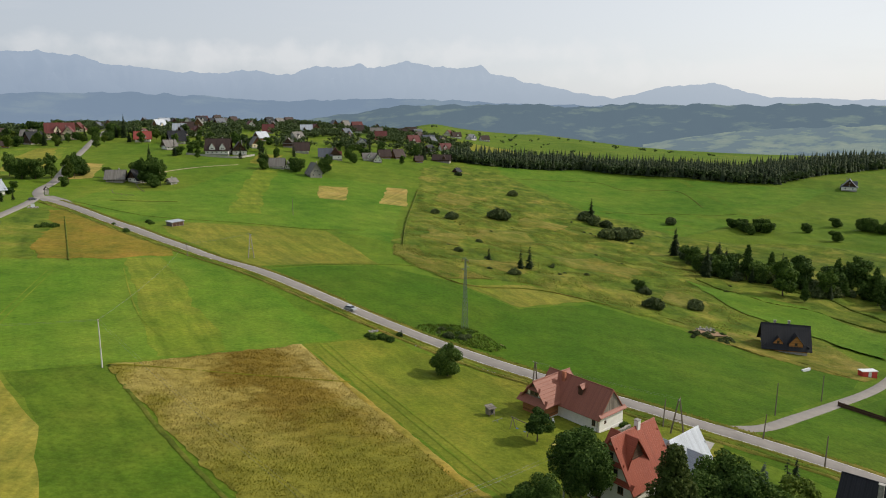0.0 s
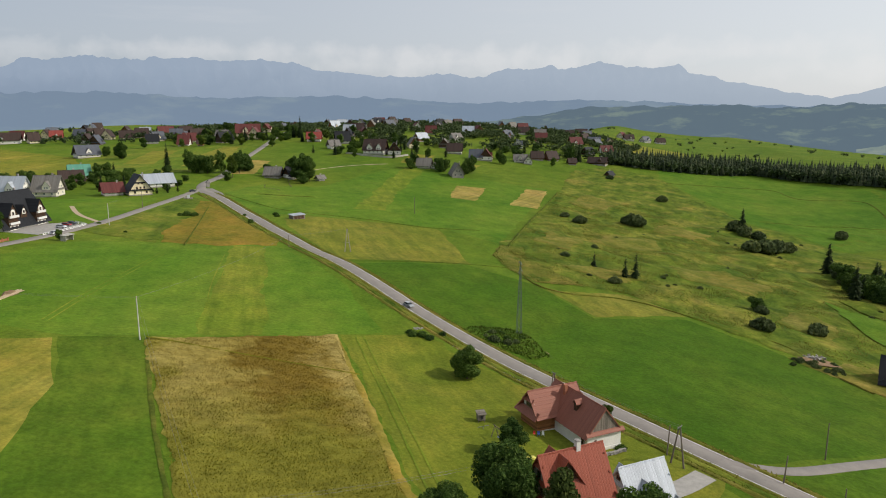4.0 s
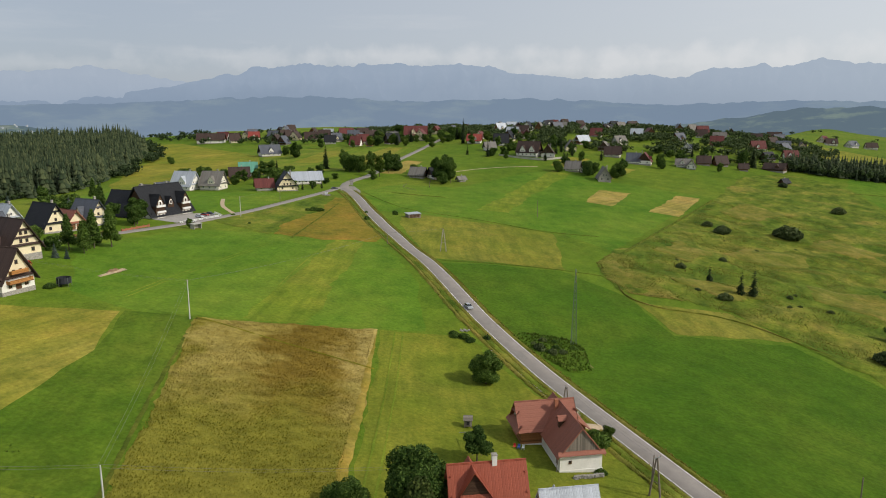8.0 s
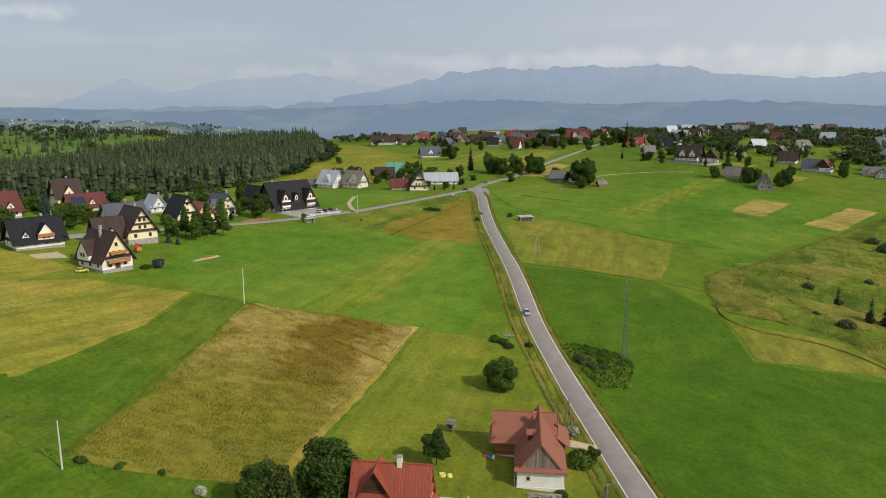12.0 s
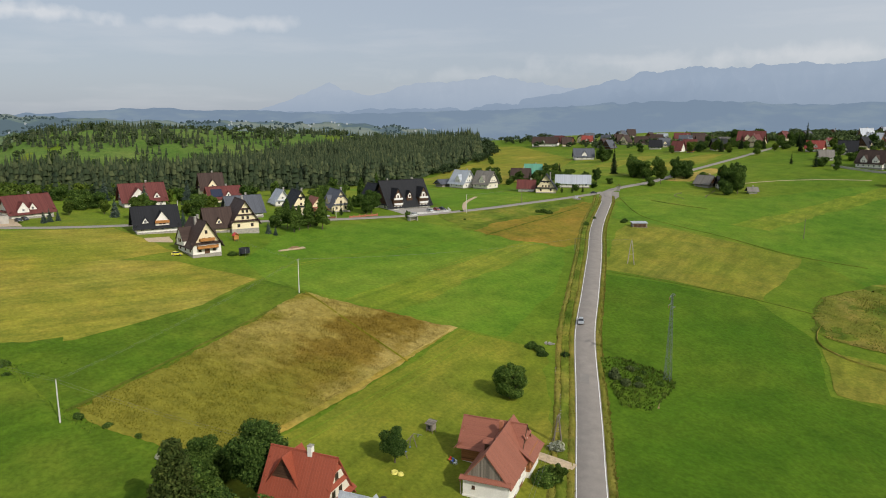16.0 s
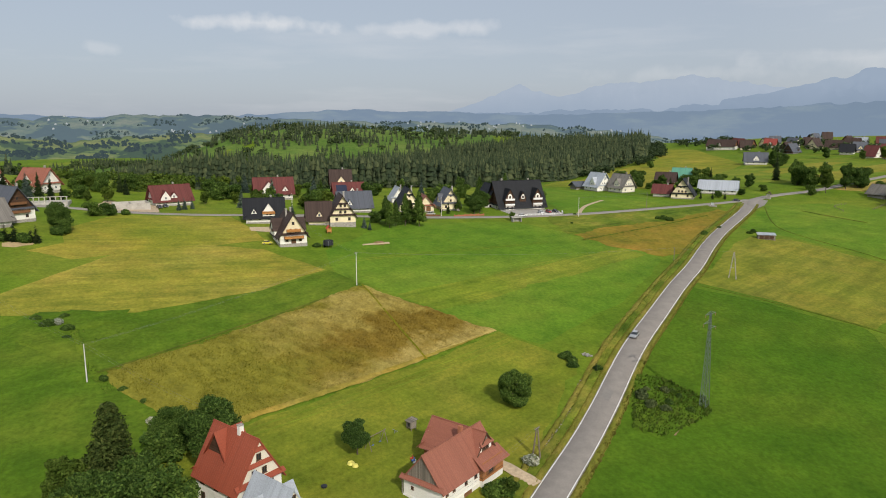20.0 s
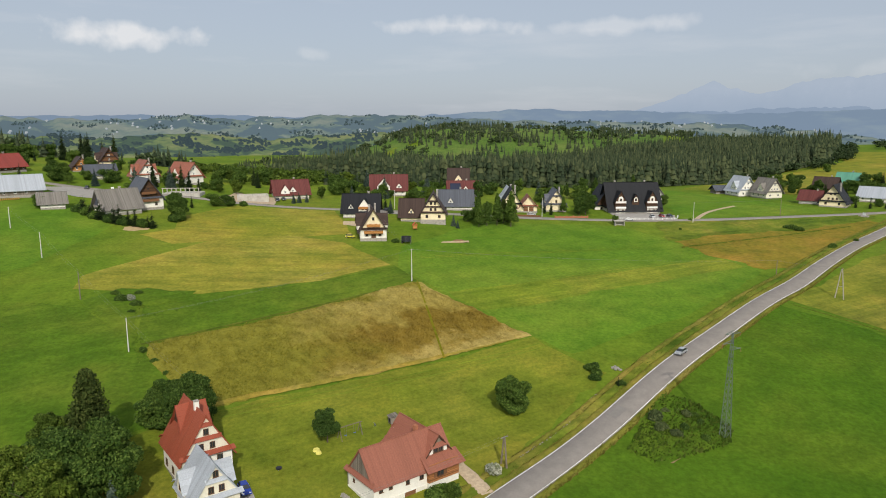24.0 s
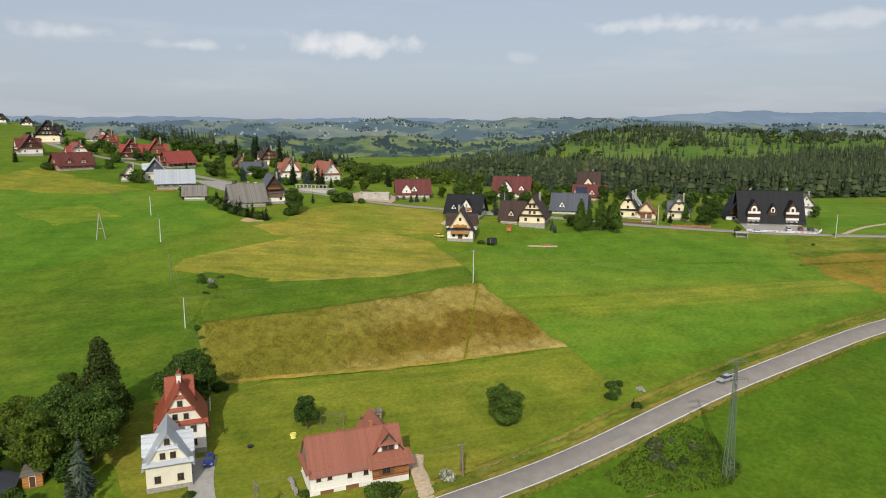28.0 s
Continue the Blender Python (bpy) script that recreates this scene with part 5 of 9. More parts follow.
broad("oval", lumps(16, 2.6, 4.4, 5.6, 1.1, 16), 4200, 0.32, 4.4, 0.20, "leaf", 5, 26, label="upright dark green broadleaf tree")
broad("pale", lumps(14, 2.9, 3.8, 4.8, 1.2, 17), 4000, 0.33, 3.8, 0.20, "leaf_light", 5, 27, label="light green broadleaf garden tree")
broad("bush", [(0, 0, 1.0, 1.5, 1.4, 1.1), (1.0, 0.4, 0.8, 1.1, 1.0, 0.9), (-0.9, -0.5, 0.8, 1.1, 1.2, 0.9), (0.1, -1.0, 0.7, 1.0, 0.8, 0.8)], 1900, 0.24, 0.7, 0.07, "leaf", 4, 28, name="bush", label="dense rounded green bush", category="bush")
broad("willow", [(0, 0, 1.8, 2.4, 2.2, 1.7), (1.6, 0.5, 1.4, 1.6, 1.5, 1.3), (-1.5, -0.7, 1.5, 1.7, 1.6, 1.3), (0.3, 1.5, 1.3, 1.5, 1.3, 1.2)], 1400, 0.5, 1.0, 0.12, "leaf_willow", 5, 29, name="willow_bush", label="grey-green willow bush on the moor", category="bush")
broad("blossom", [(0, 0, 0.9, 1.2, 1.2, 1.0), (0.7, 0.3, 0.8, 0.9, 0.8, 0.8)], 800, 0.26, 0.6, 0.05, "blossom", 4, 30, name="flowering_bush", label="bush covered in white blossom beside the road", category="bush")
proto_tree("spruce", "spruce_tree", "tall dark green spruce with drooping boughs", "tree", spruce_mesh("crown", 13, 2.6, 26, 13, "needle", 31, card=0.45), Shape().rod((0, 0, -0.6), (0, 0, 11), 0.22, 0.05, 7))
proto_tree("spruce_b", "spruce_tree", "narrow dark spruce", "tree", spruce_mesh("crown", 11, 1.9, 17, 9, "needle", 32), Shape().rod((0, 0, -0.6), (0, 0, 9), 0.2, 0.05, 6))
proto_tree("blue_spruce", "blue_spruce", "silvery blue garden spruce", "tree", spruce_mesh("crown", 10, 2.4, 26, 15, "needle_blue", 33, card=0.4), Shape().rod((0, 0, -0.6), (0, 0, 8.5), 0.2, 0.05, 6))
proto_tree("larch", "larch_tree", "light green larch with feathery boughs", "tree", spruce_mesh("crown", 15, 3.2, 20, 10, "leaf", 34, 0.15, 0.12, 0.8), Shape().rod((0, 0, -0.6), (0, 0, 13), 0.24, 0.05, 7))

# the tree on the lawn, the small tree by the swing, the grove by the red-roofed houses
plant("lime", 1.4, 169.3, 1.0, sink=0.6)
plant("ash", 19.3, 131.8, 0.95, label="small leafy green tree beside the wooden swing")
for key, x, y, s in (("tall_lime", 23.0, 106.0, 1.0), ("maple", 15.5, 97.5, 0.72), ("round", 19.0, 96.0, 1.0), ("round", 14.0, 101.0, 0.85), ("bush", 12.0, 104.5, 1.0), ("bush", 9.0, 98.5, 0.9), ("blossom", 5.5, 92.0, 0.8), ("soft_larch", 33.0, 91.5, 1.22), ("maple", 44.5, 100.5, 1.1), ("maple", 38.5, 96.5, 0.98), ("birch", 53.0, 95.8, 1.1), ("maple", 48.0, 92.5, 1.0), ("maple", 41.5, 89.5, 0.92), ("birch", 35.0, 85.0, 0.9), ("round", 50.5, 101.0, 0.9), ("oval", 57.0, 88.0, 1.2), ("maple", 44.5, 95.5, 1.1), ("birch", 50.0, 88.5, 1.1), ("round", 63.0, 84.0, 1.0), ("pale", 66.0, 95.0, 0.7), ("oval", 62.0, 101.0, 0.7)):
    plant(key, x, y, s, group="grove by the red-roofed houses")
plant("blue_spruce", 53.0, 106.0, 1.12, label="silver-green spruce before the small red shed")
for x, y, s in ((59.5, 111.0, 0.95), (66.5, 121.0, 0.6)):
    plant("spruce_b", x, y, s, label="young spruce at the road", group="young spruces at the road")
plant("bush", 35.5, 155.5, 1.35, label="dark green bush at the corner of the white house")
plant("bush", 33.5, 157.5, 1.0, label="dark green bush at the corner of the white house")
plant("pale", 36.5, 157.2, 0.55)
plant("bush", 40.0, 143.2, 0.6, label="small bush against the white gable wall")
plant("bush", 47.5, 124.5, 0.6, label="clipped shrub beside the paved drive")
plant("blossom", 26.0, 165.0, 1.15)
for x, y, s in ((-19.5, 189.5, 0.8), (-17.0, 190.5, 0.9), (-14.5, 189.8, 0.75), (-12.5, 195.8, 0.62), (-21.0, 191.0, 0.6)):
    plant("bush", x, y, s, label="low green bush at the field edge by the road", group="bushes at the field edge")
plant("spruce_b", -11.8, 195.0, 0.26, label="very small spruce by the road")
for i in range(15):
    w, r = i * 2.4, 0.25 + 0.7 * ((i * 7) % 11) / 11
    plant("willow" if i % 3 == 1 else "bush", 4.2 + math.cos(w) * 8.6 * r, 204.2 + math.sin(w) * 7.4 * r, 0.34 + 0.3 * ((i * 5) % 4) / 3, label="low scrub under the lattice pylon", group="scrub under the pylon")
for x, y, s in ((-174, 303, 1.2), (-171, 305, 1.0), (-176.5, 301, 0.8)):
    plant("bush", x, y, s, label="wide green bush in the dry meadow")
for x, y, s in ((-139.5, 304.4, 0.95), (-152, 320, 0.6), (-137, 326, 0.7), (-140, 330, 0.8), (-190, 262, 0.55), (-167, 251, 0.5)):
    plant("bush", x, y, s, label="small round bush near the road")
plant("oval", -174.5, 223.5, 0.55, label="dark thuja by the stone bus shelter")
for x, y, k in ((-40, 60, 1.0), (-44, 56, 0.7), (-38, 65, 0.8), (-46, 62, 0.6), (-33, 66, 0.5), (-12.5, 79, 0.6), (-8, 84, 0.5), (-3, 89, 0.45)):
    plant("bush", x, y, k, label="low bush on the weedy bank", group="bushes on the bank")
plant("blossom", -41, 62, 1.0, label="white-flowering bush on the weedy bank")

# moor bushes
for key, x, y, s in (("willow", 6, 456, 0.9), ("willow", 38, 478, 1.35), ("willow", 41, 481, 1.2), ("willow", -5, 469, 0.6), ("willow", 107, 520, 1.25), ("willow", 112, 512, 1.2), ("willow", 120, 508, 1.0), ("willow", 109, 458, 1.2), ("willow", 117, 462, 1.4), ("willow", 124, 466, 1.3), ("willow", 131, 469, 1.1), ("willow", 179, 544, 1.0), ("spruce_b", 22.6, 334.4, 0.48), ("spruce_b", 37, 324, 0.62), ("spruce_b", 41.5, 326.5, 0.72), ("willow", 33, 313, 0.55), ("round", 90.5, 313, 0.85), ("willow", 92, 309, 0.6), ("willow", 89, 285, 0.85), ("willow", 110.5, 295.5, 0.85), ("willow", 15, 673, 0.7), ("willow", 60, 600, 0.9), ("round", 268, 510, 1.0), ("round", 274, 481, 1.1), ("willow", 8, 345, 0.45), ("willow", 20, 380, 0.4)):
    plant(key, x, y, s * (1.7 if key == "willow" else 1.7 if key == "spruce_b" else 1.15), group="bushes on the moor" if key == "willow" else "")
rng = np.random.default_rng(49)
for i in range(46):
    x, y = rng.uniform(-14, 150), rng.uniform(300, 560)
    if y - 0.55 * x < 480 and y + 0.9 * x > 310:
        plant("willow", x, y, rng.uniform(0.16, 0.5), label="small grey-green willow scrub on the moor", group="scrub on the moor")
plant("spruce", 110.8, 519, 1.45, label="tall lone spruce rising from willow bushes")
rng = np.random.default_rng(50)
for i in range(84):
    k = rng.random()
    x, y = 143 + 80 * k + rng.normal() * 5, 398 - 68 * k + rng.normal() * 14
    plant(("round", "spruce", "willow", "oval", "willow", "pine")[i % 6], x, y, rng.uniform(0.9, 2.3) * (0.66 if i % 6 in (1, 5) else 1.0), group="trees of the wet grove")
for i in range(12):
    plant("round", 224 + i % 4 * 7 + rng.normal() * 3, 526 - i // 4 * 6 + rng.normal() * 3, rng.uniform(0.9, 1.4), group="trees beyond the moor")
for i in range(10):
    plant("round", 312 + rng.normal() * 12, 512 + rng.normal() * 8, rng.uniform(1.1, 1.7), group="trees beyond the moor")
for i in range(14):
    plant("willow", 92 + 17 * rng.random(), 258 - 12 * rng.random(), rng.uniform(0.3, 0.55), group="scrub on the building plot")


# ---- woods, uncounted ----
def wood_pattern(kind):
    rng = np.random.default_rng(kind)
    v, f = [], []
    if kind < 3:                                     # spruces of a few shapes
        for i in range(6):
            k = i / 5
            z0, r0 = 0.10 + 0.76 * k, (0.150, 0.120, 0.175)[kind] * (1.04 - k) ** 0.78 + 0.006
            n, b = 7, len(v)
            for j in range(n):
                w = 2 * math.pi * (j + rng.uniform(-0.2, 0.2)) / n + i
                rr = r0 * rng.uniform(0.55, 1.3)
                v.append((math.cos(w) * rr, math.sin(w) * rr, z0 - 0.03 * rng.random()))
            v.append((0, 0, z0 + 0.27 * (1.08 - 0.5 * k)))
            f += [(b + j, b + (j + 1) % n, b + n) for j in range(n)]
    else:                                            # broadleaf clump of small faces
        heart = rng.normal(size=(7, 3)) * np.array([0.15, 0.15, 0.17]) + np.array([0, 0, 0.55])
        for i in range(90):
            d = rng.normal(size=3)
            d /= np.linalg.norm(d)
            c = heart[i % 7] + d * np.array([0.17, 0.17, 0.19]) * rng.uniform(0.75, 1.15)
            t = np.cross(d, rng.normal(size=3))
            t /= np.linalg.norm(t)
            u = np.cross(d, t)
            b = len(v)
            v += [tuple(c + t * 0.10), tuple(c - t * 0.055 + u * 0.09), tuple(c - t * 0.055 - u * 0.09)]
            f.append((b, b + 1, b + 2))
    return np.array(v), np.array(f)


def wood(name, xs, ys, heights, kind, material, label, seed):
    rng = np.random.default_rng(seed)
    v0, f0 = wood_pattern(kind)
    n = len(xs)
    a = rng.uniform(0, 6.283, n)
    wide = rng.uniform(0.85, 1.25, n)
    c, s = np.cos(a), np.sin(a)
    X = (v0[None, :, 0] * c[:, None] - v0[None, :, 1] * s[:, None]) * (heights * wide)[:, None] + xs[:, None]
    Y = (v0[None, :, 0] * s[:, None] + v0[None, :, 1] * c[:, None]) * (heights * wide)[:, None] + ys[:, None]
    Z = v0[None, :, 2] * heights[:, None] + (land(xs, ys) - 0.8)[:, None]
    v = np.stack([X, Y, Z], -1).reshape(-1, 3)
    f = (f0[None] + (np.arange(n) * len(v0))[:, None, None]).reshape(-1, 3)
    return tagged(new(name, array_mesh(name, v, f, material)), label, "forest", kind="stuff")


def scatter(ring, gap, seed, clump=0.0):
    rng = np.random.default_rng(seed)
    xs, ys = [p[0] for p in ring], [p[1] for p in ring]
    mx, my = np.meshgrid(np.arange(min(xs), max(xs), gap), np.arange(min(ys), max(ys), gap))
    mx = mx.ravel() + rng.uniform(-0.5, 0.5, mx.size) * gap
    my = my.ravel() + rng.uniform(-0.5, 0.5, my.size) * gap
    ok = inside(mx, my, ring)
    mx, my = mx[ok], my[ok]
    if clump:
        keep = np.array([wave(a, b, clump, seed * 0.1) for a, b in zip(mx, my)]) > 0.02
        mx, my = mx[keep], my[keep]
    return mx, my


big_wood = [(-338, 108), (-332, 160), (-346, 215), (-352, 270), (-398, 314), (-482, 388), (-622, 528), (-800, 630), (-860, 560), (-850, 430), (-830, 330), (-790, 240), (-740, 160), (-700, 60), (-640, -60), (-470, -30), (-410, 20)]
fx, fy = scatter(big_wood, 3.9, 61)
rng = np.random.default_rng(62)
kind_of = rng.integers(0, 10, len(fx))
tall = (12 + 15 * rng.random(len(fx)) ** 1.3) * (1 + 0.25 * np.array([wave(a, b, 60, 2.0) for a, b in zip(fx, fy)]))
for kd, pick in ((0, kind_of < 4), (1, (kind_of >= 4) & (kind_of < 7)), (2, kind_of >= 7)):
    wood("spruce_forest", fx[pick], fy[pick], tall[pick], kd, "needle_haze", "dense dark spruce forest behind the village", 63 + kd)
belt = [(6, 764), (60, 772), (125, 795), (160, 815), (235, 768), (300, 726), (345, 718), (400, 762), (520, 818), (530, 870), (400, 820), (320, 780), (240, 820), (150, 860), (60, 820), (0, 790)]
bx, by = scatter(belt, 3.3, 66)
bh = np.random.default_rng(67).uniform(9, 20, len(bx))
wood("spruce_forest", bx[1::3], by[1::3], bh[1::3], 2, "needle_haze", "belt of dark spruces across the meadows", 168)
wood("spruce_forest", bx[2::3], by[2::3], bh[2::3] * 0.8, 3, "leaf_haze", "belt of dark spruces across the meadows", 169)
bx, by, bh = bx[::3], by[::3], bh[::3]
wood("spruce_forest", bx, by, bh, 0, "needle_haze", "belt of dark spruces across the meadows", 68)
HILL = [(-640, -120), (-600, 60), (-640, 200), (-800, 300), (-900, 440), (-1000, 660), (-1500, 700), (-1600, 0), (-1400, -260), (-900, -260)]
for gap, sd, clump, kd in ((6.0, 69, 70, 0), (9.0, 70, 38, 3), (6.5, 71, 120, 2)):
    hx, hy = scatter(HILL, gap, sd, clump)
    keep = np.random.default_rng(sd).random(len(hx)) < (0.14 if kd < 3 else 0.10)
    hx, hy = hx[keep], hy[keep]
    wood("hill_trees", hx, hy, np.random.default_rng(sd + 1).uniform(9, 18, len(hx)), kd, "needle_haze" if kd < 3 else "leaf_haze", "woods and scattered trees on the pasture hill", sd + 5)
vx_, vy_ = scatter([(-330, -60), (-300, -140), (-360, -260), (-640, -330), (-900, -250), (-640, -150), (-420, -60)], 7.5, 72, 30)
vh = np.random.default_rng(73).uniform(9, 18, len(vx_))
wood("hill_trees", vx_[::3], vy_[::3], vh[::3] * 0.8, 3, "leaf_haze", "mixed trees falling away into the valley", 74)
wood("hill_trees", vx_[1::3], vy_[1::3], vh[1::3], 0, "needle_haze", "mixed trees falling away into the valley", 174)
wood("hill_trees", vx_[2::3], vy_[2::3], vh[2::3], 2, "needle_haze", "mixed trees falling away into the valley", 274)
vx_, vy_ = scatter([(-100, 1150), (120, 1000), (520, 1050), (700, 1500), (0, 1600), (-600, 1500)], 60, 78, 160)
wood("village_trees", vx_, vy_, np.random.default_rng(79).uniform(5, 9, len(vx_)), 3, "leaf_haze", "hedgerow trees in the far fields", 80)
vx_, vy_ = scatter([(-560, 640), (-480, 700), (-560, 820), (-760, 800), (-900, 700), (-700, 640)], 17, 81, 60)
wood("village_trees", vx_, vy_, np.random.default_rng(82).uniform(8, 13, len(vx_)), 3, "leaf_haze", "garden trees along the hamlet", 83)
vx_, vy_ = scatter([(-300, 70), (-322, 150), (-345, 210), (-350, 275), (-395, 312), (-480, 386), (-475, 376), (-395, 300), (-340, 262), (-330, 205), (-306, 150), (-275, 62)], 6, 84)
wood("wood_edge", vx_[1::2], vy_[1::2], np.random.default_rng(285).uniform(9, 17, len(vx_[1::2])), 0, "needle_haze", "young spruces along the forest edge", 286)
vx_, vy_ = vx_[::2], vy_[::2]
wood("wood_edge", vx_, vy_, np.random.default_rng(85).uniform(5, 9, len(vx_)), 3, "leaf_haze", "leafy bushes along the forest edge", 86)
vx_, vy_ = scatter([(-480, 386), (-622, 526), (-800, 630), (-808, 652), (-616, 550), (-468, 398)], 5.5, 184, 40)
wood("wood_edge", vx_, vy_, np.random.default_rng(185).uniform(6, 13, len(vx_)), 3, "leaf_haze", "leafy trees along the end of the forest", 186)

vx_, vy_ = scatter([(-238, 22), (-262, 64), (-292, 70), (-330, 112), (-420, 20), (-350, -50), (-290, -20), (-255, 0)], 8, 87, 26)
wood("village_trees", vx_, vy_, np.random.default_rng(88).uniform(5, 10, len(vx_)), 3, "leaf_light", "light green bushes at the edge of the valley", 89)

# ---- standing grass, uncounted ----
def tufts(name, xs, ys, high, material, label, seed, lift=0.0):
    rng = np.random.default_rng(seed)
    n = len(xs)
    a = rng.uniform(0, 3.14, n)
    h = high * rng.uniform(0.5, 1.3, n)
    w = h * rng.uniform(0.35, 0.7, n)
    lean = rng.normal(size=(n, 2)) * 0.3
    z = land(xs, ys) + lift
    dx, dy = np.cos(a) * w, np.sin(a) * w
    p0 = np.stack([xs - dx, ys - dy, z], -1)
    p1 = np.stack([xs + dx, ys + dy, z], -1)
    p2 = np.stack([xs + dx * 0.7 + lean[:, 0] * h, ys + dy * 0.7 + lean[:, 1] * h, z + h], -1)
    v = np.stack([p0, p1, p2], 1).reshape(-1, 3)
    return tagged(new(name, array_mesh(name, v, np.arange(n * 3).reshape(-1, 3), material)), label, "grass", kind="stuff")


tx, ty = scatter([(-70, 140.3), (-53.5, 159.5), (-37, 174.2), (-15.6, 140.5), (2.4, 112), (8.4, 103.3), (1.2, 93), (-16, 78.5), (-42, 109)], 0.34, 90)
tufts("standing_hay", tx, ty, 0.26, "ripe_stem", "ripe standing grass stems in the golden field", 91, 0.3)
tx, ty = scatter(SCRUB, 0.42, 92)
tufts("weeds", tx, ty, 0.75, "tuft_green", "tall weeds under the pylon", 93)
tx, ty = scatter([(-42, 50), (-51, 55), (-52, 76), (-36, 78), (-28, 68), (-9, 84), (-6, 81), (-16, 74), (-30, 60)], 0.6, 194, 6)
tufts("weeds", tx, ty, 0.35, "tuft_green", "rank weeds on the unmown bank", 195)
tx, ty = scatter([(-20, 335), (-18, 560), (60, 560), (110, 480), (120, 300), (60, 285), (5, 292)], 1.2, 94)
tufts("moor_grass", tx[::2], ty[::2], 0.3, "tuft_green", "rank tussock grass on the moor", 95, 0.5)
tx, ty = scatter([(-20, 335), (-18, 560), (60, 560), (110, 480), (150, 400), (150, 280), (120, 262), (60, 285), (5, 292)], 0.9, 294, 14)
tufts("moor_grass", tx, ty, 0.4, "tuft_straw", "bleached tussocks on the moor", 295, 0.45)
tx, ty = scatter([(-24, 345), (-23, 318), (-12, 298), (2, 283), (24, 297), (8, 306), (-8, 324), (-12, 352)], 0.8, 96)
tufts("straw_grass", tx, ty, 0.4, "tuft_straw", "pale straw-like grass along the moor edge", 97, 0.4)
for s0, s1, sd, high, mat, text in ((3.3, 4.8, 98, 0.5, "tuft_straw", "long dry grass along the road"), (-4.6, -3.25, 99, 0.4, "tuft_straw", "long dry grass along the road"), (-6.6, -4.6, 100, 0.3, "tuft_green", "rank green growth in the road ditch"), (-8.0, -6.6, 101, 0.4, "tuft_straw", "dry grass along the lawn edge")):
    rng = np.random.default_rng(sd)
    pick = rng.integers(12, len(main_line) - 2, 9000)
    lerp = rng.random(9000)
    qx = np.array([main_line[i].x + (main_line[i + 1].x - main_line[i].x) * t for i, t in zip(pick, lerp)])
    qy = np.array([main_line[i].y + (main_line[i + 1].y - main_line[i].y) * t for i, t in zip(pick, lerp)])
    o = rng.uniform(s0, s1, 9000)
    tufts("verge_grass", qx + o * 0.63, qy + o * 0.77, high, mat, text, sd + 20)

# ---- houses ----
WINDOWS = {}
HOUSE_SPOTS = []


FAR = [False]


def window(parent, x, y, z, turn, w=1.1, h=1.3, trim="frame_white", name="window"):
    """A framed window set on a wall that faces the direction turn (degrees, 0 is +x)."""
    key = (w, h, trim)
    if key not in WINDOWS:
        s = Shape()
        for a in (-w / 2, w / 2 - 0.1):
            s.box(-0.03, 0.07, a, a + 0.1, 0, h)
        for c in (0, h - 0.1):
            s.box(-0.03, 0.07, -w / 2 + 0.1, w / 2 - 0.1, c, c + 0.1)
        s.box(-0.03, 0.06, -0.035, 0.035, 0.1, h - 0.1)
        s.box(-0.03, 0.14, -w / 2 - 0.06, w / 2 + 0.06, -0.06, 0)
        WINDOWS[key] = (s.mesh("window", trim), Shape().box(-0.02, 0.03, -w / 2 + 0.08, w / 2 - 0.08, 0.08, h - 0.08).mesh("pane", "glass_dark"))
    f, g = WINDOWS[key]
    if FAR[0]:
        return part(name, g, "", parent, at=pose(x, y, z, 0, 0, turn))
    ob = part(name, f, "", parent, at=pose(x, y, z, 0, 0, turn))
    part("pane", g, "", ob)
    return ob


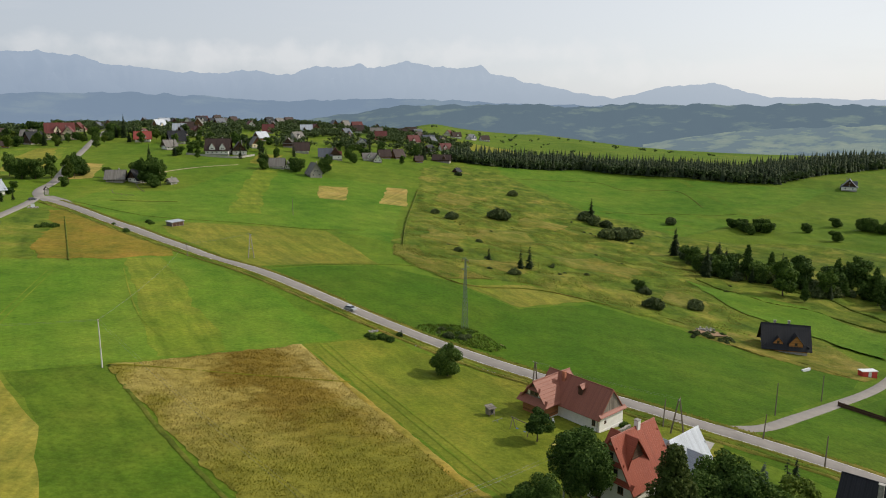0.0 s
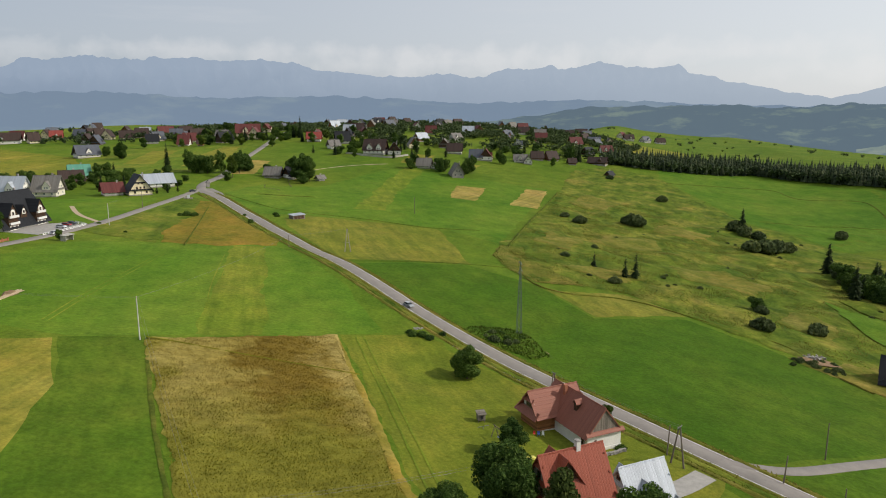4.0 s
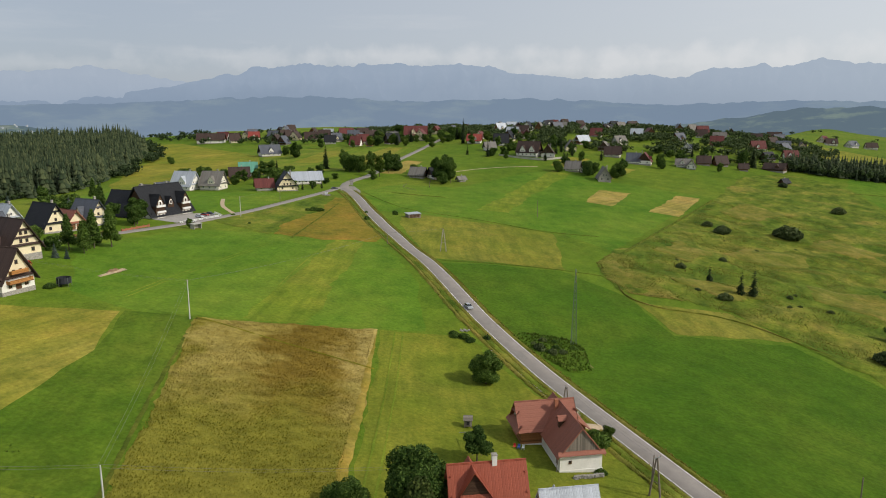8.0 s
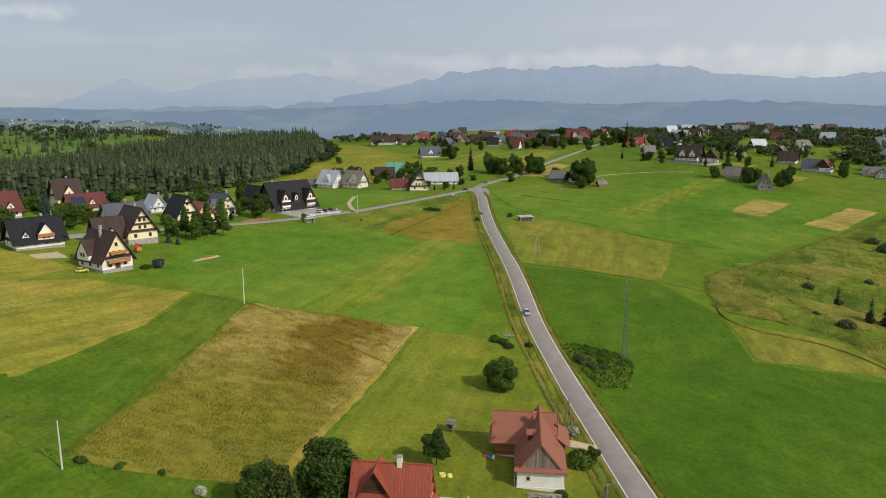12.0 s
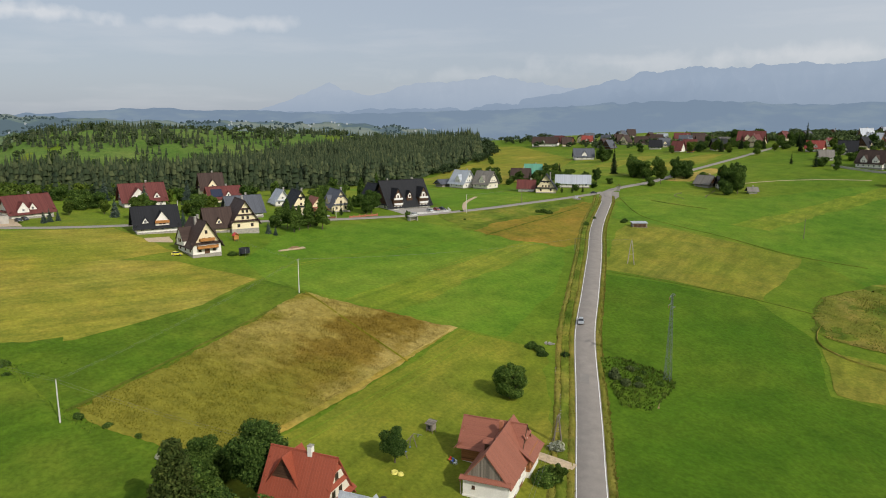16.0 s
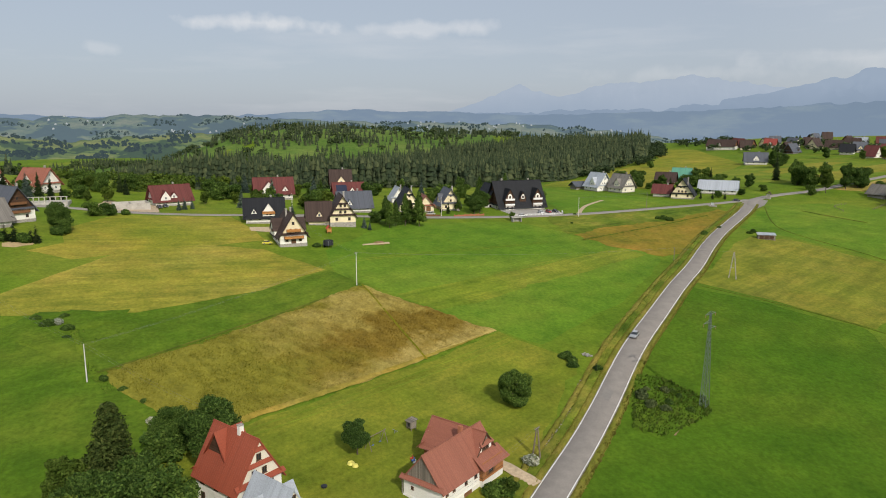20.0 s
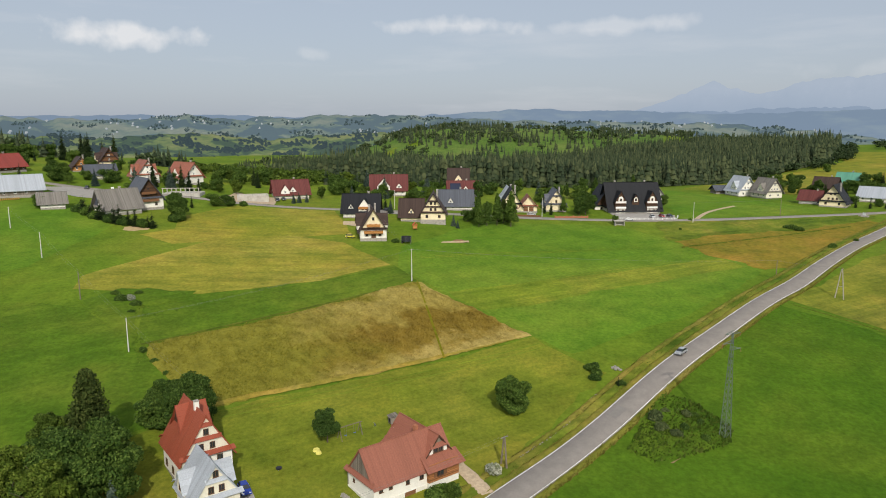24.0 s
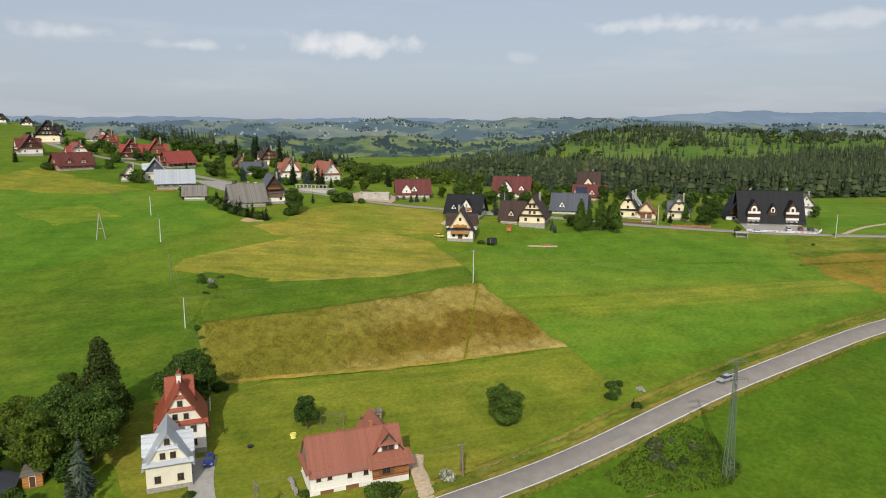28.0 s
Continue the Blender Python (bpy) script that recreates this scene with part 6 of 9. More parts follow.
def house(x, y, turn, L, W, hw, pitch, roof, wall, gable, label, over=1.0, name="house", category="house", group="", dormers=(), chimneys=((0.15, 0.2),), rows=1, per=2, gable_windows=(1, 1), bands=(), plinth=0.5, trim="frame_white", z=None, end_over=None, lower="grey_stone", skirt=True, gable_front=None, squat=True):
    """Steep-roofed upland house. Ridge along its x; +x is the front gable."""
    HOUSE_SPOTS.append((x, y, max(L, W) / 2))
    if squat:
        hw, W, over = max(hw * 0.72, min(hw, 2.8)), W * 1.12, over + 0.35
    e = thing(name, x, y, turn, label, category, group, z)
    tp = math.tan(radians(pitch))
    zr, ze = hw + W / 2 * tp, hw - over * tp * 0.8
    eo = over if end_over is None else end_over
    part("body", Shape().box(-L / 2, L / 2, -W / 2, W / 2, plinth, hw), wall, e)
    part("plinth", Shape().box(-L / 2 - 0.06, L / 2 + 0.06, -W / 2 - 0.06, W / 2 + 0.06, -2.5, plinth), lower, e)
    for s in (1, -1):
        g = Shape()
        x0, x1 = (L / 2 - 0.25, L / 2) if s > 0 else (-L / 2, -L / 2 + 0.25)
        k = len(g.v)
        g.v += [(x0, -W / 2, hw), (x0, W / 2, hw), (x0, 0, zr - 0.1), (x1, -W / 2, hw), (x1, W / 2, hw), (x1, 0, zr - 0.1)]
        g.f += [(0, 1, 2), (5, 4, 3), (0, 3, 4, 1), (1, 4, 5, 2), (2, 5, 3, 0)]
        part("gable", g, (gable_front or gable) if s > 0 else gable, e)
        ye = W / 2 + over * 0.8
        part("roof_slope", Shape().slab([(-L / 2 - eo, s * ye, ze), (L / 2 + eo, s * ye, ze), (L / 2 + eo, 0, zr + 0.12), (-L / 2 - eo, 0, zr + 0.12)], 0.2), roof, e)
        # pent skirt and bands across the gable
        for zb, dep in ((hw, 0.75 if skirt else 0),) + tuple((b, 0.45) for b in bands):
            if dep:
                half = (zr - zb) / tp + (0.45 if zb == hw else 0.0)
                xo = s * (L / 2)
                part("pent_roof", Shape().slab([(xo, -half, zb + 0.55), (xo, half, zb + 0.55), (xo + s * dep, half + (0.1 if zb == hw else -0.1), zb - 0.1), (xo + s * dep, -half - (0.1 if zb == hw else -0.1), zb - 0.1)], 0.12), roof, e)
    part("ridge_cap", Shape().rod((-L / 2 - eo, 0, zr + 0.12), (L / 2 + eo, 0, zr + 0.12), 0.12, sides=6), roof, e)
    for cx, cy in chimneys:
        c = part("chimney", Shape().box(cx * L - 0.4, cx * L + 0.4, cy * W - 0.35, cy * W + 0.35, hw + 1, zr + 0.9), "grey_stone", e)
        part("cap", Shape().box(cx * L - 0.48, cx * L + 0.48, cy * W - 0.43, cy * W + 0.43, zr + 0.9, zr + 1.02), "concrete", c)
    for s in (1, -1):
        for r in range(rows):
            zz = plinth + 0.75 + r * 2.75
            if zz + 1.3 > hw:
                break
            for i in range(per):
                xx = L * ((i + 0.5) / per - 0.5)
                window(e, xx, s * W / 2, zz, 90 * s, trim=trim)
            for i in range(2):
                window(e, s * L / 2, W * (i - 0.5) * 0.5, zz, 0 if s > 0 else 180, trim=trim)
        zz = hw + 0.85
        for c in gable_windows:
            half = (zr - zz - 1.3) / tp
            if half < 0.4:
                break
            for i in range(c):
                window(e, s * L / 2, (i - (c - 1) / 2) * min(2.0, 1.5 * half / max(c, 1)), zz, 0 if s > 0 else 180, 0.95, 1.15, trim)
            zz += 2.6
    for d in dormers:
        dormer(e, L, W, hw, tp, zr, roof, *d)
    return e


def dormer(e, L, W, hw, tp, zr, roof, px, side, w, face, up=0.6, high=1.2, steep=58, out=0.0, windows=1, trim="frame_white"):
    """A gabled dormer: px along the ridge (-0.5..0.5), face material, up: base above the eaves."""
    x, zb = px * L, hw + up
    yf = W / 2 - up / tp + out                       # face of the dormer
    zw, td = zb + high, math.tan(radians(steep))
    za = min(zw + w / 2 * td, zr - 0.25)
    td = (za - zw) / (w / 2)
    yb = lambda zz: max(W / 2 - (zz - hw) / tp, 0.0)
    p = lambda a, b, c: (x + a, side * b, c)
    s = Shape()
    k = [p(-w / 2, yf, zb - 1.0), p(w / 2, yf, zb - 1.0), p(w / 2, yf, zw), p(0, yf, za), p(-w / 2, yf, zw)]
    q = [p(-w / 2, yf - 0.2, zb - 1.0), p(w / 2, yf - 0.2, zb - 1.0), p(w / 2, yf - 0.2, zw), p(0, yf - 0.2, za), p(-w / 2, yf - 0.2, zw)]
    s.v += k + q
    s.f += [(0, 1, 2, 3, 4), (9, 8, 7, 6, 5)] + [(i, i + 5, (i + 1) % 5 + 5, (i + 1) % 5) for i in range(5)]
    for a in (-w / 2, w / 2):
        s.poly([p(a, yf, zb - 1.0), p(a, yf, zw), p(a, yb(zw), zw), p(a, yb(zb) - 0.3, zb - 1.0)])
    d = part("dormer", s, face, e)
    o = 0.35
    for a in (-1, 1):
        part("dormer_roof", Shape().slab([p(0, yf + o, za + 0.1), p(0, yb(za), za + 0.1), p(a * (w / 2 + o), yb(zw - o * td), zw - o * td + 0.1), p(a * (w / 2 + o), yf + o, zw - o * td + 0.1)], 0.12), roof, d)
    for i in range(windows):
        window(d, x + (i - (windows - 1) / 2) * 1.35, side * yf, zb + 0.15, 90 * side, 0.95, 1.1, trim)
    return d


def balcony(e, x, y0, y1, z, out=1.1, mat="orange_timber", facing=1, along="x"):
    """A boarded balcony on a gable (along x) or a long side (along y)."""
    def b(s, a0, a1, c0, c1, z0, z1):
        if along == "x":
            s.box(min(x + facing * a0, x + facing * a1), max(x + facing * a0, x + facing * a1), c0, c1, z0, z1)
        else:
            s.box(c0, c1, min(x + facing * a0, x + facing * a1), max(x + facing * a0, x + facing * a1), z0, z1)
    s = Shape()
    b(s, 0, out, y0, y1, z - 0.15, z)
    ob = part("balcony", s, "brown_timber", e)
    s = Shape()
    b(s, out - 0.10, out - 0.02, y0, y1, z + 0.05, z + 0.95)
    part("railing", s, mat, ob)
    s = Shape()
    b(s, out - 0.14, out + 0.02, y0 - 0.04, y1 + 0.04, z + 0.952, z + 1.04)
    part("handrail", s, mat, ob)
    for c in (y0, y1 - 0.08):
        s = Shape()
        b(s, 0, out - 0.102, c, c + 0.08, z + 0.05, z + 0.95)
        part("side_panel", s, mat, ob)


def door(e, x, y, z, turn, w=1.0, h=2.05, mat="frame_brown", name="door"):
    d = part(name, Shape().box(-0.02, 0.06, -w / 2, w / 2, 0, h), mat, e, at=pose(x, y, z, 0, 0, turn))
    part("handle", Shape().box(0.06, 0.11, w / 2 - 0.16, w / 2 - 0.06, h * 0.48, h * 0.5), "galvanised", d)
    part("door_frame", Shape().box(-0.02, 0.08, -w / 2 - 0.09, -w / 2, 0, h + 0.09).box(-0.02, 0.08, w / 2, w / 2 + 0.09, 0, h + 0.09).box(-0.02, 0.08, -w / 2, w / 2, h, h + 0.09), "frame_white", d)


# the white house with the long rust-red roof, beside the road
A = house(30.9, 148.0, 131, 17.4, 8.4, 3.6, 50, "rust_tin", "white_render", "grey_timber_y", "white farmhouse with a rust-red tin roof beside the road", over=0.8, rows=0, chimneys=(), gable_windows=(), plinth=0.2, z=-1.9, skirt=True, end_over=0.25, squat=False)
part("cellar_wall", Shape().box(-8.82, 8.82, -4.32, 4.32, -2.4, 0.32), "white_render", A)
wing = part("cross_wing", Shape().box(2.6, 9.2, -4.9, 8.6, 0.6, 4.0), "log_timber", A, "log-built cross wing")
part("wing_base", Shape().box(2.5, 9.3, -5.0, 8.7, -2.4, 0.6), "white_render", wing, "whitewashed base of the wing")
for a in (-1, 1):
    part("roof_slope", Shape().slab([(5.9, -3.5, 8.5), (5.9, 9.3, 8.5), (5.9 + a * 4.2, 9.3, 3.4), (5.9 + a * 4.2, -3.5, 3.4)], 0.18), "rust_tin", wing)
    # steep boards that close the road gable on both sides of its window
    part("verge_board", Shape().slab([(5.9, -3.62, 8.52), (5.9, -3.5, 8.52), (5.9 + a * 4.2, -3.5, 3.42), (5.9 + a * 4.2, -3.62, 3.42)], 0.2), "dark_timber", wing)
part("ridge_cap", Shape().rod((5.9, -3.6, 8.52), (5.9, 9.3, 8.52), 0.11), "rust_tin", wing)
for yy, s_ in ((-3.2, -1), (8.58, 1)):
    g = Shape()
    g.v += [(2.9, yy, 4.0), (8.9, yy, 4.0), (5.9, yy, 8.2), (2.9, yy - s_ * 0.2, 4.0), (8.9, yy - s_ * 0.2, 4.0), (5.9, yy - s_ * 0.2, 8.2)]
    g.f += [(0, 1, 2), (5, 4, 3), (0, 3, 4, 1), (1, 4, 5, 2), (2, 5, 3, 0)]
    part("gable", g, "grey_timber", wing)
    part("pent_roof", Shape().slab([(4.1, yy, 7.0), (7.7, yy, 7.0), (8.0, yy + s_ * 0.7, 6.35), (3.8, yy + s_ * 0.7, 6.35)], 0.1), "rust_tin", wing)
    for q in (-0.55, 0.55):
        window(wing, 5.9 + q, yy, 5.1, 90 * s_, 0.95, 1.1, "frame_brown")
    for q in (-1.6, 1.6):
        part("gable_panel", Shape().box(5.9 + q - 0.35, 5.9 + q + 0.35, min(yy, yy + s_ * 0.05), max(yy, yy + s_ * 0.05), 5.0, 6.2), "white_render", wing)
part("pent_roof", Shape().slab([(1.9, -3.2, 5.05), (9.9, -3.2, 5.05), (10.2, -6.0, 3.15), (1.6, -6.0, 3.15)], 0.14), "rust_tin", wing)
part("pent_roof", Shape().slab([(1.9, 8.58, 4.7), (9.9, 8.58, 4.7), (10.1, 9.9, 3.3), (1.7, 9.9, 3.3)], 0.12), "rust_tin", wing)
for q in range(8):
    part("log", Shape().rod((2.5, -4.94, 0.85 + 0.36 * q), (9.3, -4.94, 0.85 + 0.36 * q), 0.17, sides=6), "log_timber", wing)
for q in (3.85, 6.15):
    part("shutter", Shape().box(q - 0.3, q + 0.3, -5.16, -5.11, 1.5, 2.75), "brown_timber", wing)
window(A, 5.0, -5.1, 1.55, -90, 1.5, 1.15, "frame_brown")
for q in (-7.2, -5.2):
    window(A, q, -4.2, 1.9, -90, 0.8, 0.55, "frame_brown")
window(A, -1.6, -4.2, 1.6, -90, 0.8, 1.2, "frame_brown")
window(A, 1.4, -4.2, 1.6, -90, 0.9, 1.2, "frame_brown")
door(A, -5.8, -4.32, -1.9, -90, 2.4, 2.0, "brown_timber", "garage_door")
door(A, -1.2, -4.32, -1.8, -90, 2.4, 2.1, "brown_timber", "garage_door")
window(A, -8.7, 2.2, 1.7, 180, 0.6, 0.6, "frame_brown")
window(A, -7.2, 4.2, 1.2, 90, 0.9, 1.5, "frame_brown")
part("chimney", Shape().box(3.4, 4.1, 0.6, 1.3, 6, 9.4), "red_brick", A)
dm = part("roof_hatch", Shape().box(-2.3, -1.3, 1.2, 2.3, 5.5, 7.6), "dark_timber", A)
for a in (-1, 1):
    part("hatch_roof", Shape().slab([(-1.8, 2.6, 8.4), (-1.8, 0.6, 8.4), (-1.8 + a * 0.85, 0.6, 7.45), (-1.8 + a * 0.85, 2.6, 7.45)], 0.08), "rust_tin", dm)
part("porch_post", Shape().rod((-8.5, 4.7, -2), (-8.5, 4.7, 2.8), 0.09), "grey_timber", A)

# tall red-roofed house and its silver-roofed annex
B = house(32.4, 110.8, 40, 11.5, 8.8, 6.0, 58, "red_tin", "white_render", "pale_cream_render", "tall white house with a steep red tin roof and banded gable", over=0.9, rows=2, per=3, chimneys=(), gable_windows=(2, 1), bands=(8.7, 11.2), trim="frame_brown", dormers=((-0.2, 1, 5.6, "dark_timber", 1.4, 1.2, 60, -1.1, 2, "frame_brown"), (-0.2, -1, 5.6, "dark_timber", 1.4, 1.2, 60, -1.1, 2, "frame_brown")), end_over=0.5, squat=False)
chim = part("chimney", Shape().box(0.85, 1.6, -0.4, 0.4, 10, 14.2), "white_render", B, "whitewashed brick chimney")
part("cap", Shape().box(0.78, 1.67, -0.47, 0.47, 14.2, 14.32), "grey_stone", chim)
balcony(B, 4.4, -2.0, 3.5, 3.2, 1.0, "brown_timber", 1, "y")
C_ = house(43.4, 117.0, 40, 9.0, 7.6, 4.8, 55, "silver_tin", "pale_cream_render", "pale_cream_render", "narrow cream house annex with a silver tin roof", over=0.8, rows=2, per=2, chimneys=(), gable_windows=(2, 1), bands=(7.6,), trim="frame_brown", dormers=((-0.1, 1, 3.6, "pale_cream_render", 0.1, 0.5, 58, 0.4, 1, "frame_brown"), (-0.1, -1, 3.6, "pale_cream_render", 0.1, 0.5, 58, 0.4, 1, "frame_brown")), end_over=0.3, squat=False)

# guesthouses along the village road
H1 = house(-123.2, 119.0, 13, 13.5, 9.0, 5.6, 57, "brown_tile", "white_render", "cream_render", "cream guesthouse with brown roof and orange balconies", over=0.9, rows=2, per=3, bands=(), gable_windows=(2, 1), trim="frame_brown", dormers=((-0.16, -1, 6.4, "white_render", 0.0, 1.0, 52, 1.0, 2, "frame_brown"), (-0.16, 1, 6.4, "white_render", 0.0, 1.0, 52, 1.0, 2, "frame_brown")), chimneys=((-0.3, 0.15), (0.0, -0.1)))
balcony(H1, 6.75, -3.6, 3.6, 2.5, 1.5)
balcony(H1, 6.75, -2.6, 2.6, 5.0, 1.2)
door(H1, 6.75, 0, 0.5, 0, 1.8, 2.1)
H2 = house(-158.5, 140.8, 3, 14.0, 9.6, 6.4, 57, "brown_tile", "cream_render", "cream_render", "tall cream-yellow guesthouse with a brown roof", over=0.9, rows=2, per=3, bands=(7.0, 9.4), gable_windows=(2, 2), trim="frame_brown", plinth=1.6, chimneys=((-0.2, 0.15),))
house(-159.0, 131.2, 92, 9.0, 9.0, 4.0, 52, "brown_tile", "cream_render", "cream_render", "lower brown-roofed wing of the yellow guesthouse", rows=1, dormers=((0.0, -1, 2.6, "cream_render", 0.5, 0.3, 58, 0.0, 1),), chimneys=())
H3 = house(-162.5, 108.3, 93, 15.0, 11.5, 4.2, 47, "black_tile", "white_render", "white_render", "white house with a wide black roof and timber balcony", rows=1, per=4, dormers=((0.12, -1, 5.0, "white_render", 0.2, 1.6, 55, 0.3, 2, "frame_brown"), (-0.28, -1, 2.4, "white_render", 0.9, 0.3, 58, 0.0, 1)), chimneys=((0.2, 0.1),))
balcony(H3, -6.1, -0.8, 4.4, 3.9, 1.0, "orange_timber", -1, "y")
house(-242.5, 110.0, 97, 19.0, 13.0, 5.0, 46, "maroon_tile", "white_render", "white_render", "large white house with a maroon roof and cross gables", rows=2, per=5, dormers=((-0.15, -1, 7.0, "white_render", 0.2, 1.5, 50, 0.6, 2), (0.3, -1, 3.0, "white_render", 0.6, 0.6, 55, 0.0, 1)))
house(-274.0, 148.0, 92, 11.0, 11.0, 8.5, 52, "brown_tile", "cream_render", "cream_render", "tall house with brown roof against the forest", rows=3, per=3, dormers=((0.0, -1, 4.5, "cream_render", 0.6, 0.8, 55, 0.4, 1),))
MR = house(-254.0, 151.0, 95, 16.0, 10.0, 3.5, 44, "maroon_tile", "cream_render", "cream_render", "low maroon-roofed house with solar panels", rows=1, per=4, dormers=((0.1, -1, 3.0, "white_render", 0.5, 0.4, 55, 0.0, 1),))
part("solar_panel", Shape().slab([(-7.2, -5.4, 3.15), (-1.2, -5.4, 3.15), (-1.2, -1.6, 6.85), (-7.2, -1.6, 6.85)], 0.06), "solar_cell", MR, at=pose(0, -0.12, 0.14))
house(-196.5, 149.5, 95, 15.0, 11.0, 4.0, 47, "slate_tile", "white_render", "white_render", "white house under a dark slate roof", rows=1, per=4, dormers=((-0.2, -1, 2.6, "white_render", 0.6, 0.5, 58, 0.0, 1),))
house(-202.0, 176.6, 2, 13.0, 8.6, 5.2, 58, "black_tile", "cream_render", "cream_render", "cream house with steep black roof by the road", rows=2, per=3, bands=(8.2,), trim="frame_brown")
GR = house(-200.5, 185.0, 2, 9.0, 7.6, 4.4, 50, "rust_tin", "cream_render", "cream_render", "garage with a rust-red tin roof", rows=0, chimneys=(), gable_windows=(), name="garage", category="garage")
for q in (-1.4, 1.4):
    door(GR, 4.5, q, 0.5, 0, 2.3, 2.2, "brown_timber", "garage_door")
house(-209.0, 199.0, 3, 13.0, 8.8, 4.9, 56, "slate_tile", "cream_render", "cream_render", "cream house with slate roof and banded gable", rows=2, per=3, bands=(7.6,), trim="frame_brown", dormers=((0.0, -1, 4.4, "cream_render", 0.4, 1.0, 55, 0.2, 1),))
house(-232.0, 176.0, 4, 9.0, 7.0, 4.0, 55, "silver_tin", "white_render", "white_render", "small white house with a grey tin roof", rows=1, gable_windows=(1,))

HT = house(-214.5, 238.0, 98, 26.0, 15.5, 3.6, 55, "black_tile", "white_render", "dark_timber", "large white guesthouse with black roofs and three gabled dormers", over=1.0, rows=2, per=6, trim="frame_brown", dormers=((0.32, -1, 5.6, "dark_timber", 0.3, 3.6, 60, 0.7, 2, "frame_brown"), (0.02, -1, 3.6, "dark_timber", 2.2, 1.8, 60, 0.3, 1, "frame_brown"), (-0.30, -1, 5.6, "dark_timber", 0.3, 3.6, 60, 0.7, 2, "frame_brown"), (0.2, 1, 5.0, "white_render", 0.1, 2.4, 60, 0.4, 2)), chimneys=((0.3, 0.1), (-0.3, 0.1)), z=17.0)
for q, w_, yy, z0 in ((0.32, 1.25, -9.17, 6.3), (-0.30, 1.25, -9.17, 6.3), (0.02, 0.9, -7.44, 6.1)):
    arch = [(26 * q - w_, z0), (26 * q + w_, z0)] + [(26 * q + w_ * math.cos(a * math.pi / 8), z0 + 1.2 + w_ * 1.25 * math.sin(a * math.pi / 8)) for a in range(9)]
    sh = Shape()
    sh.v += [(a, yy - 0.10, b) for a, b in arch] + [(a, yy - 0.02, b) for a, b in arch]
    n_ = len(arch)
    sh.f += [tuple(range(n_)), tuple(reversed(range(n_, 2 * n_)))] + [(i, n_ + i, n_ + (i + 1) % n_, (i + 1) % n_) for i in range(n_)]
    bay = part("arched_bay", sh, "white_render", HT, "white arched window bay")
    window(bay, 26 * q, yy - 0.10, z0 + 0.4, -90, 1.0, 1.3, "frame_brown")
for q in (0.32, -0.30):
    part("bay_wall", Shape().box(26 * q - 2.4, 26 * q + 2.4, -9.27, -9.19, 0.6, 3.0), "white_render", HT)
    for d_ in (-1.2, 1.2):
        window(HT, 26 * q + d_, -9.27, 1.0, -90, 1.0, 1.3, "frame_brown")
    balcony(HT, -8.9, 26 * q - 2.6, 26 * q + 2.6, 5.6, 1.0, "frame_white", -1, "y")
    balcony(HT, -8.9, 26 * q - 2.6, 26 * q + 2.6, 2.9, 1.1, "frame_white", -1, "y")
house(-222.0, 226.0, 8, 15.0, 12.0, 4.4, 56, "black_tile", "white_render", "dark_timber", "black-roofed rear wing of the large guesthouse", rows=2, per=4, z=17.0, trim="frame_brown")
house(-246.0, 256.5, 8, 12.0, 9.0, 6.0, 52, "grey_shingle", "white_render", "white_render", "white house with a grey roof behind the guesthouse", rows=2, per=3, gable_windows=(2, 1))
RH = house(-212.5, 62.0, 117, 17.0, 10.4, 4.0, 48, "maroon_tile", "white_render", "white_render", "white house with a dark red roof and two small gables", rows=1, per=5, dormers=((-0.22, -1, 4.6, "white_render", 0.0, 1.0, 55, 0.3, 1), (0.02, -1, 3.4, "white_render", 0.5, 0.5, 55, 0.0, 1)))
house(-304.5, 326.0, 15, 14.0, 11.0, 5.6, 53, "silver_tin", "white_render", "white_render", "white house with a steep silver tin roof", rows=2, per=3, bands=(9.0,), dormers=((0.1, -1, 5.0, "white_render", 0.4, 1.4, 55, 0.3, 2),), gable_windows=(3, 1))
house(-289.5, 336.0, 20, 13.0, 10.5, 5.8, 53, "grey_shingle", "pale_cream_render", "pale_cream_render", "cream house with grey-brown roof and many small gables", rows=2, per=3, bands=(9.0,), dormers=((0.1, -1, 4.6, "pale_cream_render", 0.4, 1.4, 55, 0.3, 2),), gable_windows=(3, 1))
house(-318.0, 318.0, 100, 10.0, 7.0, 3.0, 32, "slate_tile", "grey_timber", "grey_timber", "low grey timber outbuilding by the white house", rows=0, chimneys=(), gable_windows=(), name="outbuilding", category="shed")
house(-243.0, 354.5, -38, 12.0, 11.5, 4.2, 54, "black_tile", "cream_render", "dark_timber", "dark triangular-gabled guesthouse at the junction", rows=1, per=3, bands=(7.2,), gable_windows=(3, 2), trim="frame_brown", gable_front="cream_render")
house(-255.5, 347.5, 52, 10.0, 9.0, 3.4, 42, "maroon_tile", "white_render", "white_render", "low white wing with a maroon roof", rows=1, chimneys=((0.3, 0.0),))
house(-258.0, 388.0, 52, 22.0, 12.0, 4.4, 36, "silver_tin", "white_render", "white_render", "long barn with a pale silver tin roof", rows=1, per=5, name="barn", category="barn", chimneys=())
house(-320.0, 386.0, 50, 13.0, 10.0, 3.6, 46, "brown_tile", "brown_timber", "brown_timber", "brown timber house among garden trees", rows=1, per=3)
house(-331.0, 405.0, 50, 12.0, 10.0, 5.5, 48, "green_tin", "white_render", "white_render", "white house with a green tin roof", rows=2, per=3)
house(-470.0, 566.0, 60, 20.0, 13.0, 5.0, 48, "slate_tile", "white_render", "dark_timber", "dark slate-roofed guesthouse on the hill", rows=2, per=4, dormers=((0.0, -1, 5.0, "white_render", 0.4, 1.4, 55, 0.0, 2),))

